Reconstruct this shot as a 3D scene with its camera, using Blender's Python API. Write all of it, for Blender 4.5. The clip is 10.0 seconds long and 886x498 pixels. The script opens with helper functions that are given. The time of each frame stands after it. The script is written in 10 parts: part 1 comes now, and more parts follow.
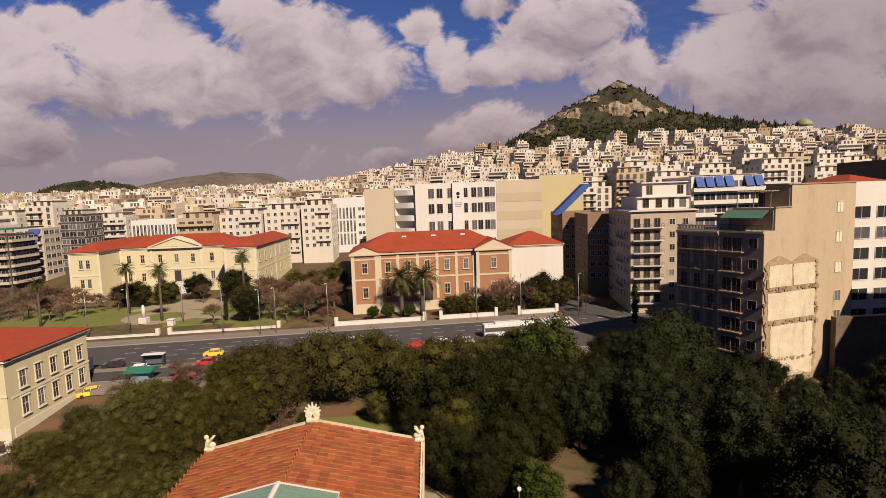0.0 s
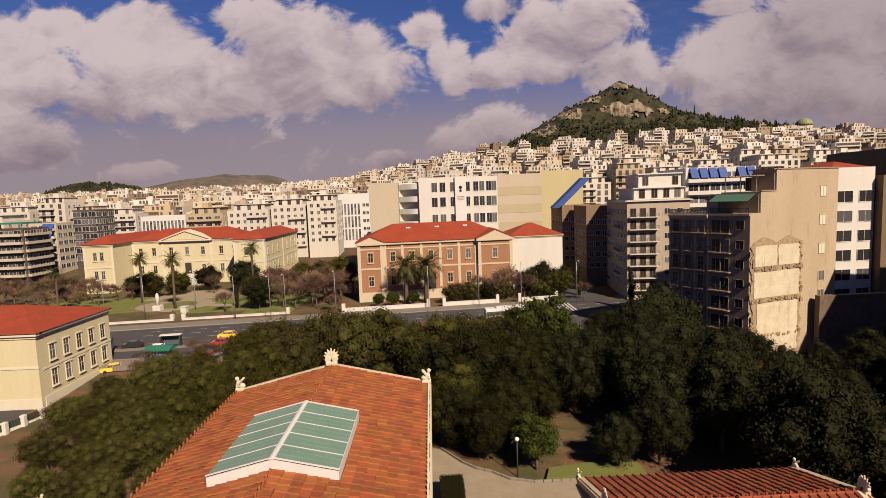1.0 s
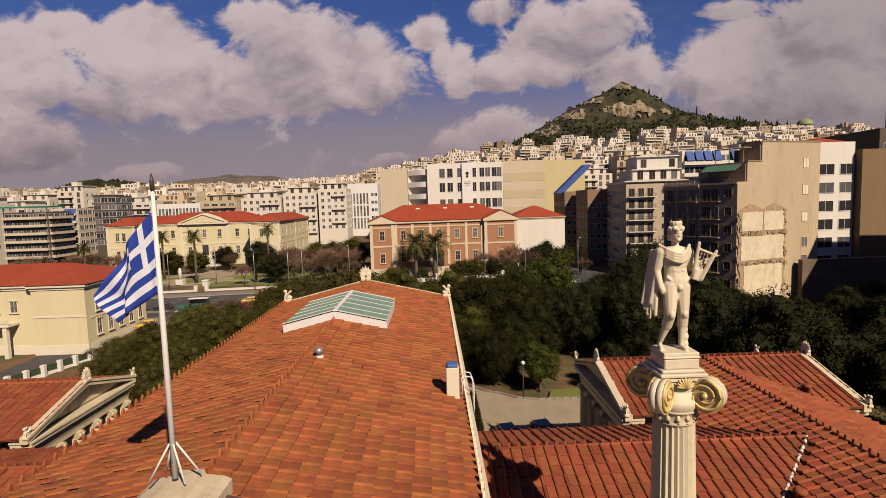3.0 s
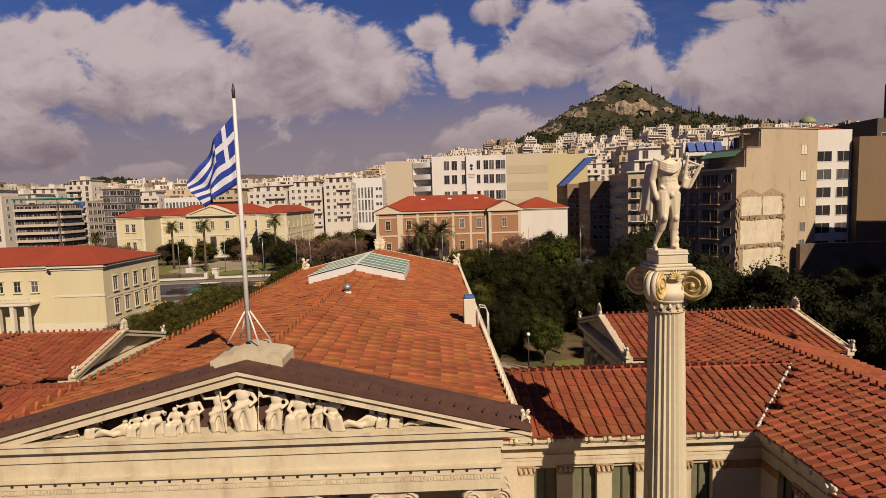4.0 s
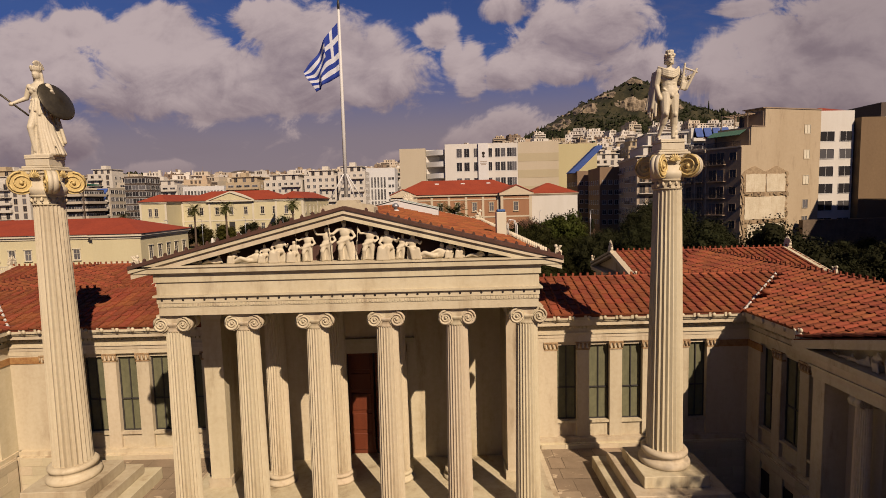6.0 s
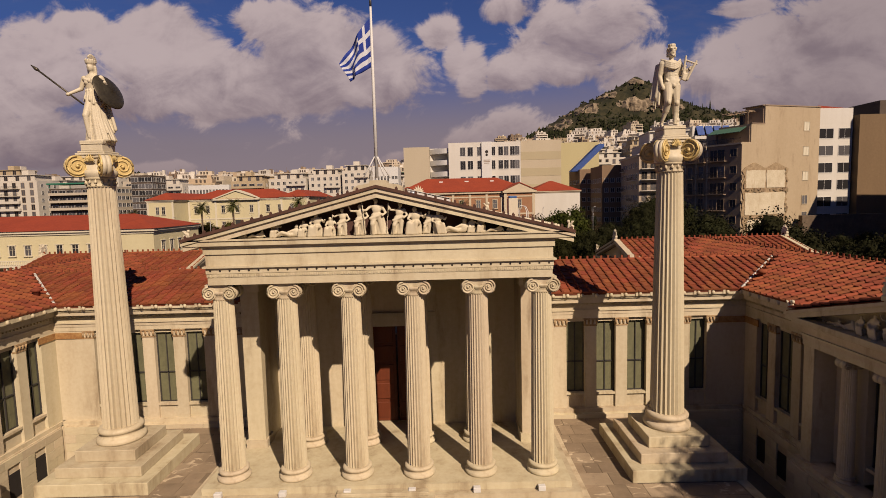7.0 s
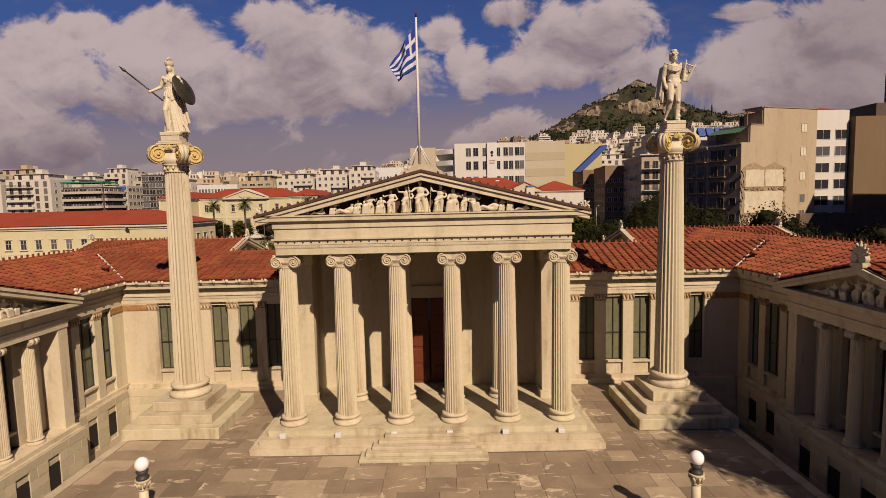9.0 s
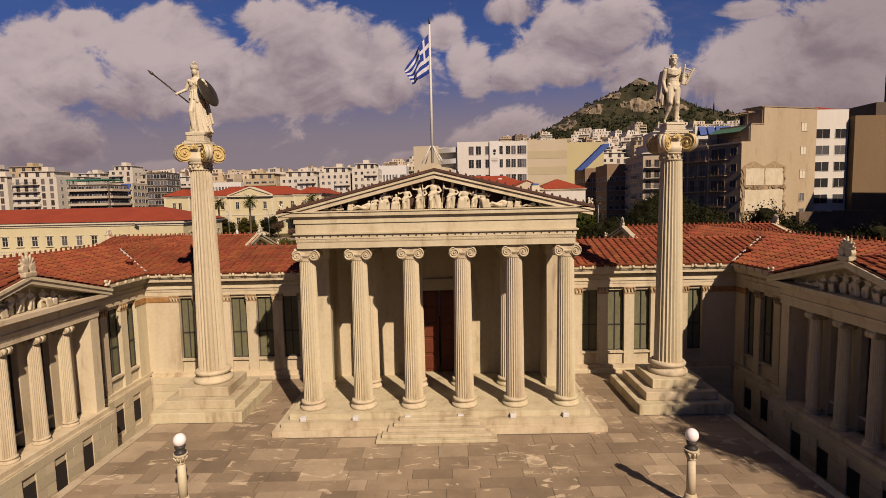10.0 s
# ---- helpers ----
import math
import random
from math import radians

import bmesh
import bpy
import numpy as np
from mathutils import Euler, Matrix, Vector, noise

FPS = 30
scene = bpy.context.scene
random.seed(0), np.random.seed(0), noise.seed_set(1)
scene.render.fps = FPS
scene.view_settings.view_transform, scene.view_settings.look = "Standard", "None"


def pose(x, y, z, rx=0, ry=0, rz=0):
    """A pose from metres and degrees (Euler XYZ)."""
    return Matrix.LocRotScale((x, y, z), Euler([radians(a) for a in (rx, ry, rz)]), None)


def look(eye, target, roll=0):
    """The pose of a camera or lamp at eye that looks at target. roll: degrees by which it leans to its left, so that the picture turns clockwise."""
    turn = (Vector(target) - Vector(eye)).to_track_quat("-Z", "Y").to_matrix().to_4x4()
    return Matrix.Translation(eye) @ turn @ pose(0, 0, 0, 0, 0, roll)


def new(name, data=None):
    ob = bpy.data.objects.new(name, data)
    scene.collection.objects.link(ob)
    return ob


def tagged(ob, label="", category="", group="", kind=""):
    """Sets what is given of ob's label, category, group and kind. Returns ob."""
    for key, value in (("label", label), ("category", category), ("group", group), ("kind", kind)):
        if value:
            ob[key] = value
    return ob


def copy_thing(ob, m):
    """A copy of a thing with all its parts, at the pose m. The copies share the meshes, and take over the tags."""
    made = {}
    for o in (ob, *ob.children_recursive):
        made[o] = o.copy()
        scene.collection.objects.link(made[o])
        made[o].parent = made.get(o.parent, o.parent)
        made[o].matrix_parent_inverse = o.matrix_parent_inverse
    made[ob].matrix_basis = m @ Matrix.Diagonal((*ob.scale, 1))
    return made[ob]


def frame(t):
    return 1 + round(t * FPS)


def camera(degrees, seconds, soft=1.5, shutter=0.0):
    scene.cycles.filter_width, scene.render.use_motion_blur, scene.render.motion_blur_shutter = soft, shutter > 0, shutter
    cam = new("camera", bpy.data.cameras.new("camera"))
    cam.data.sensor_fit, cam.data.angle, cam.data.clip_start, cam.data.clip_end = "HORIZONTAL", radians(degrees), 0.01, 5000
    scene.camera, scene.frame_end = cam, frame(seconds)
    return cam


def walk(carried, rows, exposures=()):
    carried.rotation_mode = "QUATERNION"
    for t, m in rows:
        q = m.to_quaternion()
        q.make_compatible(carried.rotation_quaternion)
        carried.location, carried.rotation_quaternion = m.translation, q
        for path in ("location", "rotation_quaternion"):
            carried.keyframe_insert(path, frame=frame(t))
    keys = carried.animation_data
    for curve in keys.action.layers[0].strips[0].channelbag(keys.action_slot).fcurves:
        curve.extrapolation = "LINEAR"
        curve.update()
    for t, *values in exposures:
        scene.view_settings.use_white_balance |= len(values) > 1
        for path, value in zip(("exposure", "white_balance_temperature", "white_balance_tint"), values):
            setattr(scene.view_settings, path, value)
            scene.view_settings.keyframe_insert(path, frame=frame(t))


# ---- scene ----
cam = camera(80.0, 10.0, soft=0.9)
PATH = [
    (0, (9.836, 1.579, 32.589), (9.89, 3.568, 32.39), -2.0),
    (0.5, (9.664, -1.454, 31.167), (9.713, 0.535, 30.969), -2.0),
    (1, (9.383, -4.03, 29.482), (9.428, -2.04, 29.292), -2.1),
    (1.5, (8.852, -6.539, 27.69), (8.896, -4.548, 27.506), -2.0),
    (2, (8.32, -8.726, 26.094), (8.364, -6.735, 25.913), -2.0),
    (2.5, (7.777, -10.957, 24.441), (7.817, -8.965, 24.262), -1.9),
    (4, (6.175, -16.034, 19.9), (6.203, -14.042, 19.721), -1.7),
    (4.5, (5.653, -17.609, 18.423), (5.674, -15.617, 18.243), -1.7),
    (5, (5.19, -18.942, 17.118), (5.203, -16.95, 16.938), -1.6),
    (5.5, (4.628, -20.459, 16.001), (4.633, -18.467, 15.817), -1.5),
    (7, (3.022, -24.172, 14.306), (3.017, -22.18, 14.124), -1.5),
    (7.5, (2.613, -25.228, 13.887), (2.606, -23.236, 13.711), -1.5),
    (8, (2.133, -26.309, 13.628), (2.124, -24.316, 13.453), -1.5),
    (8.5, (1.677, -27.348, 13.386), (1.668, -25.355, 13.215), -1.4),
    (9, (1.218, -28.381, 13.303), (1.208, -26.389, 13.129), -1.3),
    (9.5, (0.889, -29.304, 13.279), (0.876, -27.312, 13.101), -1.3),
    (10, (0.631, -30.12, 13.24), (0.616, -28.128, 13.059), -1.2),
]
EXPOSURES = [(0, 0.82, 6200, 20), (2.5, 0.71, 6180, 19), (4.5, 0.51, 6230, 20), (5.5, 0.42, 6280, 21), (7, 0.42, 6320, 22), (10, 0.47, 6310, 22)]
walk(cam, [(t, look(eye, target, roll)) for t, eye, target, roll in PATH], EXPOSURES)
# ---- walk done ----

# ---- world, sun ----
SUN_FROM = Vector((0.54, -1.0, 0.94)).normalized()
SUN_EL = math.asin(SUN_FROM.z)
world = bpy.data.worlds.new("world")
scene.world = world
world.use_nodes = True


class Nodes:
    """Short hand for building node trees."""

    def __init__(self, tree):
        self.tree = tree

    def add(self, kind, **sets):
        n = self.tree.nodes.new(kind)
        for k, v in sets.items():
            if k == "op":
                n.operation = v
            elif k == "blend":
                n.data_type, n.blend_type = "RGBA", v
            elif k == "scale":
                n.inputs["Scale"].default_value = v
            elif k == "detail":
                n.inputs["Detail"].default_value = v
            elif k == "rough":
                n.inputs["Roughness"].default_value = v
            elif k == "distortion":
                n.inputs["Distortion"].default_value = v
        return n

    def link(self, a, b):
        self.tree.links.new(a, b)

    def put(self, socket, v):
        if isinstance(v, bpy.types.NodeSocket):
            self.link(v, socket)
        elif isinstance(v, (tuple, list, Vector)) and len(v) == 3 and socket.type == "RGBA":
            socket.default_value = (*v, 1)
        else:
            socket.default_value = v

    def math(self, op, a, b=0.0, c=0.0, clamp=False):
        n = self.add("ShaderNodeMath", op=op)
        n.use_clamp = clamp
        for s, v in zip(n.inputs, (a, b, c)):
            self.put(s, v)
        return n.outputs[0]

    def mix(self, f, a, b, blend="MIX"):
        n = self.add("ShaderNodeMix", blend=blend)
        self.put(n.inputs[0], f)
        self.put(n.inputs[6], a)
        self.put(n.inputs[7], b)
        return n.outputs[2]

    def noise(self, vec, scale, detail=4.0, rough=0.55, distortion=0.0):
        n = self.add("ShaderNodeTexNoise", scale=scale, detail=detail, rough=rough, distortion=distortion)
        if vec is not None:
            self.link(vec, n.inputs["Vector"])
        return n.outputs["Fac"]

    def ramp(self, f, a, b, to0=0.0, to1=1.0):
        n = self.add("ShaderNodeMapRange")
        n.interpolation_type = "SMOOTHSTEP"
        for s, v in zip(n.inputs, (f, a, b, to0, to1)):
            self.put(s, v)
        return n.outputs[0]

    def vmath(self, op, a, b=(0, 0, 0)):
        n = self.add("ShaderNodeVectorMath", op=op)
        self.put(n.inputs[0], a)
        self.put(n.inputs[1], b)
        return n.outputs[0] if op not in ("DOT_PRODUCT", "LENGTH", "DISTANCE") else n.outputs["Value"]


def build_sky():
    """Blue winter sky with a broken deck of cumulus, banks of it placed as ellipses on the dome and frayed by noise."""
    n = Nodes(world.node_tree)
    world.node_tree.nodes.clear()
    out = n.add("ShaderNodeOutputWorld")
    bg = n.add("ShaderNodeBackground")
    sky = n.add("ShaderNodeTexSky")
    sky.sky_type = "NISHITA"
    sky.sun_disc = False
    sky.sun_elevation = SUN_EL
    sky.sun_rotation = math.atan2(SUN_FROM.x, SUN_FROM.y)
    sky.air_density, sky.dust_density, sky.ozone_density = 1.0, 1.2, 2.0
    tc = n.add("ShaderNodeTexCoord").outputs["Generated"]
    sep = n.add("ShaderNodeSeparateXYZ")
    n.link(tc, sep.inputs[0])
    X, Y, Z = sep.outputs
    # coordinates on the dome: azimuth and height as slopes
    yy = n.math("MAXIMUM", Y, 0.12)
    u = n.math("DIVIDE", X, yy)
    v = n.math("DIVIDE", Z, yy)
    comb = n.add("ShaderNodeCombineXYZ")
    n.link(u, comb.inputs[0])
    n.link(n.math("MULTIPLY", v, 1.45), comb.inputs[1])
    uv = comb.outputs[0]

    def puff(shift):
        """Cloud body at a place on the dome, shifted a little to find which side of a billow is lit."""
        at = n.vmath("ADD", uv, shift)
        soft = n.noise(at, 3.2, 2.0, 0.45)
        lump = n.noise(at, 9.0, 5.0, 0.6, 0.9)
        fray = n.noise(at, 30.0, 6.0, 0.65)
        return n.math("ADD", n.math("MULTIPLY_ADD", soft, 0.55, n.math("MULTIPLY", lump, 0.85)), n.math("MULTIPLY", fray, 0.26))

    here, lit_side = puff((0, 0, 0)), puff((0.022, 0.038, 0))
    field = total = rise = None
    for cu, cv, a, b, w in SKY_BANKS:
        du = n.math("DIVIDE", n.math("SUBTRACT", u, cu), a)
        dv = n.math("DIVIDE", n.math("SUBTRACT", v, cv), b)
        r = n.math("SQRT", n.math("ADD", n.math("MULTIPLY", du, du), n.math("MULTIPLY", dv, dv)))
        m = n.math("MULTIPLY", n.ramp(r, 1.75, 0.25), w)
        p = n.math("POWER", m, 3.0)
        q = n.math("MULTIPLY", p, n.math("MAXIMUM", n.math("MINIMUM", dv, 1.0), -1.0))
        field = m if field is None else n.math("MAXIMUM", field, m)
        total = p if total is None else n.math("ADD", total, p)
        rise = q if rise is None else n.math("ADD", rise, q)
    up = n.math("DIVIDE", rise, n.math("MAXIMUM", total, 0.02))
    body = n.math("SUBTRACT", here, 0.83)
    dens = n.math("ADD", n.math("MULTIPLY", field, 0.55), body)
    mask = n.ramp(dens, 0.12, 0.32)
    relief = n.math("SUBTRACT", here, lit_side)
    sway = n.noise(uv, 4.0, 3.0, 0.5)
    shade = n.math("ADD", n.math("MULTIPLY", relief, 0.62), n.math("MULTIPLY", up, 0.17))
    shade = n.math("ADD", shade, n.math("MULTIPLY", n.math("SUBTRACT", sway, 0.5), 0.9))
    light = n.ramp(shade, -0.36, 0.20)
    low = n.ramp(v, 0.24, 0.05)
    white = n.mix(low, CLOUD_LIT, (0.82, 0.66, 0.62))
    grey = n.mix(low, CLOUD_SHADE, (0.42, 0.32, 0.36))
    cloud = n.mix(light, grey, white)
    cloud = n.mix(n.ramp(u, 0.3, 0.8, 0.0, 0.42), cloud, (0.40, 0.31, 0.31))
    veil = n.ramp(v, 0.285, 0.11, 0.0, 0.95)
    veil_col = n.mix(n.ramp(v, 0.02, 0.2), (0.66, 0.535, 0.51), (0.55, 0.475, 0.52))
    blue = n.vmath("MINIMUM", n.mix(1.0, sky.outputs[0], SKY_TINT, "MULTIPLY"), (0.115, 0.245, 0.68))
    base = n.mix(veil, blue, veil_col)
    thin = n.ramp(n.noise(n.vmath("MULTIPLY", uv, (1, 2.2, 1)), 5.0, 6.0, 0.62), 0.48, 0.75, 0.0, 0.22)
    base = n.mix(thin, base, (0.52, 0.43, 0.45))
    base = n.mix(n.ramp(Z, 0.36, 0.85, 0.0, 0.62), base, (0.035, 0.055, 0.15))
    col = n.mix(n.math("MULTIPLY", mask, 0.96), base, cloud)
    n.link(col, bg.inputs[0])
    bg.inputs[1].default_value = SKY_STRENGTH
    n.link(bg.outputs[0], out.inputs[0])


SKY_STRENGTH = 0.285
SKY_TINT = (0.058, 0.075, 0.125)
CLOUD_LIT, CLOUD_SHADE = (1.27, 1.06, 0.95), (0.60, 0.475, 0.485)
SKY_BANKS = [
    (-0.76, 0.25, 0.13, 0.075, 1.0), (-0.78, 0.15, 0.13, 0.06, 0.85), (-0.65, 0.335, 0.05, 0.022, 0.85), (-0.60, 0.31, 0.05, 0.03, 0.75),
    (-0.51, 0.325, 0.07, 0.045, 1.0), (-0.49, 0.27, 0.14, 0.07, 1.0), (-0.38, 0.235, 0.15, 0.065, 1.0), (-0.58, 0.20, 0.10, 0.04, 0.8), (-0.30, 0.33, 0.08, 0.045, 1.0),
    (-0.24, 0.28, 0.13, 0.085, 1.0), (-0.13, 0.235, 0.11, 0.065, 1.0), (-0.26, 0.215, 0.16, 0.045, 1.0),
    (0.0, 0.305, 0.035, 0.028, 0.85), (0.028, 0.26, 0.022, 0.04, 0.75), (0.06, 0.235, 0.03, 0.05, 0.85), (0.13, 0.23, 0.05, 0.035, 0.85),
    (0.13, 0.345, 0.045, 0.025, 0.9), (0.22, 0.305, 0.06, 0.05, 1.0), (0.31, 0.31, 0.085, 0.055, 1.0), (0.25, 0.245, 0.07, 0.035, 0.85), (0.27, 0.28, 0.13, 0.055, 0.95), (0.47, 0.205, 0.09, 0.035, 0.85), (0.38, 0.235, 0.075, 0.05, 0.9),
    (0.56, 0.335, 0.06, 0.018, 0.75), (0.52, 0.225, 0.07, 0.06, 0.85), (0.62, 0.26, 0.08, 0.07, 1.0), (0.76, 0.255, 0.12, 0.085, 1.0), (0.86, 0.29, 0.1, 0.09, 1.0), (0.66, 0.18, 0.20, 0.055, 0.95), (0.84, 0.15, 0.13, 0.06, 0.9),
    (0.13, 0.115, 0.085, 0.045, 1.0), (0.05, 0.10, 0.05, 0.035, 0.85), (-0.065, 0.075, 0.045, 0.02, 0.9), (-0.55, 0.065, 0.06, 0.016, 0.75), (-0.50, 0.075, 0.04, 0.012, 0.7),
    (-1.25, 0.25, 0.3, 0.2, 0.95), (1.3, 0.25, 0.3, 0.2, 0.95),
]
build_sky()
lamp = bpy.data.lights.new("sun", "SUN")
lamp.energy, lamp.angle, lamp.color = 4.95, radians(0.6), (1.0, 0.83, 0.58)
sun = new("sun", lamp)
sun.matrix_world = look(SUN_FROM * 300, (0, 0, 0))
scene.view_settings.exposure = 0.0


# ---- materials ----
def material(name, color, rough=0.8, metal=0.0, spec=0.3):
    m = bpy.data.materials.new(name)
    m.use_nodes = True
    n = Nodes(m.node_tree)
    b = m.node_tree.nodes["Principled BSDF"]
    n.put(b.inputs["Base Color"], color)
    b.inputs["Roughness"].default_value = rough
    b.inputs["Metallic"].default_value = metal
    b.inputs["Specular IOR Level"].default_value = spec
    return m, n, b


def worn(name, color, second, rough=0.8, grain=6.0, stain=0.5, amount=0.5, bump=0.15, streak=False, pieces=0.0, grime=(0.1, 0.08, 0.06), grime_amount=0.0, metal=0.0, bump_scale=1.0):
    """A surface with grain, stains and fine relief. pieces: how far the colour varies from piece to piece."""
    m, n, b = material(name, color, rough, metal)
    tc = n.add("ShaderNodeTexCoord").outputs["Object"]
    vec = tc
    if streak:
        vec = n.vmath("MULTIPLY", tc, (1.0, 1.0, 0.16))
    f1 = n.noise(vec, stain, 5.0, 0.62)
    f2 = n.noise(tc, grain, 5.0, 0.6)
    f = n.math("ADD", n.math("MULTIPLY", f1, 0.65), n.math("MULTIPLY", f2, 0.35))
    col = n.mix(n.ramp(f, 0.5 - 0.22, 0.5 + 0.22, 0.0, amount), color, second)
    if pieces:
        r1 = n.add("ShaderNodeObjectInfo").outputs["Random"]
        r2 = n.add("ShaderNodeNewGeometry").outputs["Random Per Island"]
        r = n.math("FRACT", n.math("ADD", r1, r2))
        hsv = n.add("ShaderNodeHueSaturation")
        n.link(col, hsv.inputs["Color"])
        n.link(n.math("MULTIPLY_ADD", r, pieces * 2, 1 - pieces), hsv.inputs["Value"])
        n.link(n.math("MULTIPLY_ADD", n.math("FRACT", n.math("MULTIPLY", r, 7.3)), 0.018, 0.491), hsv.inputs["Hue"])
        col = hsv.outputs[0]
    if grime_amount:
        g = n.noise(n.vmath("MULTIPLY", tc, (1.0, 1.0, 0.22)), 0.9, 6.0, 0.68)
        col = n.mix(n.ramp(g, 0.52, 0.74, 0.0, grime_amount), col, grime)
    n.link(col, b.inputs["Base Color"])
    n.link(n.math("MULTIPLY_ADD", f2, 0.25, rough - 0.12, clamp=True), b.inputs["Roughness"])
    bp = n.add("ShaderNodeBump")
    bp.inputs["Strength"].default_value = bump
    bp.inputs["Distance"].default_value = 0.02 * bump_scale
    n.link(f2, bp.inputs["Height"])
    n.link(bp.outputs[0], b.inputs["Normal"])
    return m


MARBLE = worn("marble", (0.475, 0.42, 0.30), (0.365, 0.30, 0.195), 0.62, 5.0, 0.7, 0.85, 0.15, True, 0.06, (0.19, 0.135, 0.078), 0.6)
MARBLE_OLD = worn("weathered_marble", (0.465, 0.408, 0.285), (0.345, 0.28, 0.178), 0.7, 4.0, 0.9, 0.9, 0.25, True, 0.12, (0.165, 0.115, 0.066), 0.65)
STATUE = worn("statue_marble", (0.474, 0.424, 0.313), (0.396, 0.335, 0.228), 0.55, 3.0, 1.2, 0.6, 0.1, True, 0.0, (0.32, 0.25, 0.16), 0.25)
def paving(name, color, second, pale, vary=0.13):
    """Worn marble paving: brownish slabs, each a little different, with sharp-edged pale veins and patches."""
    m, n, b = material(name, color, 0.6, 0, 0.3)
    geo = n.add("ShaderNodeNewGeometry")
    at = geo.outputs["Position"]
    f = n.noise(at, 0.30, 7.0, 0.68)
    col = n.mix(n.ramp(f, 0.3, 0.7), color, second)
    r = n.math("FRACT", n.math("ADD", n.add("ShaderNodeObjectInfo").outputs["Random"], geo.outputs["Random Per Island"]))
    hsv = n.add("ShaderNodeHueSaturation")
    n.link(col, hsv.inputs["Color"])
    n.link(n.math("MULTIPLY_ADD", r, 2 * vary, 1 - vary), hsv.inputs["Value"])
    shift = n.vmath("MULTIPLY", at, (1.0, 2.1, 1.0))
    vein = n.noise(shift, 0.75, 3.0, 0.5, 1.6)
    fine = n.noise(at, 5.0, 5.0, 0.65)
    pick = n.math("MULTIPLY", n.ramp(vein, 0.60, 0.66), n.ramp(n.math("FRACT", n.math("MULTIPLY", r, 5.7)), 0.25, 0.45))
    col = n.mix(n.math("MULTIPLY", pick, n.ramp(fine, 0.25, 0.6, 0.35, 0.95)), hsv.outputs[0], pale)
    col = n.mix(n.ramp(n.noise(at, 1.7, 6.0, 0.7), 0.56, 0.72, 0.0, 0.45), col, (0.13, 0.095, 0.065))
    n.link(col, b.inputs["Base Color"])
    n.link(n.math("MULTIPLY_ADD", fine, 0.3, 0.42, clamp=True), b.inputs["Roughness"])
    bp = n.add("ShaderNodeBump")
    bp.inputs["Strength"].default_value, bp.inputs["Distance"].default_value = 0.15, 0.02
    n.link(fine, bp.inputs["Height"])
    n.link(bp.outputs[0], b.inputs["Normal"])
    return m


PAVING = paving("paving_marble", (0.262, 0.2, 0.134), (0.17, 0.128, 0.085), (0.46, 0.375, 0.26))
JOINT = worn("joint_mortar", (0.129, 0.103, 0.0773), (0.0905, 0.0708, 0.0515), 0.9, 8.0, 1.0, 0.6)
GOLD = worn("gilding", (0.505, 0.383, 0.157), (0.4, 0.296, 0.122), 0.55, 9.0, 2.0, 0.7, 0.15, metal=0.2)
PAINTED_CAP = worn("faded_painted_carving", (0.37, 0.285, 0.165), (0.19, 0.10, 0.042), 0.7, 14.0, 5.0, 1.0, 0.3)
FRIEZE_RED = worn("painted_band_red", (0.20, 0.088, 0.03), (0.34, 0.20, 0.075), 0.7, 14.0, 4.0, 1.0)
TILE = worn("terracotta", (0.245, 0.075, 0.021), (0.17, 0.050, 0.016), 0.85, 5.0, 0.6, 0.8, 0.3, False, 0.20, (0.062, 0.031, 0.02), 0.55)
TILE_RED = worn("terracotta_red", (0.212, 0.056, 0.020), (0.132, 0.034, 0.014), 0.85, 5.0, 0.5, 0.8, 0.3, False, 0.19, (0.055, 0.024, 0.018), 0.35)
TILE_EDGE = worn("dark_tile_edge", (0.0837, 0.0386, 0.0258), (0.0451, 0.0225, 0.0161), 0.85, 4.0, 1.5, 0.9, 0.3)
TILE_UNDER = worn("tile_bed", (0.129, 0.0386, 0.0193), (0.0837, 0.0258, 0.0129), 0.9, 5.0, 0.6, 0.8)
ROOF_FAR = worn("far_roof_red", (0.235, 0.040, 0.014), (0.165, 0.027, 0.011), 0.8, 2.0, 0.25, 0.8, 0.3)
DOOR = worn("door_wood", (0.122, 0.0296, 0.0113), (0.0783, 0.0191, 0.00783), 0.5, 12.0, 2.0, 0.7, 0.2, True)
DARK = worn("dark_interior", (0.0174, 0.0139, 0.0122), (0.0261, 0.0209, 0.0174), 0.9)
IRON = worn("painted_iron", (0.0305, 0.0305, 0.0305), (0.0522, 0.0435, 0.0348), 0.5, 20.0, 3.0, 0.5)
WHITE = worn("white_paint", (0.502, 0.496, 0.477), (0.425, 0.412, 0.386), 0.6, 9.0, 1.0, 0.6)
STEEL = worn("grey_metal", (0.29, 0.296, 0.303), (0.231, 0.238, 0.244), 0.4, 12.0, 1.5, 0.6, metal=0.6)
CURTAIN = worn("green_grey_blind", (0.135, 0.132, 0.072), (0.065, 0.065, 0.038), 0.8, 3.0, 1.2, 0.9, 0.1, True)
CREAM = worn("cream_plaster", (0.455, 0.41, 0.255), (0.40, 0.35, 0.21), 0.85, 3.0, 0.25, 0.7, 0.15, True, 0.0, (0.31, 0.25, 0.16), 0.25)
CREAM_TRIM = worn("pale_trim", (0.489, 0.451, 0.348), (0.425, 0.38, 0.284), 0.85, 4.0, 0.4, 0.6)
OCHRE = worn("ochre_render", (0.258, 0.132, 0.0676), (0.212, 0.103, 0.0515), 0.85, 3.0, 0.3, 0.7, 0.15, True)
OCHRE_TRIM = worn("pale_stucco", (0.425, 0.36, 0.258), (0.36, 0.296, 0.206), 0.85, 4.0, 0.4, 0.6)
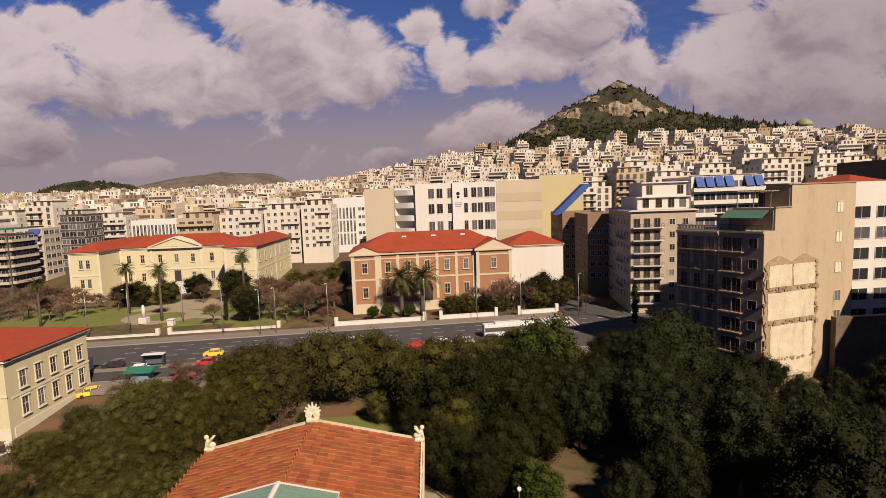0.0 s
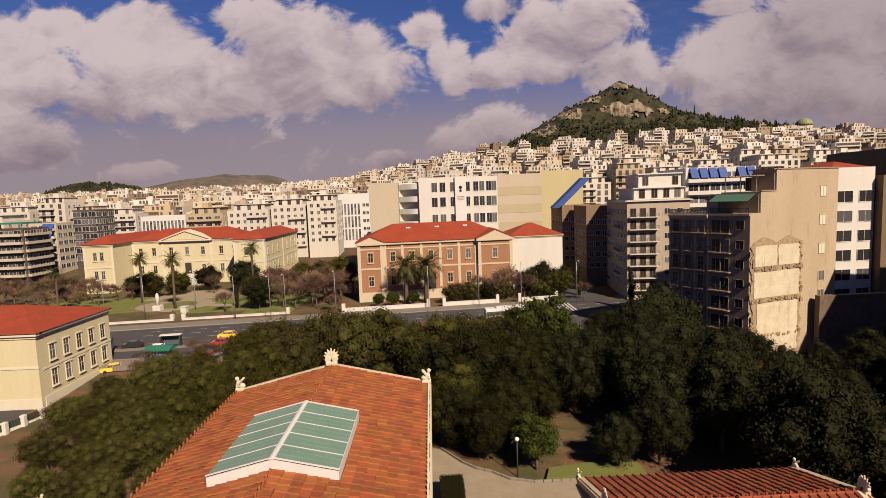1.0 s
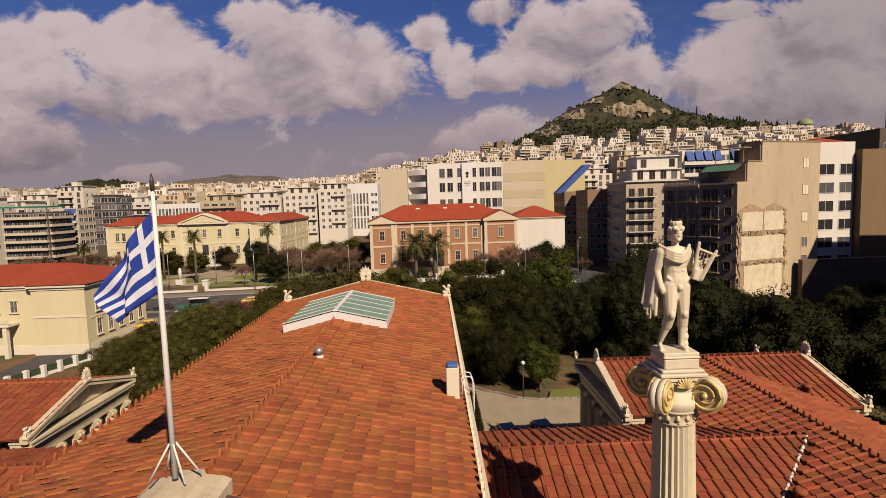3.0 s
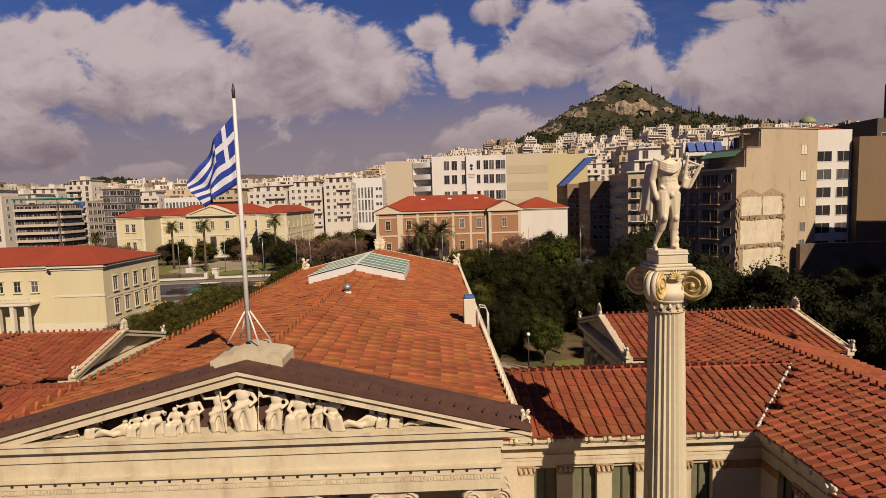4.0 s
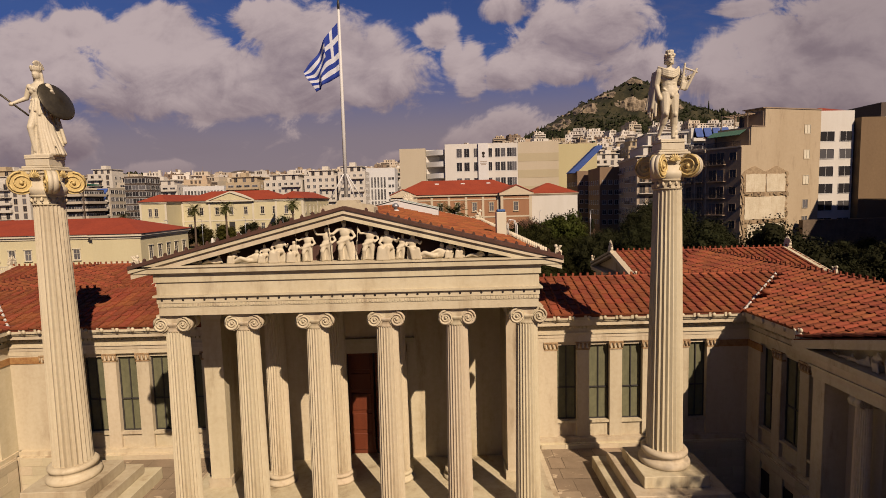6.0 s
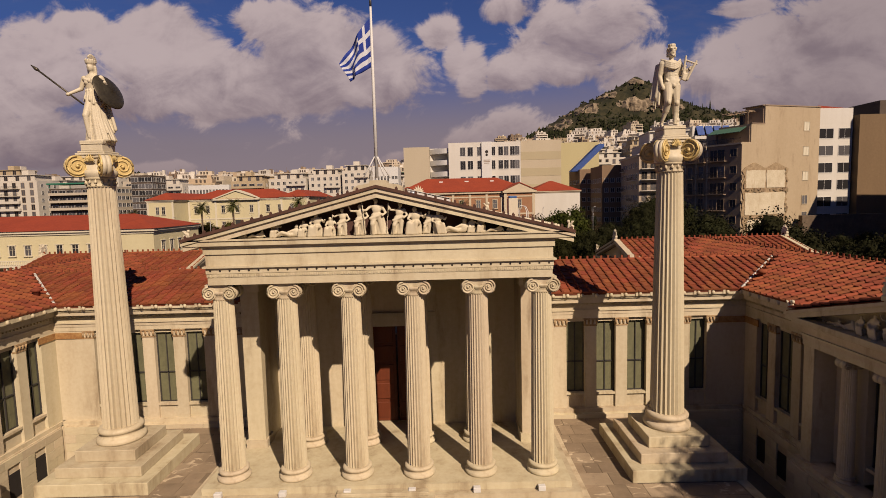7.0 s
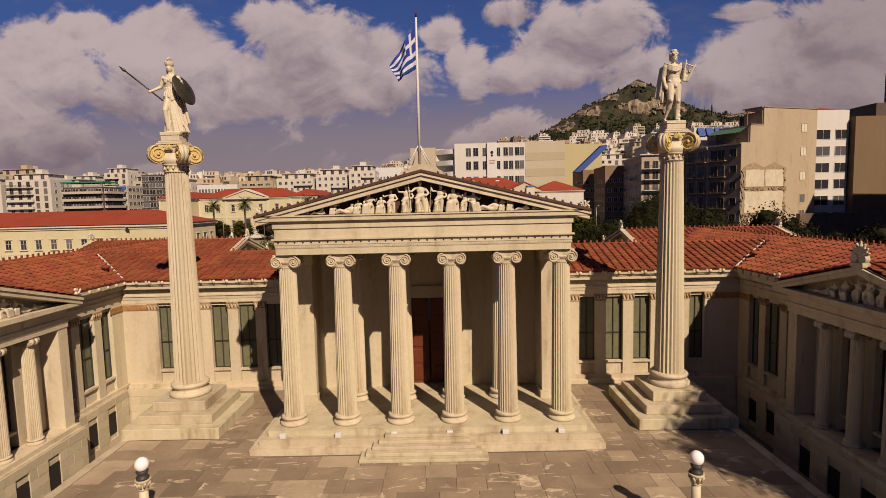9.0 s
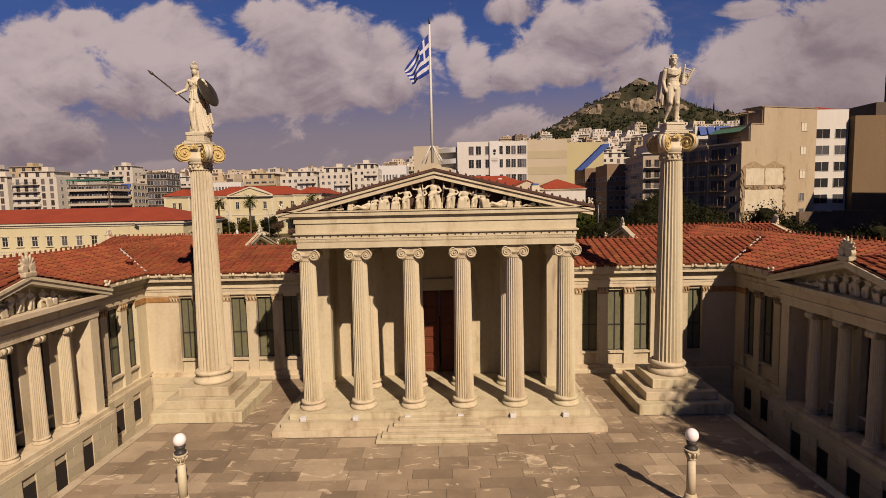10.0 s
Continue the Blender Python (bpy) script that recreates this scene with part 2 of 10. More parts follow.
WHITEWASH = worn("whitewashed_wall", (0.489, 0.47, 0.425), (0.425, 0.399, 0.348), 0.85, 3.0, 0.3, 0.7, 0.12, True, 0.0, (0.4, 0.34, 0.27), 0.2)
BEIGE = worn("beige_render", (0.386, 0.335, 0.244), (0.335, 0.284, 0.199), 0.85, 2.0, 0.12, 0.7, 0.12, True)
MUSTARD_PALE = worn("pale_yellow_render", (0.34, 0.295, 0.19), (0.30, 0.255, 0.16), 0.85, 2.0, 0.12, 0.7, 0.12, True)
MUSTARD = worn("yellow_render", (0.383, 0.335, 0.183), (0.331, 0.283, 0.148), 0.85, 2.0, 0.12, 0.7, 0.12, True)
# brown tint puts the warm tone of the street front's shade into the render
GREYWALL = worn("shade_tinted_render", (0.245, 0.18, 0.122), (0.18, 0.13, 0.088), 0.85, 2.0, 0.2, 0.8, 0.15, True, 0.0, (0.16, 0.13, 0.1), 0.4)
PARTY = worn("bare_party_wall", (0.345, 0.278, 0.185), (0.285, 0.222, 0.14), 0.9, 2.0, 0.2, 0.8, 0.3, True, 0.0, (0.19, 0.135, 0.08), 0.5)
RUIN = worn("old_plaster", (0.487, 0.435, 0.326), (0.365, 0.309, 0.209), 0.95, 3.0, 0.5, 0.9, 0.8, False, 0.0, (0.28, 0.2, 0.12), 0.6, bump_scale=4)
RUBBLE = worn("rubble_stone", (0.258, 0.193, 0.116), (0.155, 0.11, 0.0644), 0.95, 3.0, 1.5, 0.9, 0.8, False, 0.2, bump_scale=4)
ASPHALT = worn("asphalt", (0.0539, 0.0505, 0.0505), (0.0391, 0.0365, 0.0374), 0.9, 6.0, 0.15, 0.7, 0.2)
KERB = worn("kerb_stone", (0.231, 0.206, 0.174), (0.174, 0.155, 0.129), 0.9, 5.0, 0.5, 0.7)
SIDEWALK = worn("pavement_slabs", (0.167, 0.142, 0.116), (0.129, 0.11, 0.0905), 0.9, 3.0, 0.4, 0.7)
SOIL = worn("garden_soil", (0.131, 0.074, 0.0391), (0.0609, 0.0566, 0.0218), 0.95, 1.5, 0.12, 0.9, 0.5, bump_scale=4)
PATH_STONE = worn("pale_path", (0.25, 0.205, 0.14), (0.175, 0.142, 0.096), 0.9, 4.0, 0.4, 0.7)
GRASS = worn("lawn", (0.087, 0.109, 0.0191), (0.131, 0.122, 0.0348), 0.95, 5.0, 0.3, 0.9, 0.6, bump_scale=3)
BARK = worn("bark", (0.104, 0.074, 0.0522), (0.0609, 0.0435, 0.0305), 0.95, 12.0, 1.5, 0.8, 0.6, True)


def leaf_material(name, a, b_, rough=0.75):
    m, n, b = material(name, a, rough, 0, 0.06)
    r = n.add("ShaderNodeNewGeometry").outputs["Random Per Island"]
    o = n.add("ShaderNodeObjectInfo").outputs["Random"]
    tc = n.add("ShaderNodeTexCoord").outputs["Object"]
    big = n.noise(tc, 0.55, 3.0, 0.6)
    vor = n.add("ShaderNodeTexVoronoi")
    vor.inputs["Scale"].default_value = 7.0
    n.link(tc, vor.inputs["Vector"])
    sep = n.add("ShaderNodeSeparateColor")
    n.link(vor.outputs["Color"], sep.inputs[0])
    f = n.math("ADD", n.math("MULTIPLY", n.math("ADD", r, sep.outputs[0]), 0.26), n.math("MULTIPLY", big, 0.5))
    bump = n.add("ShaderNodeBump")
    bump.inputs["Strength"].default_value = 0.8
    bump.inputs["Distance"].default_value = 0.12
    n.link(sep.outputs[1], bump.inputs["Height"])
    n.link(bump.outputs[0], b.inputs["Normal"])
    col = n.mix(f, a, b_)
    hsv = n.add("ShaderNodeHueSaturation")
    n.link(col, hsv.inputs["Color"])
    n.link(n.math("MULTIPLY_ADD", o, 0.5, 0.75), hsv.inputs["Value"])
    n.link(n.math("MULTIPLY_ADD", o, 0.03, 0.485), hsv.inputs["Hue"])
    n.link(hsv.outputs[0], b.inputs["Base Color"])
    b.inputs["Transmission Weight"].default_value = 0.0
    return m


LEAF = leaf_material("olive_leaves", (0.01206, 0.01241, 0.002344), (0.0523, 0.04558, 0.008791))
LEAF_OLIVE = leaf_material("pale_olive_leaves", (0.016, 0.017, 0.004), (0.064, 0.056, 0.014))
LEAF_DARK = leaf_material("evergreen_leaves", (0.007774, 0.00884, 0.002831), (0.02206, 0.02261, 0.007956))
# olive leaves darkened: the middle garden's shade is put into their colour
LEAF_MID = leaf_material("shade_dark_leaves", (0.005831, 0.006919, 0.001698), (0.02329, 0.02201, 0.005095))
LEAF_BRIGHT = leaf_material("orange_tree_leaves", (0.016, 0.022, 0.004), (0.046, 0.052, 0.009))
LEAF_DRY = leaf_material("bare_twigs", (0.0888, 0.0518, 0.0333), (0.155, 0.0962, 0.0629))
LEAF_PALM = leaf_material("palm_fronds", (0.0444, 0.0481, 0.0148), (0.104, 0.0962, 0.0333))
LEAF_CYPRESS = leaf_material("cypress_leaves", (0.00962, 0.0118, 0.00518), (0.0244, 0.0274, 0.0104))


def glass_material(name, color, rough=0.2):
    m, n, b = material(name, color, rough, 0.0, 0.22)
    r = n.add("ShaderNodeObjectInfo").outputs["Random"]
    i = n.add("ShaderNodeNewGeometry").outputs["Random Per Island"]
    v = n.math("FRACT", n.math("ADD", r, i))
    n.link(n.mix(n.ramp(v, 0.35, 1.0), color, tuple(min(1, c * 3.5 + 0.03) for c in color)), b.inputs["Base Color"])
    return m


GLASS = glass_material("window_glass", (0.022, 0.021, 0.022))
GLASS_BLUE = glass_material("tinted_glass", (0.03, 0.04, 0.05))
SKYGLASS = worn("frosted_skylight", (0.135, 0.212, 0.161), (0.103, 0.167, 0.129), 0.25, 3.0, 0.6, 0.7, 0.05)


# ---- mesh helpers ----
SPLIT = {"entablature", "porch_entablature", "anta", "podium", "gable_cornice", "socle", "cornice", "porch_gable", "porch_socle", "raking_cornice", "door_frame", "ridge_bar"}


def islands(bm):
    """Separate pieces of a bmesh, each as a bmesh of its own."""
    seen, out = set(), []
    for v in bm.verts:
        if v in seen:
            continue
        stack, group = [v], []
        seen.add(v)
        while stack:
            a = stack.pop()
            group.append(a)
            for e in a.link_edges:
                b = e.other_vert(a)
                if b not in seen:
                    seen.add(b)
                    stack.append(b)
        b2 = bmesh.new()
        twin = {a: b2.verts.new(a.co) for a in group}
        for f in {f for a in group for f in a.link_faces}:
            g = b2.faces.new([twin[a] for a in f.verts])
            g.material_index, g.smooth = f.material_index, f.smooth
        out.append(b2)
    return out


def part(name, bm, mat, parent=None, label="", kind="", smooth=False):
    """Links a bmesh as one mesh object, under a thing or a part; stacked courses become one part each."""
    if name in SPLIT and parent is not None:
        pieces = islands(bm)
        bm.free()
        for b2 in pieces[1:]:
            link_part(name, b2, mat, parent, label, kind, smooth)
        return link_part(name, pieces[0], mat, parent, label, kind, smooth)
    return link_part(name, bm, mat, parent, label, kind, smooth)


def link_part(name, bm, mat, parent=None, label="", kind="", smooth=False):
    me = bpy.data.meshes.new(name)
    bm.normal_update()
    bm.to_mesh(me)
    bm.free()
    for x in (mat if isinstance(mat, (list, tuple)) else [mat]):
        me.materials.append(x)
    if smooth:
        me.polygons.foreach_set("use_smooth", [True] * len(me.polygons))
    ob = new(name, me)
    ob.parent = parent
    return tagged(ob, label=label, kind=kind)


def piece(name, mesh, parent, loc, rz=0.0, scale=(1, 1, 1), m=None):
    ob = new(name, mesh)
    ob.parent = parent
    if m is not None:
        ob.matrix_basis = m
    else:
        ob.location, ob.rotation_euler, ob.scale = loc, (0, 0, rz), scale
    return ob


def thing(name, label, category, loc=(0, 0, 0), group="", kind="", rz=0.0):
    ob = new(name)
    ob.location = loc
    ob.rotation_euler = (0, 0, rz)
    ob.empty_display_size = 0.5
    return tagged(ob, label, category, group, kind)


def poly(bm, pts, mi=0):
    f = bm.faces.new([bm.verts.new(p) for p in pts])
    f.material_index = mi
    return f


def box(bm, x0, x1, y0, y1, z0, z1, mi=0, m=None):
    v = [bm.verts.new(((x0, x1)[i & 1], (y0, y1)[i >> 1 & 1], (z0, z1)[i >> 2])) for i in range(8)]
    for q in ((0, 2, 3, 1), (4, 5, 7, 6), (0, 1, 5, 4), (2, 6, 7, 3), (0, 4, 6, 2), (1, 3, 7, 5)):
        bm.faces.new([v[i] for i in q]).material_index = mi
    if m is not None:
        for a in v:
            a.co = m @ a.co
    return v


def bbox(x0, x1, y0, y1, z0, z1, bevel=0.03):
    """A box with bevelled edges in a bmesh of its own."""
    bm = bmesh.new()
    box(bm, x0, x1, y0, y1, z0, z1)
    bmesh.ops.bevel(bm, geom=bm.edges[:], offset=bevel, segments=1, affect="EDGES")
    return bm


def prism(bm, outline, a, b, axis="y", mi=0):
    """Extrudes an outline of (u, w) from a to b along an axis: y takes (x, z), x takes (y, z), z takes (x, y)."""
    def at(p, d):
        return {"y": (p[0], d, p[1]), "x": (d, p[0], p[1]), "z": (p[0], p[1], d)}[axis]
    A = [bm.verts.new(at(p, a)) for p in outline]
    B = [bm.verts.new(at(p, b)) for p in outline]
    k = len(outline)
    fs = [bm.faces.new(A), bm.faces.new(B[::-1])]
    for i in range(k):
        fs.append(bm.faces.new((A[i], B[i], B[(i + 1) % k], A[(i + 1) % k])))
    for f in fs:
        f.material_index = mi
    bmesh.ops.recalc_face_normals(bm, faces=fs)


def lathe(bm, prof, n=24, c=(0, 0, 0), mi=0, caps=True, smooth=True):
    """Turns a profile of (radius, z) round the upright through c."""
    rings = []
    for r, z in prof:
        rings.append([bm.verts.new((c[0] + r * math.cos(2 * math.pi * i / n), c[1] + r * math.sin(2 * math.pi * i / n), c[2] + z)) for i in range(n)])
    for A, B in zip(rings, rings[1:]):
        for i in range(n):
            f = bm.faces.new((A[i], A[(i + 1) % n], B[(i + 1) % n], B[i]))
            f.material_index, f.smooth = mi, smooth
    if caps:
        bm.faces.new(rings[0][::-1]).material_index = mi
        bm.faces.new(rings[-1]).material_index = mi


def tube(bm, pts, radii, n=6, mi=0):
    """A tube along points."""
    rings = []
    pts = [Vector(p) for p in pts]
    for i, p in enumerate(pts):
        d = (pts[min(i + 1, len(pts) - 1)] - pts[max(i - 1, 0)]).normalized()
        a = d.orthogonal().normalized()
        if abs(d.z) < 0.99:
            a = d.cross(Vector((0, 0, 1))).normalized()
        b = d.cross(a)
        r = radii[i] if isinstance(radii, (list, tuple)) else radii
        rings.append([bm.verts.new(p + r * (math.cos(2 * math.pi * k / n) * a + math.sin(2 * math.pi * k / n) * b)) for k in range(n)])
    for A, B in zip(rings, rings[1:]):
        for i in range(n):
            f = bm.faces.new((A[i], A[(i + 1) % n], B[(i + 1) % n], B[i]))
            f.material_index, f.smooth = mi, True
    bm.faces.new(rings[0][::-1]).material_index = mi
    bm.faces.new(rings[-1]).material_index = mi


def ball(bm, c, r, mi=0, u=12, v=8):
    rx, ry, rz = (r, r, r) if not isinstance(r, (tuple, list)) else r
    prof = [(max(0.02, math.sin(math.pi * i / v)), -math.cos(math.pi * i / v)) for i in range(v + 1)]
    k = len(bm.verts)
    rings = [[bm.verts.new((c[0] + rx * p * math.cos(2 * math.pi * j / u), c[1] + ry * p * math.sin(2 * math.pi * j / u), c[2] + rz * z)) for j in range(u)] for p, z in prof]
    for A, B in zip(rings, rings[1:]):
        for i in range(u):
            f = bm.faces.new((A[i], A[(i + 1) % u], B[(i + 1) % u], B[i]))
            f.material_index, f.smooth = mi, True
    bm.faces.new(rings[0][::-1])
    bm.faces.new(rings[-1])


rng = random.Random(7)


# ---- ground ----
def lerp_table(t, x):
    if x <= t[0][0]:
        return t[0][1]
    for (a, b), (c, d) in zip(t, t[1:]):
        if x <= c:
            k = (x - a) / (c - a)
            return b + (d - b) * k
    return t[-1][1]


HILL = (320.0, 850.0)
LEFT_FLANK = [(0, 208), (8, 203), (22, 192), (44, 178), (86, 163), (120, 143), (150, 124), (205, 99), (260, 80), (340, 56), (460, 34), (620, 10), (900, 0)]
RIGHT_FLANK = [(0, 208), (10, 201), (24, 191), (48, 177), (88, 153), (130, 138), (175, 130), (215, 118), (260, 104), (330, 88), (420, 70), (560, 40), (900, 0)]
FRONT_FLANK = [(0, 206), (25, 192), (60, 158), (80, 128), (120, 116), (170, 100), (260, 78), (380, 52), (540, 22), (700, 0), (900, 0)]


def ground_z(x, y):
    base = lerp_table([(20, -3.2), (46, -3.05), (56, -2.95), (66, -2.8), (80, -2.4), (95, -1.7), (104, -0.52), (160, -0.52), (192, -0.48), (215, 1.8), (260, 5.5), (420, 18), (700, 36), (1200, 46), (4900, 30)], y)
    dx, dy = x - HILL[0], y - HILL[1]
    r = math.hypot(dx, dy)
    if r > 900 or y < 215:
        return base
    c, s = dx / max(r, 1e-6), dy / max(r, 1e-6)
    side = lerp_table(RIGHT_FLANK if dx > 0 else LEFT_FLANK, r)
    deep = lerp_table(FRONT_FLANK, r)
    h = side * c * c + deep * s * s
    h += (noise.noise((x * 0.02, y * 0.02, 3)) * 7 + noise.noise((x * 0.06, y * 0.06, 8)) * 3.5 + (abs(noise.noise((x * 0.10, y * 0.05, 5))) - 0.2) * 9 + noise.noise((x * 0.17, y * 0.17, 2)) * 2.2) * min(1, h / 60) * min(1, r / 40)
    return max(base, h)


def terrain_mesh(xs, ys, lift=0.0):
    bm = bmesh.new()
    grid = [[bm.verts.new((x, y, ground_z(x, y) + lift)) for x in xs] for y in ys]
    for a, b in zip(grid, grid[1:]):
        for i in range(len(xs) - 1):
            bm.faces.new((a[i], a[i + 1], b[i + 1], b[i])).smooth = True
    return bm


def axis_steps(stops):
    out = []
    for (a, s), (b, _) in zip(stops, stops[1:]):
        k = max(1, round((b - a) / s))
        out += [a + (b - a) * i / k for i in range(k)]
    return out + [stops[-1][0]]


def ground_material():
    """Garden soil close by, dry city ground further off, scrub and bare limestone on the steep hill."""
    m, n, b = material("ground", (0.1, 0.09, 0.05), 0.95)
    geo = n.add("ShaderNodeNewGeometry")
    tc = n.add("ShaderNodeTexCoord").outputs["Object"]
    sep = n.add("ShaderNodeSeparateXYZ")
    n.link(geo.outputs["Normal"], sep.inputs[0])
    pos = n.add("ShaderNodeSeparateXYZ")
    n.link(tc, pos.inputs[0])
    soil = n.mix(n.ramp(n.noise(tc, 0.12, 6.0, 0.65), 0.40, 0.6), (0.12, 0.064, 0.030), (0.045, 0.048, 0.015))
    soil = n.mix(n.ramp(n.noise(tc, 1.6, 5.0, 0.7), 0.4, 0.75, 0, 0.6), soil, (0.09, 0.06, 0.035))
    scrub = n.mix(n.ramp(n.noise(tc, 0.06, 7.0, 0.7), 0.38, 0.62), (0.011, 0.012, 0.0045), (0.036, 0.031, 0.013))
    rock = n.mix(n.ramp(n.noise(n.vmath("MULTIPLY", tc, (1, 1, 0.4)), 0.11, 8.0, 0.72), 0.36, 0.64), (0.12, 0.09, 0.055), (0.34, 0.265, 0.18))
    steep = n.math("SUBTRACT", 1.0, sep.outputs[2])
    fr = n.math("ADD", steep, n.math("MULTIPLY", n.math("SUBTRACT", n.noise(tc, 0.035, 6.0, 0.7), 0.5), 0.45))
    hill = n.mix(n.ramp(fr, 0.56, 0.70), scrub, rock)
    col = n.mix(n.ramp(pos.outputs[1], 150.0, 420.0), soil, hill)
    n.link(col, b.inputs["Base Color"])
    bp = n.add("ShaderNodeBump")
    bp.inputs["Strength"].default_value = 0.7
    bp.inputs["Distance"].default_value = 0.5
    n.link(n.noise(tc, 0.3, 8.0, 0.7), bp.inputs["Height"])
    n.link(bp.outputs[0], b.inputs["Normal"])
    return m


GROUND = ground_material()
xs = axis_steps([(-4800, 400), (-1200, 100), (-300, 25), (80, 4.5), (560, 25), (800, 100), (1600, 400), (4800, 400)])
ys = axis_steps([(-300, 50), (0, 12), (160, 25), (500, 15), (690, 4.5), (900, 15), (980, 25), (1300, 150), (2000, 400), (4900, 400)])
bm = terrain_mesh(xs, ys, -0.02)
# the sunken court in front of the building is cut out of the sheet by lowering it there
for v in bm.verts:
    if abs(v.co.x) < 60 and v.co.y < 24:
        v.co.z = -3.2
part("ground", bm, GROUND, None, "dry garden soil, city ground and rocky scrub hill", "structure")


# ---- the academy ----
SLOPE = 0.238


def flutes(bm, r0, r1, z0, z1, n=24, mi=0):
    """A fluted shaft: concave channels between narrow fillets, slightly swelling."""
    per = 4
    def ring(r, z):
        out = []
        for i in range(n):
            for k, d in ((-0.42, 0.0), (-0.28, 0.055), (0.0, 0.10), (0.28, 0.055)):
                a = 2 * math.pi * (i + 0.5 + k) / n
                rr = r * (1 - d)
                out.append(bm.verts.new((rr * math.cos(a), rr * math.sin(a), z)))
        return out
    zs = [0, 0.012, 0.03, 0.35, 0.65, 0.97, 0.99, 1.0]
    rings = []
    for t in zs:
        r = r0 + (r1 - r0) * (t ** 1.25)
        rings.append(ring(r, z0 + (z1 - z0) * t))
    k = n * per
    for a, b in zip(rings, rings[1:]):
        for i in range(k):
            bm.faces.new((a[i], a[(i + 1) % k], b[(i + 1) % k], b[i])).material_index = mi
    bm.faces.new(rings[-1])


def spiral(bm, c, r, axis_u, axis_n, sign, turns=2.4, w=0.16, mi=0, start=math.pi / 2):
    """A raised volute spiral: c centre, axis_u the sideways direction, axis_n the outward one."""
    u, nn, up = Vector(axis_u), Vector(axis_n), Vector((0, 0, 1))
    pts, rad = [], []
    k = int(turns * 14)
    for i in range(k + 1):
        t = i / k
        rr = r * (1 - t) ** 0.9 * 0.90 + r * 0.06
        a = start - sign * turns * 2 * math.pi * t
        pts.append(Vector(c) + u * rr * math.cos(a) + up * rr * math.sin(a) + nn * 0.02)
        rad.append(r * w * (1 - 0.62 * t))
    tube(bm, pts, rad, 5, mi)


def disc(bm, c, r, depth, axis_n, mi=0, n=26):
    """A short drum whose face looks along axis_n."""
    nn = Vector(axis_n).normalized()
    u = nn.cross(Vector((0, 0, 1))).normalized()
    up = Vector((0, 0, 1))
    A = [bm.verts.new(Vector(c) + r * (math.cos(2 * math.pi * i / n) * u + math.sin(2 * math.pi * i / n) * up)) for i in range(n)]
    B = [bm.verts.new(a.co - nn * depth) for a in A]
    fs = [bm.faces.new(A), bm.faces.new(B[::-1])] + [bm.faces.new((A[i], B[i], B[(i + 1) % n], A[(i + 1) % n])) for i in range(n)]
    for f in fs[:2]:
        f.material_index = mi
    for f in fs[2:]:
        f.smooth = True
    bmesh.ops.recalc_face_normals(bm, faces=fs)


def ionic_capital(w, h, d, r, sides=False, gold=False):
    """Ionic capital of width w and height h, volutes of radius r; sides: volute faces on all four sides."""
    bm = bmesh.new()
    g = 1 if gold else 0
    box(bm, -w * 0.40, w * 0.40, -d * 0.46, d * 0.46, h * 0.90, h)
    # cushion between the volutes, sagging in the middle
    top = h * 0.90
    cushion = [(-w / 2 + r * 0.6, top), (w / 2 - r * 0.6, top), (w / 2 - r * 0.9, h * 0.62), (w * 0.18, h * 0.50), (-w * 0.18, h * 0.50), (-w / 2 + r * 0.9, h * 0.62)]
    prism(bm, cushion, -d * 0.43, d * 0.43, "y")
    zc = top - r
    # echinus and necking
    lathe(bm, [(w * 0.275, 0), (w * 0.285, h * 0.08), (w * 0.275, h * 0.14), (w * 0.275, h * 0.34), (w * 0.33, h * 0.42), (w * 0.33, h * 0.56)], 24, mi=0)
    faces = [((1, 0, 0), (0, -1, 0)), ((-1, 0, 0), (0, 1, 0))]
    if sides:
        faces += [((0, -1, 0), (-1, 0, 0)), ((0, 1, 0), (1, 0, 0))]
    for u, nn in faces:
        u, nn = Vector(u), Vector(nn)
        for s in (-1, 1):
            c = u * s * (w / 2 - r) + nn * d * 0.46 + Vector((0, 0, zc))
            disc(bm, c, r, d * (0.30 if sides else 0.46), nn)
            spiral(bm, c, r, u, nn, s, mi=g)
            ball(bm, c + nn * 0.03, r * 0.17, g, 8, 6)
    return bm


def angle_capital(reach, r, h):
    """Four-faced Ionic capital: volutes set on the diagonals, concave faces between them."""
    bm = bmesh.new()
    lathe(bm, [(0.64, -0.25), (0.70, -0.1), (0.76, 0.0), (0.80, 0.12), (0.80, 0.26), (0.70, 0.34), (0.70, h - 0.5)], 28)
    zc = h - r
    # concave sided body under the abacus
    for z0, z1, f in ((0.12, h - 0.12, 0.90), (h - 0.119, h, 1.0)):
        out = []
        for q in range(4):
            a0 = math.pi / 4 + q * math.pi / 2
            for k in range(6):
                t = k / 6
                a = a0 + t * math.pi / 2
                rr = f * (reach - 0.05) * (1 - 0.30 * math.sin(math.pi * t))
                out.append((rr * math.cos(a), rr * math.sin(a)))
        prism(bm, out, z0 if f > 0.95 else h - 0.52, z1, "z")
    for q in range(4):
        a = math.pi / 4 + q * math.pi / 2
        d = Vector((math.cos(a), math.sin(a), 0))
        nn = Vector((-math.sin(a), math.cos(a), 0))
        for s in (-1, 1):
            c = d * reach + nn * s * 0.20 + Vector((0, 0, zc))
            disc(bm, c, r, 0.2, nn * s, 1)
            spiral(bm, c, r, d, nn * s, 1, 2.3, 0.11, 1)
            ball(bm, c + nn * s * 0.03, r * 0.17, 1, 8, 6)
    return bm


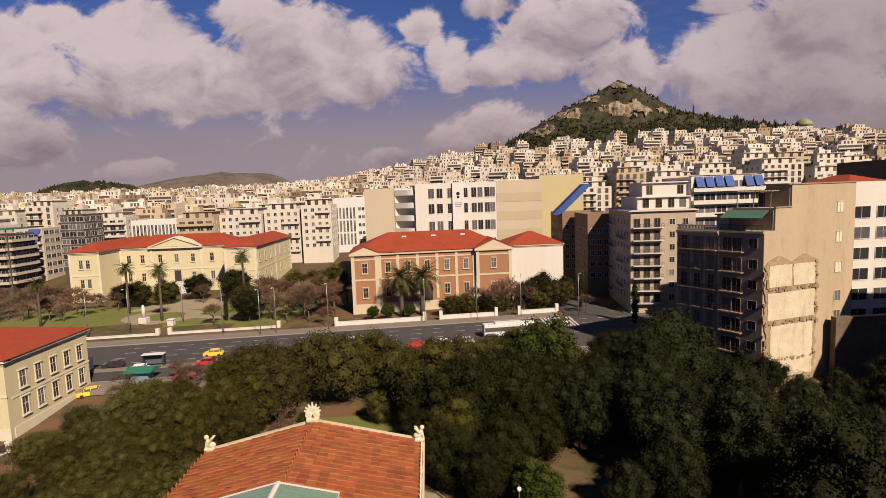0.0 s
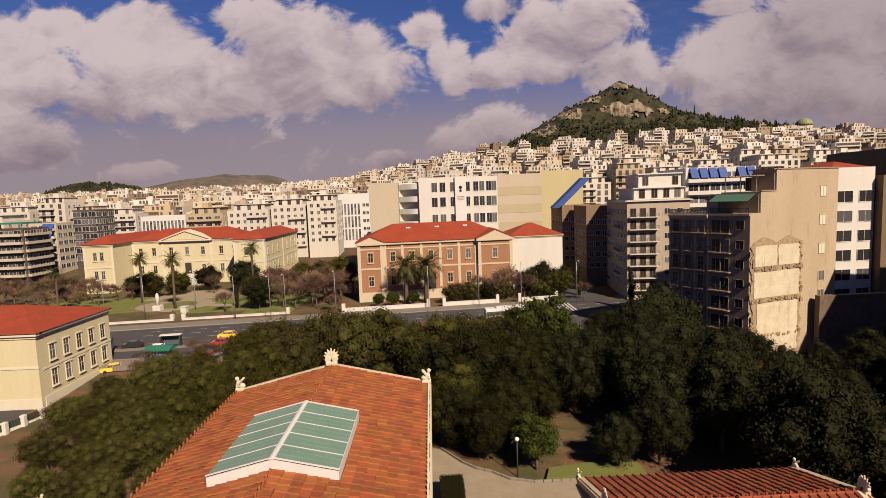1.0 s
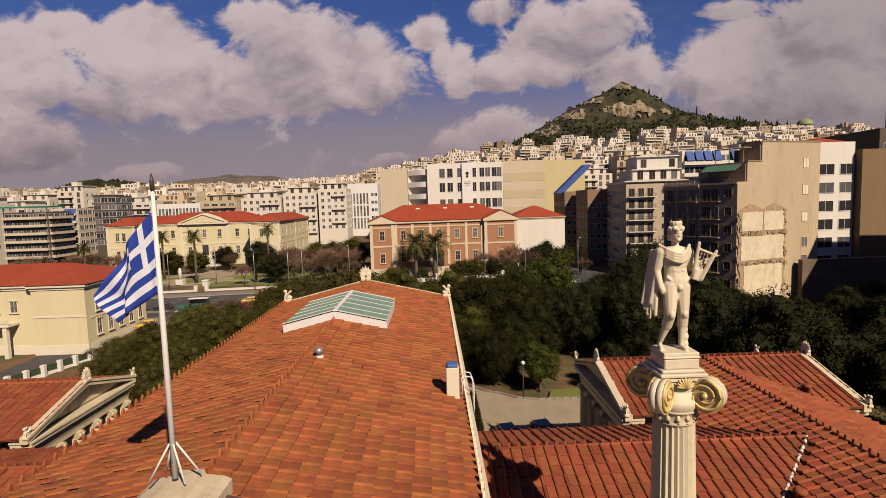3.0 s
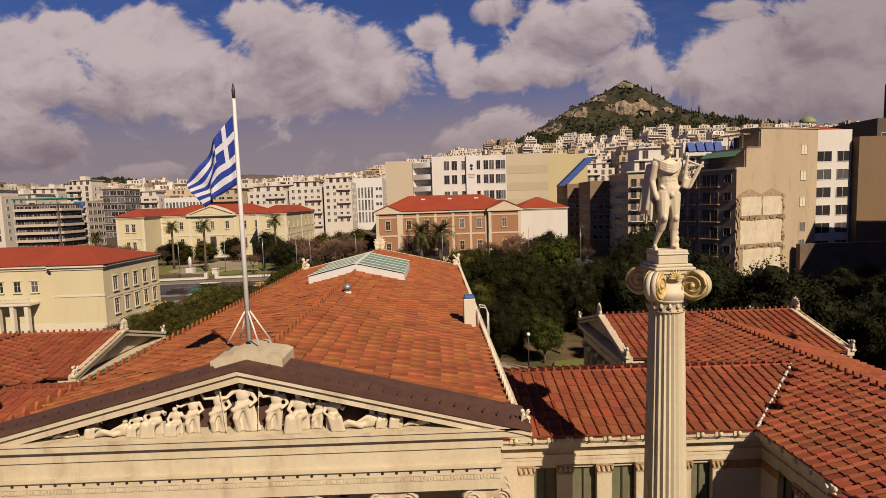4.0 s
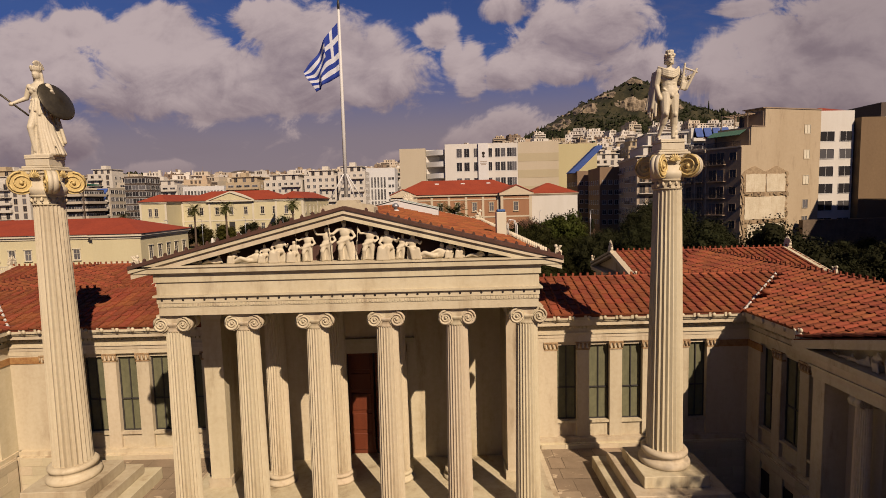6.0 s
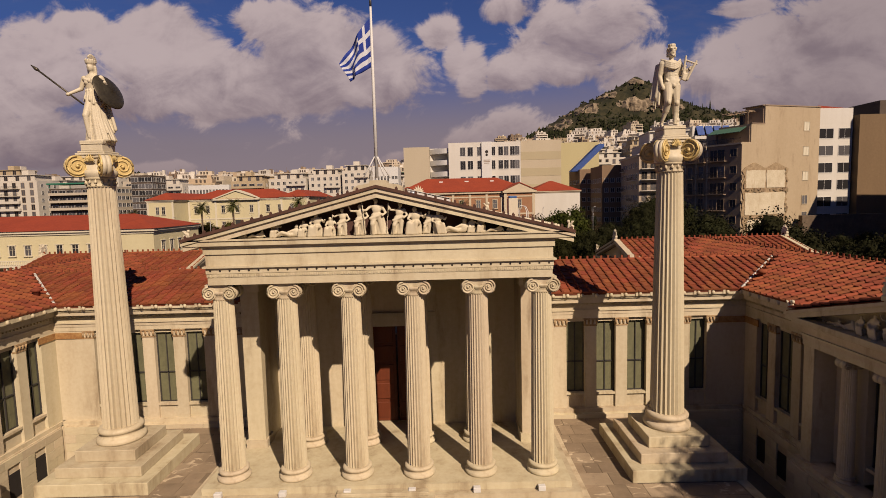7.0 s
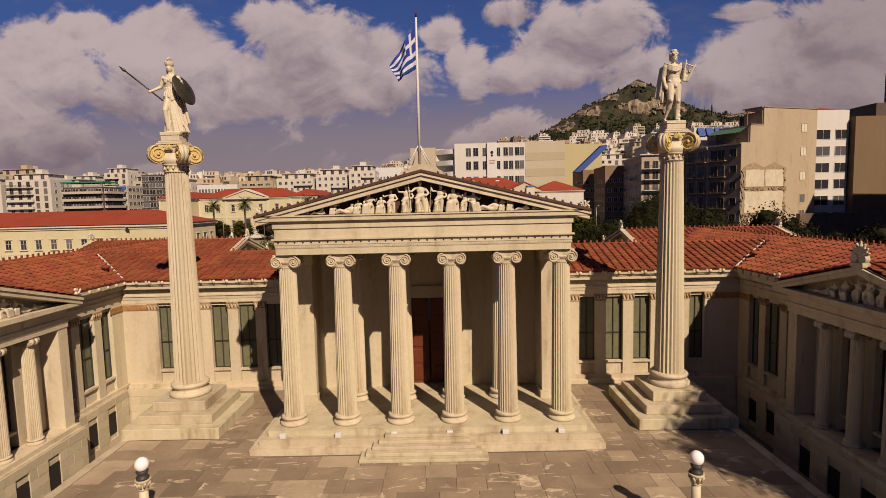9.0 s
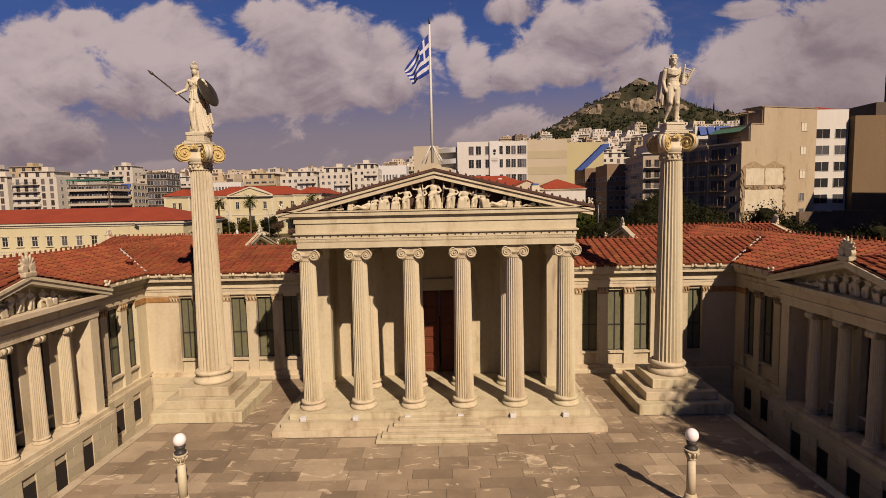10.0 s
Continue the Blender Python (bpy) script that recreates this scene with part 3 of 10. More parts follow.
def column_base(r):
    bm = bmesh.new()
    h = r * 0.70
    lathe(bm, [(r * 1.0, 0), (r * 1.04, h * 0.10), (r * 1.04, h * 0.24), (r * 0.98, h * 0.34), (r * 0.86, h * 0.42), (r * 0.83, h * 0.55), (r * 0.88, h * 0.66), (r * 0.94, h * 0.72), (r * 0.95, h * 0.86), (r * 0.88, h * 0.97), (r * 0.80, h)], 32)
    return bm


def make_column(parent, z0, z1, base_r, r0, r1, cap_w, cap_h, cap_r, mat=None):
    """One column: shaft, base and capital; returns the shaft, which carries the others."""
    mat = mat or MARBLE
    hb = base_r * 0.70
    bm = bmesh.new()
    flutes(bm, r0, r1, hb, z1 - z0 - cap_h + 0.02)
    shaft = part("column", bm, mat, parent)
    part("base", column_base(base_r), mat, shaft)
    cap = part("capital", ionic_capital(cap_w, cap_h, cap_w * 0.62, cap_r), mat, shaft)
    cap.location = (0, 0, z1 - z0 - cap_h)
    return shaft


def copy_part(ob, loc):
    c = copy_thing(ob, Matrix.Translation(loc))
    return c


temple = thing("neoclassical_academy", "cream marble neoclassical academy with an Ionic portico and tiled roof", "building", (0, 0, 0))
ZP = 1.03
# stepped podium and centre stairs
bm = bmesh.new()
for i, (a, y) in enumerate(((9.55, -1.15), (9.15, -0.75), (8.75, -0.38))):
    box(bm, -a, a, y, 9.0, -0.3 if i == 0 else 0.343 * i + 0.004, 0.343 * (i + 1) - 0.001)
part("podium", bm, MARBLE_OLD, temple, "stepped podium of stained marble blocks")
for i in range(5):
    a, y = 3.35 - 0.30 * i, -2.25 + 0.36 * i
    part("stair_step", bbox(-a - 0.15, a - 0.15, y, -0.35 if i > 1 else -1.14, 0.004 + 0.172 * i, 0.172 * (i + 1) - 0.001, 0.015), MARBLE_OLD, temple)
# porch columns: six in front, four behind
first = make_column(temple, ZP, 10.66, 0.76, 0.56, 0.47, 1.62, 0.78, 0.335)
first.location = (-7.6, 0.76, ZP)
for i in range(1, 6):
    copy_part(first, (-7.6 + 3.04 * i, 0.76, ZP))
for i in range(1, 5):
    copy_part(first, (-7.6 + 3.04 * i, 4.3, ZP))
# walls of the hall with antae, door opening and lintel
bm = bmesh.new()
for s in (-1, 1):
    x0, x1 = sorted((s * 7.05, s * 8.0))
    box(bm, x0, x1, 3.8, 42.6, ZP - 0.6, 12.0)
    x0, x1 = sorted((s * 6.95, s * 8.1))
    box(bm, x0, x1, 3.7, 4.9, ZP, ZP + 0.45)
    box(bm, x0, x1, 3.7, 4.9, 9.7, 10.3)
    x0, x1 = sorted((s * 1.65, s * 7.05))
    box(bm, x0, x1, 6.4, 7.3, ZP, 12.0)
box(bm, -1.65, 1.65, 6.4, 7.3, 7.35, 12.0)
box(bm, -7.05, 7.05, 41.8, 42.6, ZP - 0.6, 12.0)
part("wall", bm, MARBLE_OLD, temple)
bm = bmesh.new()
for x0, x1, z0, z1 in ((-1.95, -1.45, ZP, 7.5), (1.45, 1.95, ZP, 7.5), (-2.1, 2.1, 7.05, 7.6), (-2.35, 2.35, 7.6, 7.85)):
    box(bm, x0, x1, 6.25, 6.8, z0, z1)
part("door_frame", bm, MARBLE, temple)
door = part("door", bbox(-1.45, -0.05, 6.95, 7.03, ZP, 7.05), DOOR, temple, "tall red-brown panelled wooden door")
for i in range(5):
    part("panel", bbox(-1.3, -0.2, 6.90, 6.96, ZP + 0.25 + 1.16 * i, ZP + 1.2 + 1.16 * i, 0.02), DOOR, door)
door2 = part("door", bbox(0.05, 1.45, 6.95, 7.03, ZP, 7.05), DOOR, temple, "tall red-brown panelled wooden door")
for i in range(5):
    part("panel", bbox(0.2, 1.3, 6.90, 6.96, ZP + 0.25 + 1.16 * i, ZP + 1.2 + 1.16 * i, 0.02), DOOR, door2)
bm = bmesh.new()
box(bm, -7.05, 7.05, 1.2, 6.4, 10.75, 10.95)
for i in range(6):
    box(bm, -7.05, 7.05, 1.4 + 0.85 * i, 1.7 + 0.85 * i, 10.58, 10.76)
part("ceiling", bm, MARBLE_OLD, temple)


def entablature(bm, x0, x1, y0, y1, z0, h, out=0.0):
    """Three fasciae, a beaded strip, frieze and cornice as one ring of boxes, standing proud step by step."""
    for a, b, o in ((0.0, 0.14, 0.0), (0.14, 0.27, 0.03), (0.27, 0.40, 0.06), (0.40, 0.45, 0.13), (0.45, 0.73, 0.02), (0.73, 0.78, 0.08)):
        box(bm, x0 - o, x1 + o, y0 - o, y1 + o, z0 + a * h + (0.001 if a else 0), z0 + b * h)


bm = bmesh.new()
# front beam, then side beams along the hall
for a, b, o in ((10.66, 11.02, 0.0), (11.021, 11.20, 0.025), (11.201, 11.46, 0.05), (11.461, 11.55, 0.16), (11.551, 12.10, 0.03), (12.101, 12.42, 0.10)):
    box(bm, -8.02 - o, 8.02 + o, 0.15 - o, 1.35 + o, a, b)
    for s in (-1, 1):
        x0, x1 = sorted((s * (8.02 + o), s * (7.0 - o)))
        box(bm, x0, x1, 1.36 + o, 42.7 + o, a, b)
part("entablature", bm, MARBLE, temple)
# pierced dots and carved strip of the architrave
bm = bmesh.new()
for i in range(36):
    x = -7.85 + 15.7 * i / 35
    disc(bm, (x, 0.096, 11.33), 0.052, 0.012, (0, -1, 0), n=8)
part("dot", bm, DARK, temple, kind="stuff")
bm = bmesh.new()
for i in range(150):
    x = -7.95 + 15.9 * i / 149
    box(bm, x - 0.032, x + 0.032, 0.105, 0.13, 11.05 + 0.02 * (i % 2), 11.17)
part("carved_strip", bm, MARBLE_OLD, temple, kind="stuff")
bm = bmesh.new()
for z0, z1, a, y0 in ((12.42, 12.50, 8.55, -0.02), (12.50, 12.73, 8.84, -0.14), (12.73, 12.80, 8.96, -0.20)):
    box(bm, -a, a, y0, 1.5, z0 + 0.001, z1)
for z0, z1, a in ((12.25, 12.33, 8.30), (12.33, 12.47, 8.48), (12.47, 12.55, 8.58)):
    for s in (-1, 1):
        x0, x1 = sorted((s * a, s * 7.0))
        box(bm, x0, x1, 1.501, 43.2, z0 + 0.001, z1)
part("cornice", bm, MARBLE, temple)


def raking(bm, half, zt, slope, y0, y1, t0, t1, mi=0):
    """A slanting band on both sides of a gable between heights t0 and t1 above the slope line."""
    z = zt
    for s in (-1, 1):
        prism(bm, [(0, z + t0), (s * half, z - slope * half + t0), (s * half, z - slope * half + t1), (0, z + t1)], y0, y1, "y", mi)


def gable(parent, y0, tymp_y, back_y, half, z_base, z_apex, mat, front=-1):
    """Tympanum with raking cornice; front -1 looks to -y, +1 to +y."""
    slope = (z_apex - z_base) / half
    bm = bmesh.new()
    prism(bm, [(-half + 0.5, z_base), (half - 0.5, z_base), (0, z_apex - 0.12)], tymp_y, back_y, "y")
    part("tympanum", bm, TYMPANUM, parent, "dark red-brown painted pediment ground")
    bm = bmesh.new()
    f = front
    a, b = sorted((y0, back_y))
    raking(bm, half, z_apex, slope, a, b, -0.52, -0.26)
    a, b = sorted((y0 + f * 0.10, back_y))
    raking(bm, half + 0.05, z_apex, slope, a, b, -0.259, -0.10)
    part("raking_cornice", bm, mat, parent)


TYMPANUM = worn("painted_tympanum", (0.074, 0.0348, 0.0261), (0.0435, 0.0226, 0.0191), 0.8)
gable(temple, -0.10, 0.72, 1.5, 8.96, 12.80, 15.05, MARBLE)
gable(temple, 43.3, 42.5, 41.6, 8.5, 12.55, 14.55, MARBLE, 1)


# ---- tiled roofs ----
def tile_mesh(w, l, t=0.05, roll=0.075):
    """One pan tile with its cover roll on one side: x across, y up the slope."""
    bm = bmesh.new()
    prof = [(-w / 2, 0.02), (-w / 2 + 0.03, t * 0.6), (w / 2 - 0.16, t * 0.6), (w / 2 - 0.14, t * 0.6 + roll * 0.7), (w / 2 - 0.085, t * 0.6 + roll), (w / 2 - 0.03, t * 0.6 + roll * 0.7), (w / 2 - 0.005, 0.02)]
    A = [bm.verts.new((x, -l / 2 - 0.05, z + 0.065)) for x, z in prof]
    B = [bm.verts.new((x, l / 2, z)) for x, z in prof]
    for i in range(len(prof) - 1):
        bm.faces.new((A[i], A[i + 1], B[i + 1], B[i]))
    C = [bm.verts.new((x, -l / 2 - 0.05, -0.01)) for x, z in prof]
    for i in range(len(prof) - 1):
        bm.faces.new((C[i], C[i + 1], A[i + 1], A[i]))
    me = bpy.data.meshes.new("tile")
    bm.to_mesh(me)
    bm.free()
    return me


def plane_matrix(o, along, up):
    """Axes of a roof slope: x along the eave, y up the slope, z out of it."""
    x = Vector(along).normalized()
    y = Vector(up).normalized()
    z = x.cross(y)
    m = Matrix((x, y, z)).transposed().to_4x4()
    m.translation = Vector(o)
    return m


def tile_slope(roof, m, length, height, w, l, mesh, mat, keep, single=None, jitter=0.012):
    """Lays tiles on a slope of length by height. keep(u, v): whether a tile lies there; single(u, v): whether it is a part of its own."""
    co, faces = [], []
    verts = [v.co.copy() for v in mesh.vertices]
    polys = [tuple(p.vertices) for p in mesh.polygons]
    nu, nv = int(length / w), int(height / l)
    wu, lv = length / nu, height / nv
    singles = []
    for j in range(nv):
        for i in range(nu):
            u, v = (i + 0.5) * wu, (j + 0.5) * lv
            if not keep(u, v):
                continue
            t = m @ Matrix.Translation((u + rng.uniform(-1, 1) * jitter, v + rng.uniform(-1, 1) * jitter * 1.6, rng.uniform(0, 0.03))) @ Matrix.Rotation(rng.uniform(-1, 1) * 0.012, 4, "Z") @ Matrix.Rotation(rng.uniform(-1, 1) * 0.02, 4, "Y") @ Matrix.Diagonal((wu / w, lv / l, 1, 1))
            if single and single(u, v) and len(singles) < 290:
                singles.append(t)
                continue
            k = len(co)
            co += [t @ p for p in verts]
            faces += [tuple(k + a for a in p) for p in polys]
    me = bpy.data.meshes.new("tile_field")
    me.from_pydata(co, [], faces)
    me.materials.append(mat)
    ob = new("tile_field", me)
    ob.parent = roof
    tagged(ob, kind="stuff")
    if singles:
        if not mesh.materials:
            mesh.materials.append(mat)
        for t in singles:
            piece("tile", mesh, roof, None, m=t)


def antefixes(bm, a, b, step, h=0.20, w=0.14, normal=(0, 0, 1), skip_ends=True):
    """A row of small upright palmette tiles from a to b."""
    a, b = Vector(a), Vector(b)
    n = max(1, round((b - a).length / step))
    d = (b - a).normalized()
    side = d
    for i in range(n + 1):
        p = a + (b - a) * i / n
        up = Vector((0, 0, 1))
        pts = [p - side * w / 2, p + side * w / 2, p + side * w * 0.5 + up * h * 0.6, p + up * h, p - side * w * 0.5 + up * h * 0.6]
        q = d.cross(up).normalized() * 0.05
        A = [bm.verts.new(x + q) for x in pts]
        B = [bm.verts.new(x - q) for x in pts]
        fs = [bm.faces.new(A), bm.faces.new(B[::-1])] + [bm.faces.new((A[k], B[k], B[(k + 1) % 5], A[(k + 1) % 5])) for k in range(5)]
        bmesh.ops.recalc_face_normals(bm, faces=fs)


def melt(ob, voxel):
    """Melts overlapping masses of a carved piece into one."""
    r = ob.modifiers.new("melt", "REMESH")
    r.mode, r.voxel_size, r.use_smooth_shade = "VOXEL", voxel, True
    return ob


def palmette(name, parent, loc, h, mat, rz=0.0):
    """A carved corner ornament: a scrolled foot with a fan of leaves above."""
    bm = bmesh.new()
    box(bm, -0.32 * h, 0.32 * h, -0.16 * h, 0.16 * h, 0, 0.18 * h)
    for s in (-1, 1):
        disc(bm, (s * 0.20 * h, -0.10 * h, 0.34 * h), 0.18 * h, 0.2 * h, (0, -1, 0), n=10)
    for i in range(7):
        a = radians(-66 + 22 * i)
        L = h * (0.62 - 0.05 * abs(i - 3))
        p0 = Vector((0, 0, 0.38 * h))
        p1 = p0 + Vector((math.sin(a), 0, math.cos(a))) * L
        tube(bm, [p0, p0.lerp(p1, 0.6), p1], [0.06 * h, 0.085 * h, 0.045 * h], 5)
    ob = melt(part(name, bm, mat, parent), 0.03 * h)
    ob.location, ob.rotation_euler = loc, (0, 0, rz)
    return ob


def lion(name, parent, loc, h, rz, mat):
    """A seated winged beast as a roof-corner ornament, kept to plain carved masses."""
    bm = bmesh.new()
    box(bm, -0.30 * h, 0.30 * h, -0.2 * h, 0.2 * h, 0, 0.16 * h)
    ball(bm, (0.12 * h, 0, 0.33 * h), (0.25 * h, 0.15 * h, 0.2 * h))
    ball(bm, (-0.10 * h, 0, 0.48 * h), (0.15 * h, 0.13 * h, 0.26 * h))
    ball(bm, (-0.17 * h, 0, 0.82 * h), (0.15 * h, 0.12 * h, 0.15 * h))
    for s in (-1, 1):
        tube(bm, [(-0.2 * h, s * 0.07 * h, 0.5 * h), (-0.24 * h, s * 0.07 * h, 0.16 * h)], 0.05 * h, 6)
        tube(bm, [(0.0, s * 0.12 * h, 0.5 * h), (0.2 * h, s * 0.14 * h, 0.8 * h), (0.32 * h, s * 0.14 * h, 0.86 * h)], [0.07 * h, 0.09 * h, 0.03 * h], 5)
    ob = melt(part(name, bm, mat, parent), 0.03 * h)
    ob.location, ob.rotation_euler = loc, (0, 0, rz)
    return ob


EAVE_Z = 12.86
roof = part("roof", bmesh.new(), TILE_UNDER, temple, "weathered orange terracotta tile roof")
bm = bmesh.new()
RX, RZ = 8.66, 14.66
for s in (-1, 1):
    prism(bm, [(0, RZ - 0.10), (s * RX, RZ - SLOPE * RX - 0.10), (s * RX, RZ - SLOPE * RX - 0.02), (0, RZ - 0.02)], 1.35, 43.25, "y")
part("roof_bed", bm, TILE_UNDER, roof)
hyp = math.hypot(RX, SLOPE * RX)
TILE_A = tile_mesh(0.64, 0.60, 0.05, 0.06)
SKY_Y0, SKY_Y1, SKY_X = 24.5, 32.9, 3.7
for s in (-1, 1):
    up = Vector((-s * RX, 0, SLOPE * RX))
    if s > 0:
        m = plane_matrix((RX, 1.42, RZ - SLOPE * RX), (0, 1, 0), up)
        flip = False
    else:
        m = plane_matrix((-RX, 43.2, RZ - SLOPE * RX), (0, -1, 0), up)
        flip = True
    def keep(u, v, s=s, flip=flip):
        y = (43.2 - u) if flip else (1.42 + u)
        xx = RX - v / hyp * RX
        return not (SKY_Y0 + 0.1 < y < SKY_Y1 - 0.1 and xx < SKY_X - 0.1)
    def single(u, v, s=s, flip=flip):
        return s > 0 and 1 < u < 8.0 and v > 0.4
    tile_slope(roof, m, 41.78, hyp, 0.64, 0.60, TILE_A, TILE, keep, single, 0.03)
# ridge caps with their little crests
bm = bmesh.new()
for i in range(70):
    y = 1.95 + 0.61 * i
    if SKY_Y0 - 0.2 < y < SKY_Y1 or y > 42.8:
        continue
    prism(bm, [(-0.17, RZ - 0.02), (-0.09, RZ + 0.10), (0.09, RZ + 0.10), (0.17, RZ - 0.02)], y, y + 0.58, "y")
    prism(bm, [(y + 0.14, RZ + 0.09), (y + 0.36, RZ + 0.09), (y + 0.32, RZ + 0.26), (y + 0.25, RZ + 0.34), (y + 0.18, RZ + 0.26)], -0.05, 0.05, "x")
part("ridge_crest", bm, TILE, roof, kind="stuff")
# right row pale, left terracotta: their different lighting is put into the material
for s, mat in ((-1, TILE), (1, STATUE)):
    bm = bmesh.new()
    antefixes(bm, (s * (RX + 0.02), 1.9, RZ - SLOPE * RX - 0.02), (s * (RX + 0.02), 42.6, RZ - SLOPE * RX - 0.02), 0.60, 0.44, 0.20)
    part("antefix_band", bm, mat, roof, kind="stuff")
bm = bmesh.new()
box(bm, RX + 0.04, RX + 0.26, 1.9, 43.2, RZ - SLOPE * RX - 0.16, RZ - SLOPE * RX + 0.06)
part("gutter", bm, STATUE, roof, "pale marble gutter edge")
bm = bmesh.new()
raking(bm, 9.0, 15.05, 2.25 / 8.96, -0.26, 0.30, -0.09, 0.05)
raking(bm, 9.0, 15.05, 2.25 / 8.96, 0.301, 1.60, -0.10, 0.0)
part("gable_tile_edge", bm, TILE_EDGE, roof)
bm = bmesh.new()
for s in (-1, 1):
    antefixes(bm, (s * 0.9, 0.1, 15.05 + 0.03 - 0.9 * 2.25 / 8.96), (s * 8.9, 0.1, 15.05 + 0.03 - 8.9 * 2.25 / 8.96), 0.46, 0.17, 0.12)
part("gable_crest", bm, TILE_EDGE, roof, kind="stuff")
bm = bmesh.new()
raking(bm, 8.62, RZ, SLOPE, 43.26, 43.6, -0.3, 0.16)
for s in (-1, 1):
    x0, x1 = sorted((s * 8.60, s * 8.84))
    box(bm, x0, x1, 1.62, 43.4, 12.40, 12.60)
part("gutter", bm, MARBLE, temple, "pale stone gutter edge")
for s in (-1, 1):
    lion("corner_ornament", temple, (s * 8.5, 43.2, 12.72), 1.35, 0 if s < 0 else math.pi, STATUE)
    lion("corner_ornament", temple, (s * 8.85, 0.15, 12.80), 0.50, 0 if s > 0 else math.pi, STATUE)
palmette("ridge_ornament", temple, (-0.1, 43.3, 14.72), 1.6, STATUE)
# saddle block that carries the flagpole
bm = bmesh.new()
prism(bm, [(-1.15, 14.6), (-1.15, 15.02), (-0.95, 15.12), (-0.42, 15.20), (-0.36, 15.34), (0.36, 15.34), (0.42, 15.20), (0.95, 15.12), (1.15, 15.02), (1.15, 14.6)], 0.6, 2.0, "y")
part("saddle_block", bm, MARBLE_OLD, temple, "pale plastered saddle block")


# ---- skylight ----
skylight = thing("roof_skylight", "gabled skylight of frosted green glass with a white frame", "skylight", (0, SKY_Y0, RZ - 0.1))
L, W = SKY_Y1 - SKY_Y0, SKY_X
zr, ze = 0.78, 0.78 - SLOPE * W
bm = bmesh.new()
prism(bm, [(-W, -SLOPE * W - 0.02), (-W, ze - 0.06), (0, zr - 0.06), (W, ze - 0.06), (W, -SLOPE * W - 0.02), (0, -0.02)], 0, 0.12, "y")
prism(bm, [(-W, -SLOPE * W - 0.02), (-W, ze - 0.06), (0, zr - 0.06), (W, ze - 0.06), (W, -SLOPE * W - 0.02), (0, -0.02)], L - 0.12, L, "y")
for s in (-1, 1):
    x0, x1 = sorted((s * W, s * (W - 0.1)))
    box(bm, x0, x1, 0.12, L - 0.12, -SLOPE * W - 0.02, ze - 0.04)
part("kerb_frame", bm, WHITE, skylight, "white sheet-metal upstand")
for s in (-1, 1):
    k = math.hypot(1, SLOPE)
    rows = 1
    for r in range(rows):
        for c in range(5):
            y0 = 0.12 + (L - 0.24) * c / 5
            u0, u1 = W * r / rows, W * (r + 1) / rows
            bm = bmesh.new()
            a = [(s * (u0 + 0.04), y0 + 0.03), (s * (u1 - 0.02), y0 + 0.03), (s * (u1 - 0.02), y0 + (L - 0.24) / 5 - 0.03), (s * (u0 + 0.04), y0 + (L - 0.24) / 5 - 0.03)]
            prism(bm, a, 0, 0.03, "z")
            for v in bm.verts:
                v.co.z += zr - SLOPE * abs(v.co.x)
            part("pane", bm, SKYGLASS, skylight)
    for c in range(1, 15):
        bm = bmesh.new()
        y0 = 0.12 + (L - 0.24) * c / 15
        prism(bm, [(0, zr + 0.02), (s * W, ze + 0.02), (s * W, ze + 0.06), (0, zr + 0.06)], y0 - 0.025, y0 + 0.025, "y")
        part("glazing_bar", bm, SKYGLASS if c % 3 else WHITE, skylight)
bm = bmesh.new()
prism(bm, [(-0.16, zr - 0.01), (-0.14, zr + 0.06), (0, zr + 0.10), (0.14, zr + 0.06), (0.16, zr - 0.01)], -0.05, L + 0.05, "y")
for s in (-1, 1):
    for y0 in (0.0, L - 0.1):
        prism(bm, [(0, zr + 0.03), (s * (W + 0.05), ze + 0.03), (s * (W + 0.05), ze + 0.08), (0, zr + 0.08)], y0, y0 + 0.12, "y")
part("ridge_bar", bm, WHITE, skylight, "white metal ridge and cross bars")

# roof vent, chimney and ladder hoop
vent = thing("roof_vent", "small round metal vent cowl with a white collar", "vent", (0.75, 15.7, RZ - SLOPE * 0.75))
bm = bmesh.new()
lathe(bm, [(0.26, -0.05), (0.24, 0.14), (0.18, 0.18)], 12)
part("collar", bm, WHITE, vent)
bm = bmesh.new()
lathe(bm, [(0.13, 0.15), (0.13, 0.32), (0.25, 0.34), (0.24, 0.5), (0.12, 0.62), (0.02, 0.64)], 14)
part("cowl", bm, STEEL, vent, "dark galvanised cowl")
chimney = thing("chimney", "cream rendered chimney block with a blue cap", "chimney", (8.0, 13.9, 12.5))
part("shaft", bbox(-0.33, 0.33, -0.42, 0.42, 0.0, 1.85, 0.03), CREAM_TRIM, chimney)
part("cap", bbox(-0.28, 0.28, -0.36, 0.36, 1.85, 2.02, 0.05), worn("blue_cap", (0.0435, 0.104, 0.261), (0.0348, 0.0783, 0.191), 0.5), chimney, "faded blue plastic cover")
hoop = thing("ladder_hoop", "white tubular ladder hoop over the gutter", "ladder", (8.95, 14.2, 12.5))
bm = bmesh.new()
for y in (-0.35, 0.35):
    tube(bm, [(0.15, y, -2.6), (0.15, y, 0.9), (0.0, y, 1.25), (-0.3, y, 1.3), (-0.45, y, 1.0), (-0.45, y, 0.2)], 0.035, 6)
part("rail", bm, WHITE, hoop)
bm = bmesh.new()
for i in range(8):
    tube(bm, [(0.15, -0.35, -2.4 + 0.36 * i), (0.15, 0.35, -2.4 + 0.36 * i)], 0.022, 5)
part("rung", bm, WHITE, hoop)


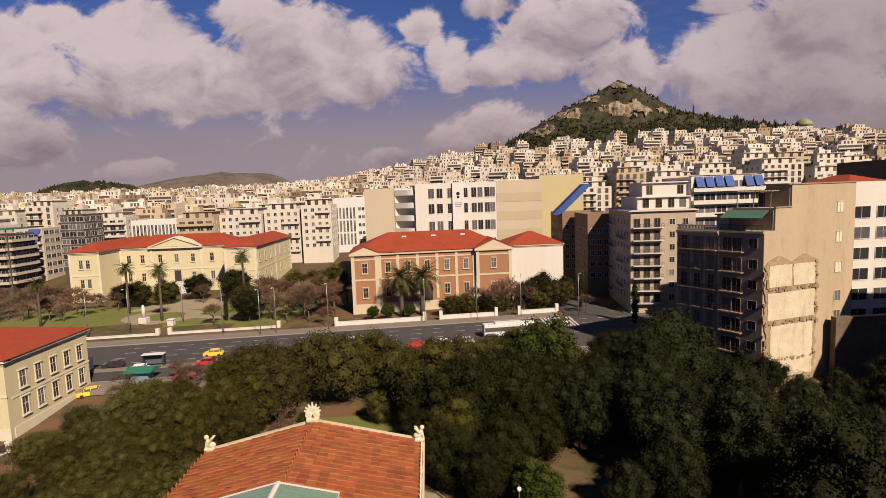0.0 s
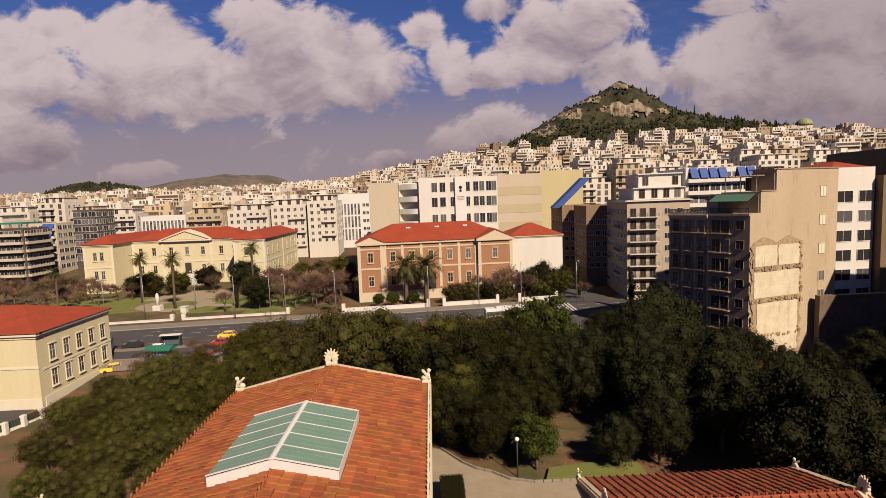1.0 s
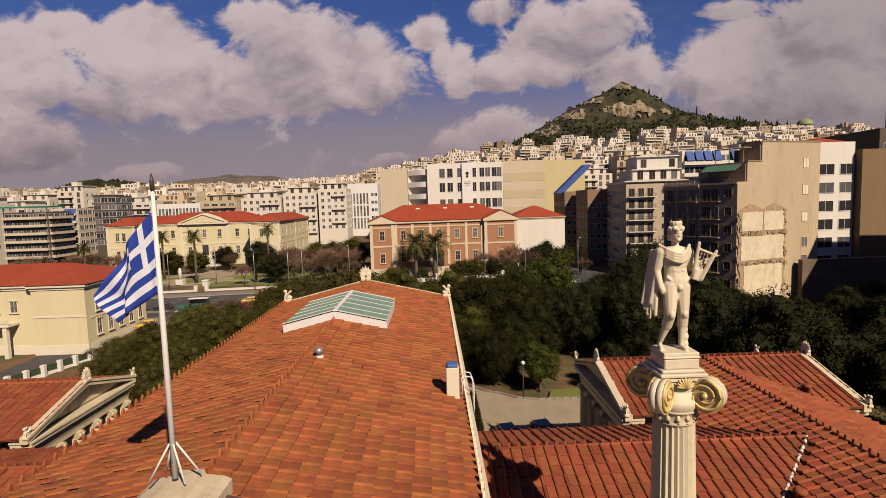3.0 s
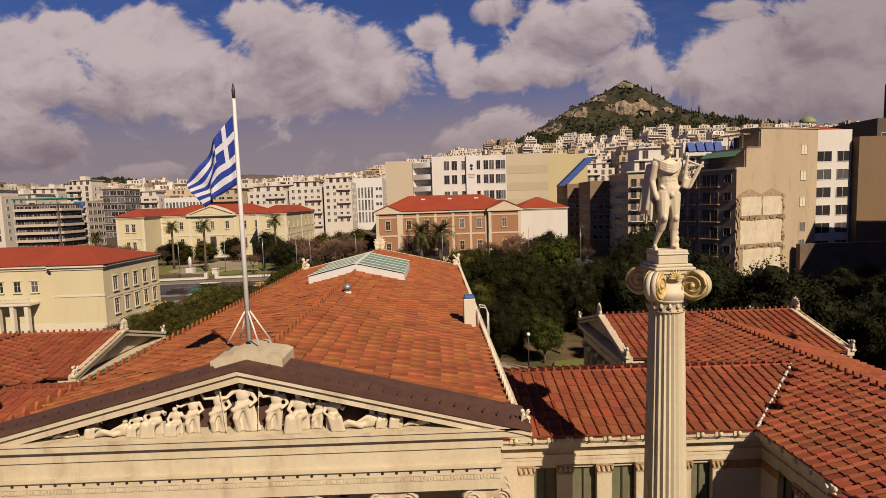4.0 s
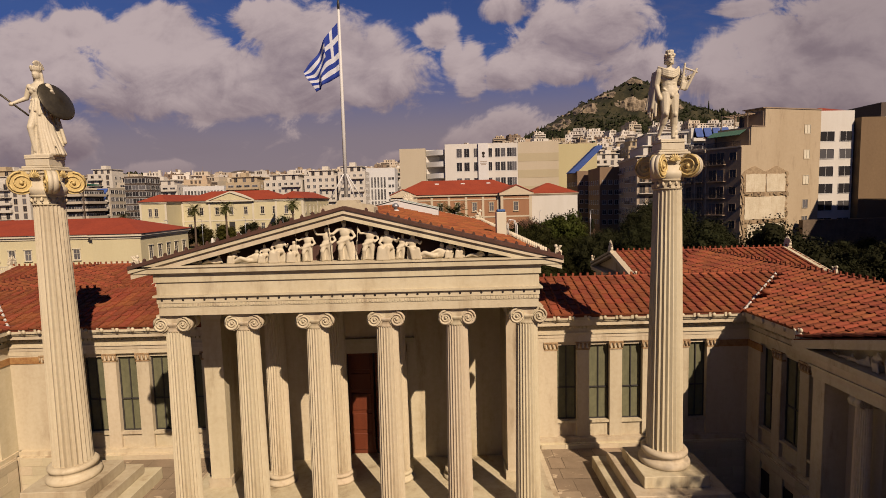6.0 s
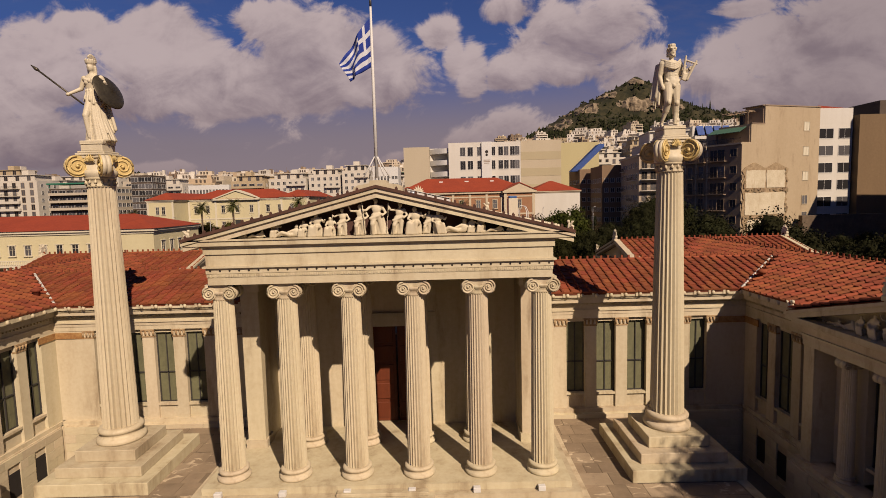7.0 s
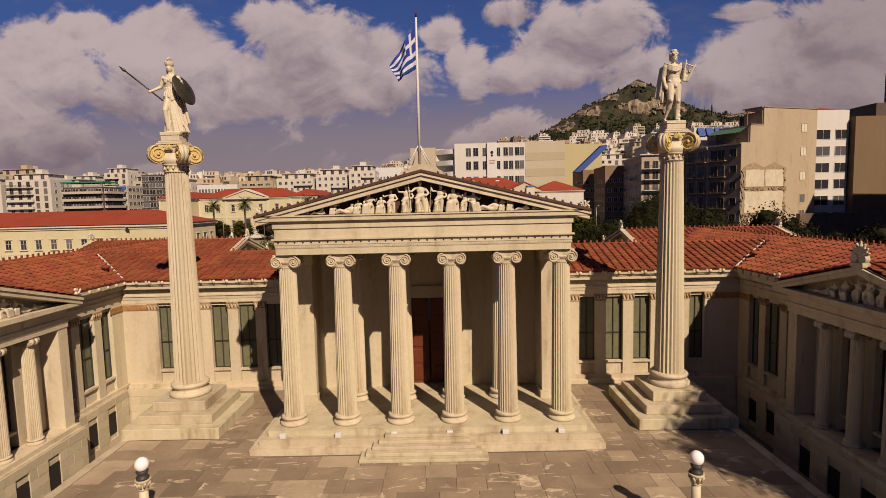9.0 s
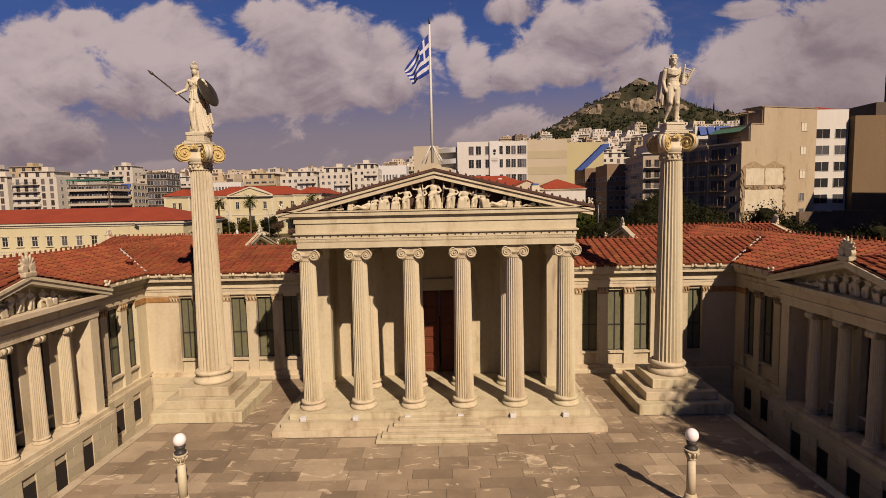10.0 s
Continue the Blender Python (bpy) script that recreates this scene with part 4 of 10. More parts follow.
# ---- wings ----
def window_unit(parent, w, h, m, mat=None):
    """A tall window: frame, pane with a green-grey blind, sill."""
    bm = bmesh.new()
    for a in (((-w / 2), (-w / 2 + 0.07), 0, h), ((w / 2 - 0.07), (w / 2), 0, h), (-w / 2, w / 2, 0, 0.07), (-w / 2, w / 2, h - 0.07, h), (-0.03, 0.03, 0.07, h - 0.07), (-w / 2 + 0.07, w / 2 - 0.07, h * 0.42, h * 0.42 + 0.08)):
        box(bm, a[0], a[1], -0.05, 0.05, a[2], a[3])
    win = part("window", bm, IRON, parent, "tall window with a dark iron frame")
    win.matrix_basis = m
    bm = bmesh.new()
    box(bm, -w / 2 + 0.06, w / 2 - 0.06, 0.02, 0.05, 0.06, h - 0.06)
    part("pane", bm, CURTAIN, win, "green-grey blind behind glass")
    bm = bmesh.new()
    box(bm, -w / 2 - 0.08, w / 2 + 0.08, -0.32, 0.05, -0.16, -0.01)
    part("sill", bm, MARBLE, win)
    return win


def roof_quad(roof, o, along, up, length, height, keep, mat=TILE_RED):
    tile_slope(roof, plane_matrix(o, along, up), length, height, 0.58, 0.60, TILE_B, mat, keep)


TILE_B = tile_mesh(0.58, 0.60, 0.05, 0.11)
WZ0, WZ1 = 0.55, 6.50
ENT_Z = 8.28


def wing(s):
    """One side of the building: the link to the hall and the long wing with its porches. s: side, -1 or 1."""
    X = lambda a: s * a
    T = lambda x, y, z, rz: Matrix.Translation((x, y, z)) @ Matrix.Rotation(rz, 4, "Z")
    w = thing("side_wing", "marble side wing with pilasters, tall windows and red tile roof", "building", (X(21.9), 9.3, 0), "side wings")
    off = Vector((X(21.9), 9.3, 0))
    kids = []
    def P(name, bm, mat, parent=None, label="", kind="", smooth=False):
        if parent is None:
            bmesh.ops.translate(bm, verts=bm.verts[:], vec=-off)
        ob = part(name, bm, mat, parent or w, label, kind, smooth)
        return ob
    # walls: solid core, with window recesses formed by pilasters and spandrels in front of it
    bm = bmesh.new()
    def bx(x0, x1, y0, y1, z0, z1, mi=0):
        a, b = sorted((X(x0), X(x1)))
        box(bm, a, b, y0, y1, z0, z1, mi)
    bx(8.02, 22.9, 10.0, 18.9, -3.3, 7.9)
    bx(22.9, 33.6, -16.0, 32.0, -3.3, 7.9)
    bx(20.6, 22.9, 22.2, 32.0, -3.3, 7.9)
    bx(33.6, 35.6, 22.2, 32.0, -3.3, 7.9)
    bx(33.6, 35.6, -9.2, 2.2, -3.3, 7.9)
    P("wall", bm, MARBLE_OLD)
    # socle and pilaster zone of the link
    bm = bmesh.new()
    bx(8.8, 22.3, 9.05, 10.0, -3.3, 0.30)
    bx(8.8, 22.2, 9.2, 10.0, 0.301, WZ0)
    bx(22.2, 22.9, -16.0, 9.5, -3.3, 0.30)
    bx(22.3, 22.9, -16.0, 9.4, 0.301, WZ0)
    P("socle", bm, MARBLE_OLD, label="stained ashlar socle")
    def slab(name, x0, x1, y0, y1, z0, z1):
        b2 = bmesh.new()
        a, b = sorted((X(x0), X(x1)))
        box(b2, a, b, y0, y1, z0, z1)
        P(name, b2, MARBLE)
    piers = [(8.3, 10.8), (12.0, 12.75), (14.0, 14.75), (16.0, 16.75), (18.0, 18.8), (19.9, 22.4)]
    for a, b in piers:
        slab("pilaster", a, b, 9.45, 10.0, WZ0 + 0.001, WZ1)
    for a, b in zip(piers, piers[1:]):
        slab("spandrel", a[1], b[0], 9.62, 10.0, WZ0 + 0.001, 1.55)
        slab("spandrel", a[1], b[0], 9.62, 10.0, 6.25, WZ1)
    side = [(8.2, 9.45), (6.3, 7.0), (4.1, 4.8), (2.2, 2.6)]
    for a, b in side:
        slab("pilaster", 22.4, 22.9, a, b, WZ0 + 0.001, WZ1)
    for a, b in zip(side, side[1:]):
        slab("spandrel", 22.6, 22.9, b[1], a[0], WZ0 + 0.001, 1.55)
        slab("spandrel", 22.6, 22.9, b[1], a[0], 6.25, WZ1)
    for k in range(4):
        y = -10.4 - 2.0 * k
        slab("pilaster", 22.4, 22.9, y, y + 0.7, WZ0 + 0.001, WZ1)
    # carved pilaster capitals
    def cap(x0, x1, y0, y1):
        b2 = bmesh.new()
        a, b = sorted((X(x0), X(x1)))
        box(b2, a - 0.03, b + 0.03, y0 - 0.03, y1 + 0.03, WZ1 - 0.52, WZ1 - 0.42)
        box(b2, a - 0.06, b + 0.06, y0 - 0.06, y1 + 0.06, WZ1 - 0.10, WZ1 - 0.002)
        n = max(2, int(max(b - a, y1 - y0) / 0.2))
        for i in range(n + 1):
            if b - a > y1 - y0:
                tube(b2, [(a + (b - a) * i / n, y0 - 0.02, WZ1 - 0.42), (a + (b - a) * i / n, y0 - 0.05, WZ1 - 0.12)], [0.05, 0.08], 5)
            else:
                xx = a if s > 0 else b
                tube(b2, [(xx - s * 0.02, y0 + (y1 - y0) * i / n, WZ1 - 0.42), (xx - s * 0.05, y0 + (y1 - y0) * i / n, WZ1 - 0.12)], [0.05, 0.08], 5)
        P("pilaster_capital", b2, PAINTED_CAP)
    for a, b in piers[1:5]:
        cap(a, b, 9.45, 9.6)
    cap(10.05, 10.8, 9.45, 9.6)
    cap(19.9, 20.55, 9.45, 9.6)
    for a, b in side[1:3]:
        cap(22.4, 22.6, a, b)
    # painted band above the plain corner piece
    bm = bmesh.new()
    bx(20.5, 22.38, 9.40, 9.46, WZ1 - 0.5, WZ1 - 0.1)
    bx(22.34, 22.40, 8.0, 9.38, WZ1 - 0.5, WZ1 - 0.1)
    P("painted_band", bm, FRIEZE_RED, label="red-brown painted ornament band")
    # windows
    for a, b in zip(piers, piers[1:]):
        c, ww = (a[1] + b[0]) / 2, b[0] - a[1]
        window_unit(w, ww, 4.7, T(X(c) - off.x, 9.8 - off.y, 1.55, 0))
    for a, b in zip(side, side[1:]):
        c, ww = (b[1] + a[0]) / 2, a[0] - b[1]
        window_unit(w, ww, 4.7, T(X(22.75) - off.x, c - off.y, 1.55, -s * math.pi / 2))
    # entablature of link and wing
    bm = bmesh.new()
    tiers = ((WZ1, 6.78, 0.0), (6.781, 7.0, 0.03), (7.001, 7.10, 0.10), (7.101, 7.48, 0.02), (7.481, 7.60, 0.10), (7.601, 7.86, 0.42), (7.861, 7.98, 0.50))
    for z0, z1, o in tiers:
        bx(8.12, 22.4 - o, 9.42 - o, 10.05, z0, z1)
        bx(22.4 - o, 22.95, 2.7, 10.05, z0, z1)
        bx(22.4 - o, 22.95, -16.1, -9.3, z0, z1)
        bx(33.5, 34.0 + o, -16.1, 22.0, z0, z1)
        bx(8.12, 22.4, 18.8, 19.0 + o, z0, z1)
    P("entablature", bm, MARBLE)
    bm = bmesh.new()
    k = 0
    while 8.4 + 0.26 * k < 22.2:
        x = 8.4 + 0.26 * k
        bx(x, x + 0.12, 9.27, 9.42, 7.37, 7.48)
        k += 1
    k = 0
    while 2.8 + 0.26 * k < 9.2:
        y = 2.8 + 0.26 * k
        bx(22.25, 22.4, y, y + 0.12, 7.37, 7.48)
        k += 1
    P("dentil_band", bm, MARBLE, kind="stuff")
    # marble gutter with lion-head like spouts
    bm = bmesh.new()
    bx(8.5, 21.75, 8.82, 8.98, 7.98, 8.24)
    bx(21.68, 21.84, 2.9, 8.98, 7.98, 8.24)
    k = 0
    while 8.9 + 0.92 * k < 21.6:
        x = X(8.9 + 0.92 * k)
        ball(bm, (x, 8.80, 8.1), (0.12, 0.10, 0.14), 0, 8, 6)
        box(bm, x - 0.30, x - 0.16, 8.78, 8.82, 8.0, 8.3)
        k += 1
    k = 0
    while 3.2 + 0.92 * k < 8.8:
        y = 3.2 + 0.92 * k
        ball(bm, (X(21.66), y, 8.1), (0.10, 0.12, 0.14), 0, 8, 6)
        k += 1
    P("gutter", bm, MARBLE, label="marble gutter with carved spouts")
    # roof beds and tiles
    roof_ob = P("roof", bmesh.new(), TILE_UNDER, label="dark red terracotta tile roof")
    LR, LZ = 14.0, 8.26 + 5.2 * 0.28
    WR, WZ = 28.0, 8.26 + 6.3 * 0.28
    bm = bmesh.new()
    def slab(pts):
        q = [Vector((X(a), b, c)) for a, b, c in pts]
        A = [bm.verts.new(p) for p in q]
        B = [bm.verts.new(p - Vector((0, 0, 0.1))) for p in q]
        n = len(q)
        fs = [bm.faces.new(A), bm.faces.new(B[::-1])] + [bm.faces.new((A[i], B[i], B[(i + 1) % n], A[(i + 1) % n])) for i in range(n)]
        bmesh.ops.recalc_face_normals(bm, faces=fs)
    zv = lambda d: 8.24 + 0.28 * d
    slab([(8.1, 8.8, zv(0)), (21.7, 8.8, zv(0)), (21.7 + 5.2, 14.0, zv(5.2)), (8.1, 14.0, zv(5.2))])
    slab([(8.1, 14.0, zv(5.2)), (26.9, 14.0, zv(5.2)), (21.7, 19.2, zv(0)), (8.1, 19.2, zv(0))])
    slab([(21.7, -16.3, zv(0)), (28.0, -16.3, zv(6.3)), (28.0, 27.0, zv(6.3)), (21.7, 20.8, zv(0))])
    slab([(34.3, -16.3, zv(0)), (34.3, 20.8, zv(0)), (28.0, 27.0, zv(6.3)), (28.0, -16.3, zv(6.3))])
    slab([(19.6, 20.9, zv(0)), (36.2, 20.9, zv(0)), (36.2, 27.1, zv(6.25)), (19.6, 27.1, zv(6.25))])
    slab([(19.6, 33.3, zv(0)), (36.2, 33.3, zv(0)), (36.2, 27.1, zv(6.25)), (19.6, 27.1, zv(6.25))])
    bmesh.ops.translate(bm, verts=bm.verts[:], vec=-off)
    part("roof_bed", bm, TILE_UNDER, roof_ob)
    def lay(o, along, up, length, height, keep):
        o = Vector((X(o[0]), o[1], o[2])) - off
        along = Vector((X(along[0]), along[1], 0))
        up = Vector((X(up[0]), up[1], up[2]))
        if along.cross(up).z < 0:
            o = o + along.normalized() * length
            along = -along
            f0 = keep
            keep = lambda u, v: f0(length - u, v)
        roof_quad(roof_ob, o, along, up, length, height, keep)
    k28 = math.hypot(1, 0.28)
    lay((8.15, 8.8, 8.27), (1, 0, 0), (0, 1, 0.28), 18.8, 5.2 * k28, lambda u, v: 8.15 + u < 21.6 + v / k28)
    lay((8.15, 19.2, 8.27), (1, 0, 0), (0, -1, 0.28), 18.8, 5.2 * k28, lambda u, v: 8.15 + u < 21.6 + v / k28)
    def inner(u, v):
        y, d = -16.2 + u, v / k28
        if y > 8.8 and y < 19.2 and 5.2 - abs(y - 14.0) > d - 0.25:
            return False
        if y > 20.9 and (y - 20.9) > d:
            return False
        if -10.2 < y < 3.2 and d < 0.28 * 0 + (6.7 - abs(y + 3.5)) * 0.96 - 0.1:
            return False
        return True
    lay((21.7, -16.2, 8.27), (0, 1, 0), (1, 0, 0.28), 43.2, 6.3 * k28, inner)
    lay((34.3, -16.2, 8.27), (0, 1, 0), (-1, 0, 0.28), 43.2, 6.3 * k28, lambda u, v: not (-16.2 + u > 20.9 and (-16.2 + u - 20.9) > v / k28))
    lay((19.6, 20.9, 8.27), (1, 0, 0), (0, 1, 0.28), 16.6, 6.2 * k28, lambda u, v: not (21.7 + v / k28 < 19.6 + u < 34.3 - v / k28))
    lay((19.6, 33.3, 8.27), (1, 0, 0), (0, -1, 0.28), 16.6, 6.2 * k28, lambda u, v: True)
    # ridges, hips and their crests
    bm = bmesh.new()
    def crest(a, b, step=0.5, h=0.30):
        a, b = Vector((X(a[0]), a[1], a[2])), Vector((X(b[0]), b[1], b[2]))
        tube(bm, [a, b], 0.11, 6)
        n = int((b - a).length / step)
        d = (b - a).normalized()
        for i in range(n + 1):
            p = a + (b - a) * (i / n)
            box(bm, -0.035, 0.035, -0.07, 0.07, 0, h, 0, Matrix.Translation(p) @ Matrix.Rotation(math.atan2(d.y, d.x) - math.pi / 2, 4, "Z"))
    crest((8.4, 14.0, zv(5.2) + 0.05), (26.9, 14.0, zv(5.2) + 0.05))
    crest((28.0, -16.0, zv(6.3) + 0.06), (28.0, 26.9, zv(6.3) + 0.06))
    crest((19.8, 27.1, zv(6.25) + 0.06), (36.0, 27.1, zv(6.25) + 0.06))
    bmesh.ops.translate(bm, verts=bm.verts[:], vec=-off)
    part("ridge_crest", bm, TILE_RED, roof_ob, kind="stuff")
    bm = bmesh.new()
    for i in range(22):
        t0, t1 = i / 22, (i + 0.86) / 22
        a = Vector((X(21.75 + 5.15 * t0), 8.85 + 5.15 * t0, zv(5.15 * t0) + 0.10))
        b = Vector((X(21.75 + 5.15 * t1), 8.85 + 5.15 * t1, zv(5.15 * t1) + 0.10))
        tube(bm, [a, b], 0.09, 5)
    bmesh.ops.translate(bm, verts=bm.verts[:], vec=-off)
    part("valley_mortar", bm, WHITEWASH, roof_ob, "pale mortared valley tiles", "stuff")
    # rear cross block: two gables with columns
    for gx, f in ((19.6, -1), (36.2, 1)):
        bm = bmesh.new()
        yy = [20.9, 33.3, 27.1]
        a, b = sorted((X(gx), X(gx - f * 1.2)))
        prism(bm, [(21.2, 8.1), (33.0, 8.1), (27.1, 9.75)], *sorted((X(gx - f * 0.7), X(gx - f * 1.4))), "x")
        P("tympanum", bm, MARBLE_OLD)
        bm = bmesh.new()
        for q in ((20.8, 27.1), (33.4, 27.1)):
            for t0, t1, o in ((-0.30, -0.02, 0.0), (-0.02, 0.16, 0.08)):
                prism(bm, [(q[0], zv(0) + t0), (27.1, zv(6.25) + t0), (27.1, zv(6.25) + t1), (q[0], zv(0) + t1)], *sorted((X(gx + f * o), X(gx - f * 0.5))), "x")
        for z0, z1, o in tiers:
            bx2 = sorted((X(gx + f * (o - 0.35)), X(gx - f * 1.4)))
            box(bm, bx2[0], bx2[1], 21.5 - o, 32.7 + o, z0, z1)
        P("gable_cornice", bm, MARBLE)
        for y, h in ((20.95, 0.8), (33.25, 0.8)):
            lion("corner_ornament", w, Vector((X(gx - f * 0.1), y, zv(0) + 0.05)) - off, 0.85, math.pi / 2 if y < 27 else -math.pi / 2, STATUE)
        palmette("ridge_ornament", w, Vector((X(gx - f * 0.05), 27.1, zv(6.25))) - off, 1.15, STATUE, math.pi / 2)
    bm = bmesh.new()
    bx(19.4, 21.0, 21.4, 32.8, -3.3, 0.6)
    P("porch_floor", bm, MARBLE_OLD)
    porch_col = make_column(w, 0.6, 6.5, 0.46, 0.36, 0.31, 1.0, 0.5, 0.21)
    porch_col.location = Vector((X(20.1), 22.0, 0.6)) - off
    for i in range(1, 6):
        copy_part(porch_col, Vector((X(20.1), 22.0 + 2.04 * i, 0.6)) - off)
    # court porch: antae, four columns, windows between, gable with carved relief
    bm = bmesh.new()
    bx(20.9, 22.9, -9.6, 2.6, -3.3, 0.30)
    bx(21.1, 22.9, -9.5, 2.5, 0.301, WZ0)
    P("porch_socle", bm, MARBLE_OLD)
    bm = bmesh.new()
    for a, b in ((1.6, 2.35), (-9.35, -8.6)):
        bx(21.35, 22.9, a, b, WZ0 + 0.001, WZ1)
    bx(22.5, 22.9, 0.4, 1.6, WZ0 + 0.001, WZ1)
    bx(22.5, 22.9, -8.6, -7.4, WZ0 + 0.001, WZ1)
    for c in (-0.2, -2.4, -4.6, -6.8):
        bx(22.3, 22.9, c - 0.42, c + 0.42, WZ0 + 0.001, WZ1)
    P("anta", bm, MARBLE)
    pc = make_column(w, WZ0, WZ1, 0.44, 0.35, 0.30, 1.0, 0.46, 0.2)
    pc.location = Vector((X(21.75), -0.2, WZ0)) - off
    for c in (-2.4, -4.6, -6.8):
        copy_part(pc, Vector((X(21.75), c, WZ0)) - off)
    for c in (-1.3, -3.5, -5.7):
        window_unit(w, 1.3, 4.6, T(X(22.7) - off.x, c - off.y, 1.45, -s * math.pi / 2))
    bm = bmesh.new()
    for z0, z1, o in tiers[:5] + ((7.601, 7.70, 0.35), (7.701, 7.95, 0.55)):
        bx(21.3 - o, 22.95, -9.4 - o, 2.4 + o, z0, z1)
    P("porch_entablature", bm, MARBLE)
    bm = bmesh.new()
    prism(bm, [(-9.2, 7.95), (2.2, 7.95), (-3.5, 9.55)], *sorted((X(21.6), X(22.6))), "x")
    P("porch_tympanum", bm, MARBLE_OLD)
    bm = bmesh.new()
    zt, hh = 9.72, 6.45
    sl = (zt - 7.98) / hh
    for q in (-1, 1):
        for t0, t1, o in ((-0.26, -0.02, 0.0), (-0.02, 0.14, 0.08)):
            prism(bm, [(-3.5, zt + t0), (-3.5 + q * hh, zt - sl * hh + t0), (-3.5 + q * hh, zt - sl * hh + t1), (-3.5, zt + t1)], *sorted((X(20.7 - o), X(22.0))), "x")
    P("porch_gable", bm, MARBLE)
    bm = bmesh.new()
    for q in (-1, 1):
        prism(bm, [(-3.5, zt + 0.13), (-3.5 + q * hh, zt - sl * hh + 0.13), (-3.5 + q * hh, zt - sl * hh + 0.20), (-3.5, zt + 0.20)], *sorted((X(20.75), X(28.0))), "x")
    bmesh.ops.translate(bm, verts=bm.verts[:], vec=-off)
    part("porch_roof_bed", bm, TILE_UNDER, roof_ob)
    kk = math.hypot(1, sl)
    for q in (-1, 1):
        lay((20.85, -3.5 + q * hh, zt - sl * hh + 0.22), (1, 0, 0), (0, -q, sl), 7.0, hh * kk, lambda u, v: 20.85 + u < 21.9 + 6.3 * (v / kk / hh) + 0.3)
    palmette("ridge_ornament", w, Vector((X(20.8), -3.5, zt + 0.1)) - off, 1.25, MARBLE_OLD, math.pi / 2)
    lion("corner_ornament", w, Vector((X(21.0), 2.95, 8.0)) - off, 0.75, math.pi / 2, STATUE)
    # basement windows on the sunken court
    for y in (7.0, 5.0, -0.2, -2.4, -4.6, -6.8):
        bm = bmesh.new()
        xx = 22.17 if y > 3 else 20.87
        a, b = sorted((X(xx), X(xx + 0.1)))
        box(bm, a, b, y - 0.45, y + 0.45, -2.2, -0.7)
        P("basement_window", bm, DARK, label="dark basement window")
    # small chimney pots by the valley
    bm = bmesh.new()
    lathe(bm, [(0.2, 0), (0.2, 0.45), (0.3, 0.5), (0.3, 0.62), (0.16, 0.72)], 10, (X(23.6), 9.8, zv(1.4)))
    P("flue_pot", bm, TILE_RED)
    bm = bmesh.new()
    lathe(bm, [(0.2, 0), (0.2, 0.45), (0.3, 0.5), (0.3, 0.62), (0.16, 0.72)], 10, (X(33.0), 22.5, zv(1.6)))
    P("flue_pot", bm, TILE_RED)
    return w


ASHLAR = bmesh.new()
box(ASHLAR, -0.5, 0.5, 0.0, 1.0, 0.0, 1.0)
bmesh.ops.bevel(ASHLAR, geom=[e for e in ASHLAR.edges if max(v.co.y for v in e.verts) < 0.1], offset=0.012, segments=1, affect="EDGES")
ASHLAR_MESH = bpy.data.meshes.new("ashlar_block")
ASHLAR.to_mesh(ASHLAR_MESH)
ASHLAR.free()
ASHLAR_MESH.materials.append(MARBLE_OLD)


def ashlar(parent, off, s, r):
    """Courses of separate socle blocks, left open round the basement windows."""
    runs = (("y", 22.2, 2.7, 8.9, (7.0, 5.0)), ("y", 20.9, -9.5, 2.5, (-0.2, -2.4, -4.6, -6.8)), ("x", 9.05, 9.7, 22.0, ()))
    for axis, at, lo, hi, holes in runs:
        z, odd = -3.05, 0
        while z < 0.2:
            h = min(0.56, 0.26 - z)
            open_here = holes if z + h > -2.2 and z < -0.7 else ()
            edges = [lo] + sorted(e for c in open_here for e in (c - 0.45, c + 0.45)) + [hi]
            for a, b in zip(edges[::2], edges[1::2]):
                n = max(1, round((b - a) / 1.5))
                cuts = [a] + [a + (b - a) * (k + (0.0 if odd % 2 else 0.5) + r.uniform(-0.1, 0.1)) / n for k in range(0 if odd % 2 == 0 else 1, n)] + [b]
                for c, d in zip(cuts, cuts[1:]):
                    if d - c < 0.15:
                        continue
                    deep = 0.10 + r.uniform(-0.012, 0.012)
                    if axis == "y":
                        m = Matrix.Translation(Vector((s * (at - deep), (c + d) / 2, z)) - off) @ Matrix.Rotation(-s * math.pi / 2, 4, "Z") @ Matrix.Diagonal((d - c - 0.012, deep, h - 0.012, 1))
                    else:
                        m = Matrix.Translation(Vector((s * (c + d) / 2, at - deep, z)) - off) @ Matrix.Diagonal((d - c - 0.012, deep, h - 0.012, 1))
                    piece("ashlar_block", ASHLAR_MESH, parent, None, m=m)
            z += h
            odd += 1


for s in (-1, 1):
    ashlar(wing(s), Vector((s * 21.9, 9.3, 0)), s, random.Random(31))


# ---- forecourt ----
bm = bmesh.new()
for s in (-1, 1):
    x0, x1 = sorted((s * 17.4, s * 22.9))
    box(bm, x0, x1, -40.0, 9.05, -3.4, -3.1)
part("court_floor", bm, SIDEWALK, None, "shaded sunken strip of paving", "structure")
bm = bmesh.new()
box(bm, -17.35, 17.35, -40.0, 9.04, -3.2, -0.035)
terrace = part("terrace", bm, JOINT, None, "marble paved forecourt terrace", "structure")
bm = bmesh.new()
for s in (-1, 1):
    x0, x1 = sorted((s * 17.36, s * 17.85))
    box(bm, x0, x1, -40.0, 9.04, -3.1, 0.01)
part("kerb", bm, MARBLE_OLD, terrace)


def slab_mesh(k):
    bm = bmesh.new()
    box(bm, -0.5, 0.5, -0.5, 0.5, -0.05, 0.0)
    me = bpy.data.meshes.new("paving_slab")
    bm.to_mesh(me)
    bm.free()
    me.materials.append((PAVING, PAVING_PALE, PAVING_DARK)[k])
    return me


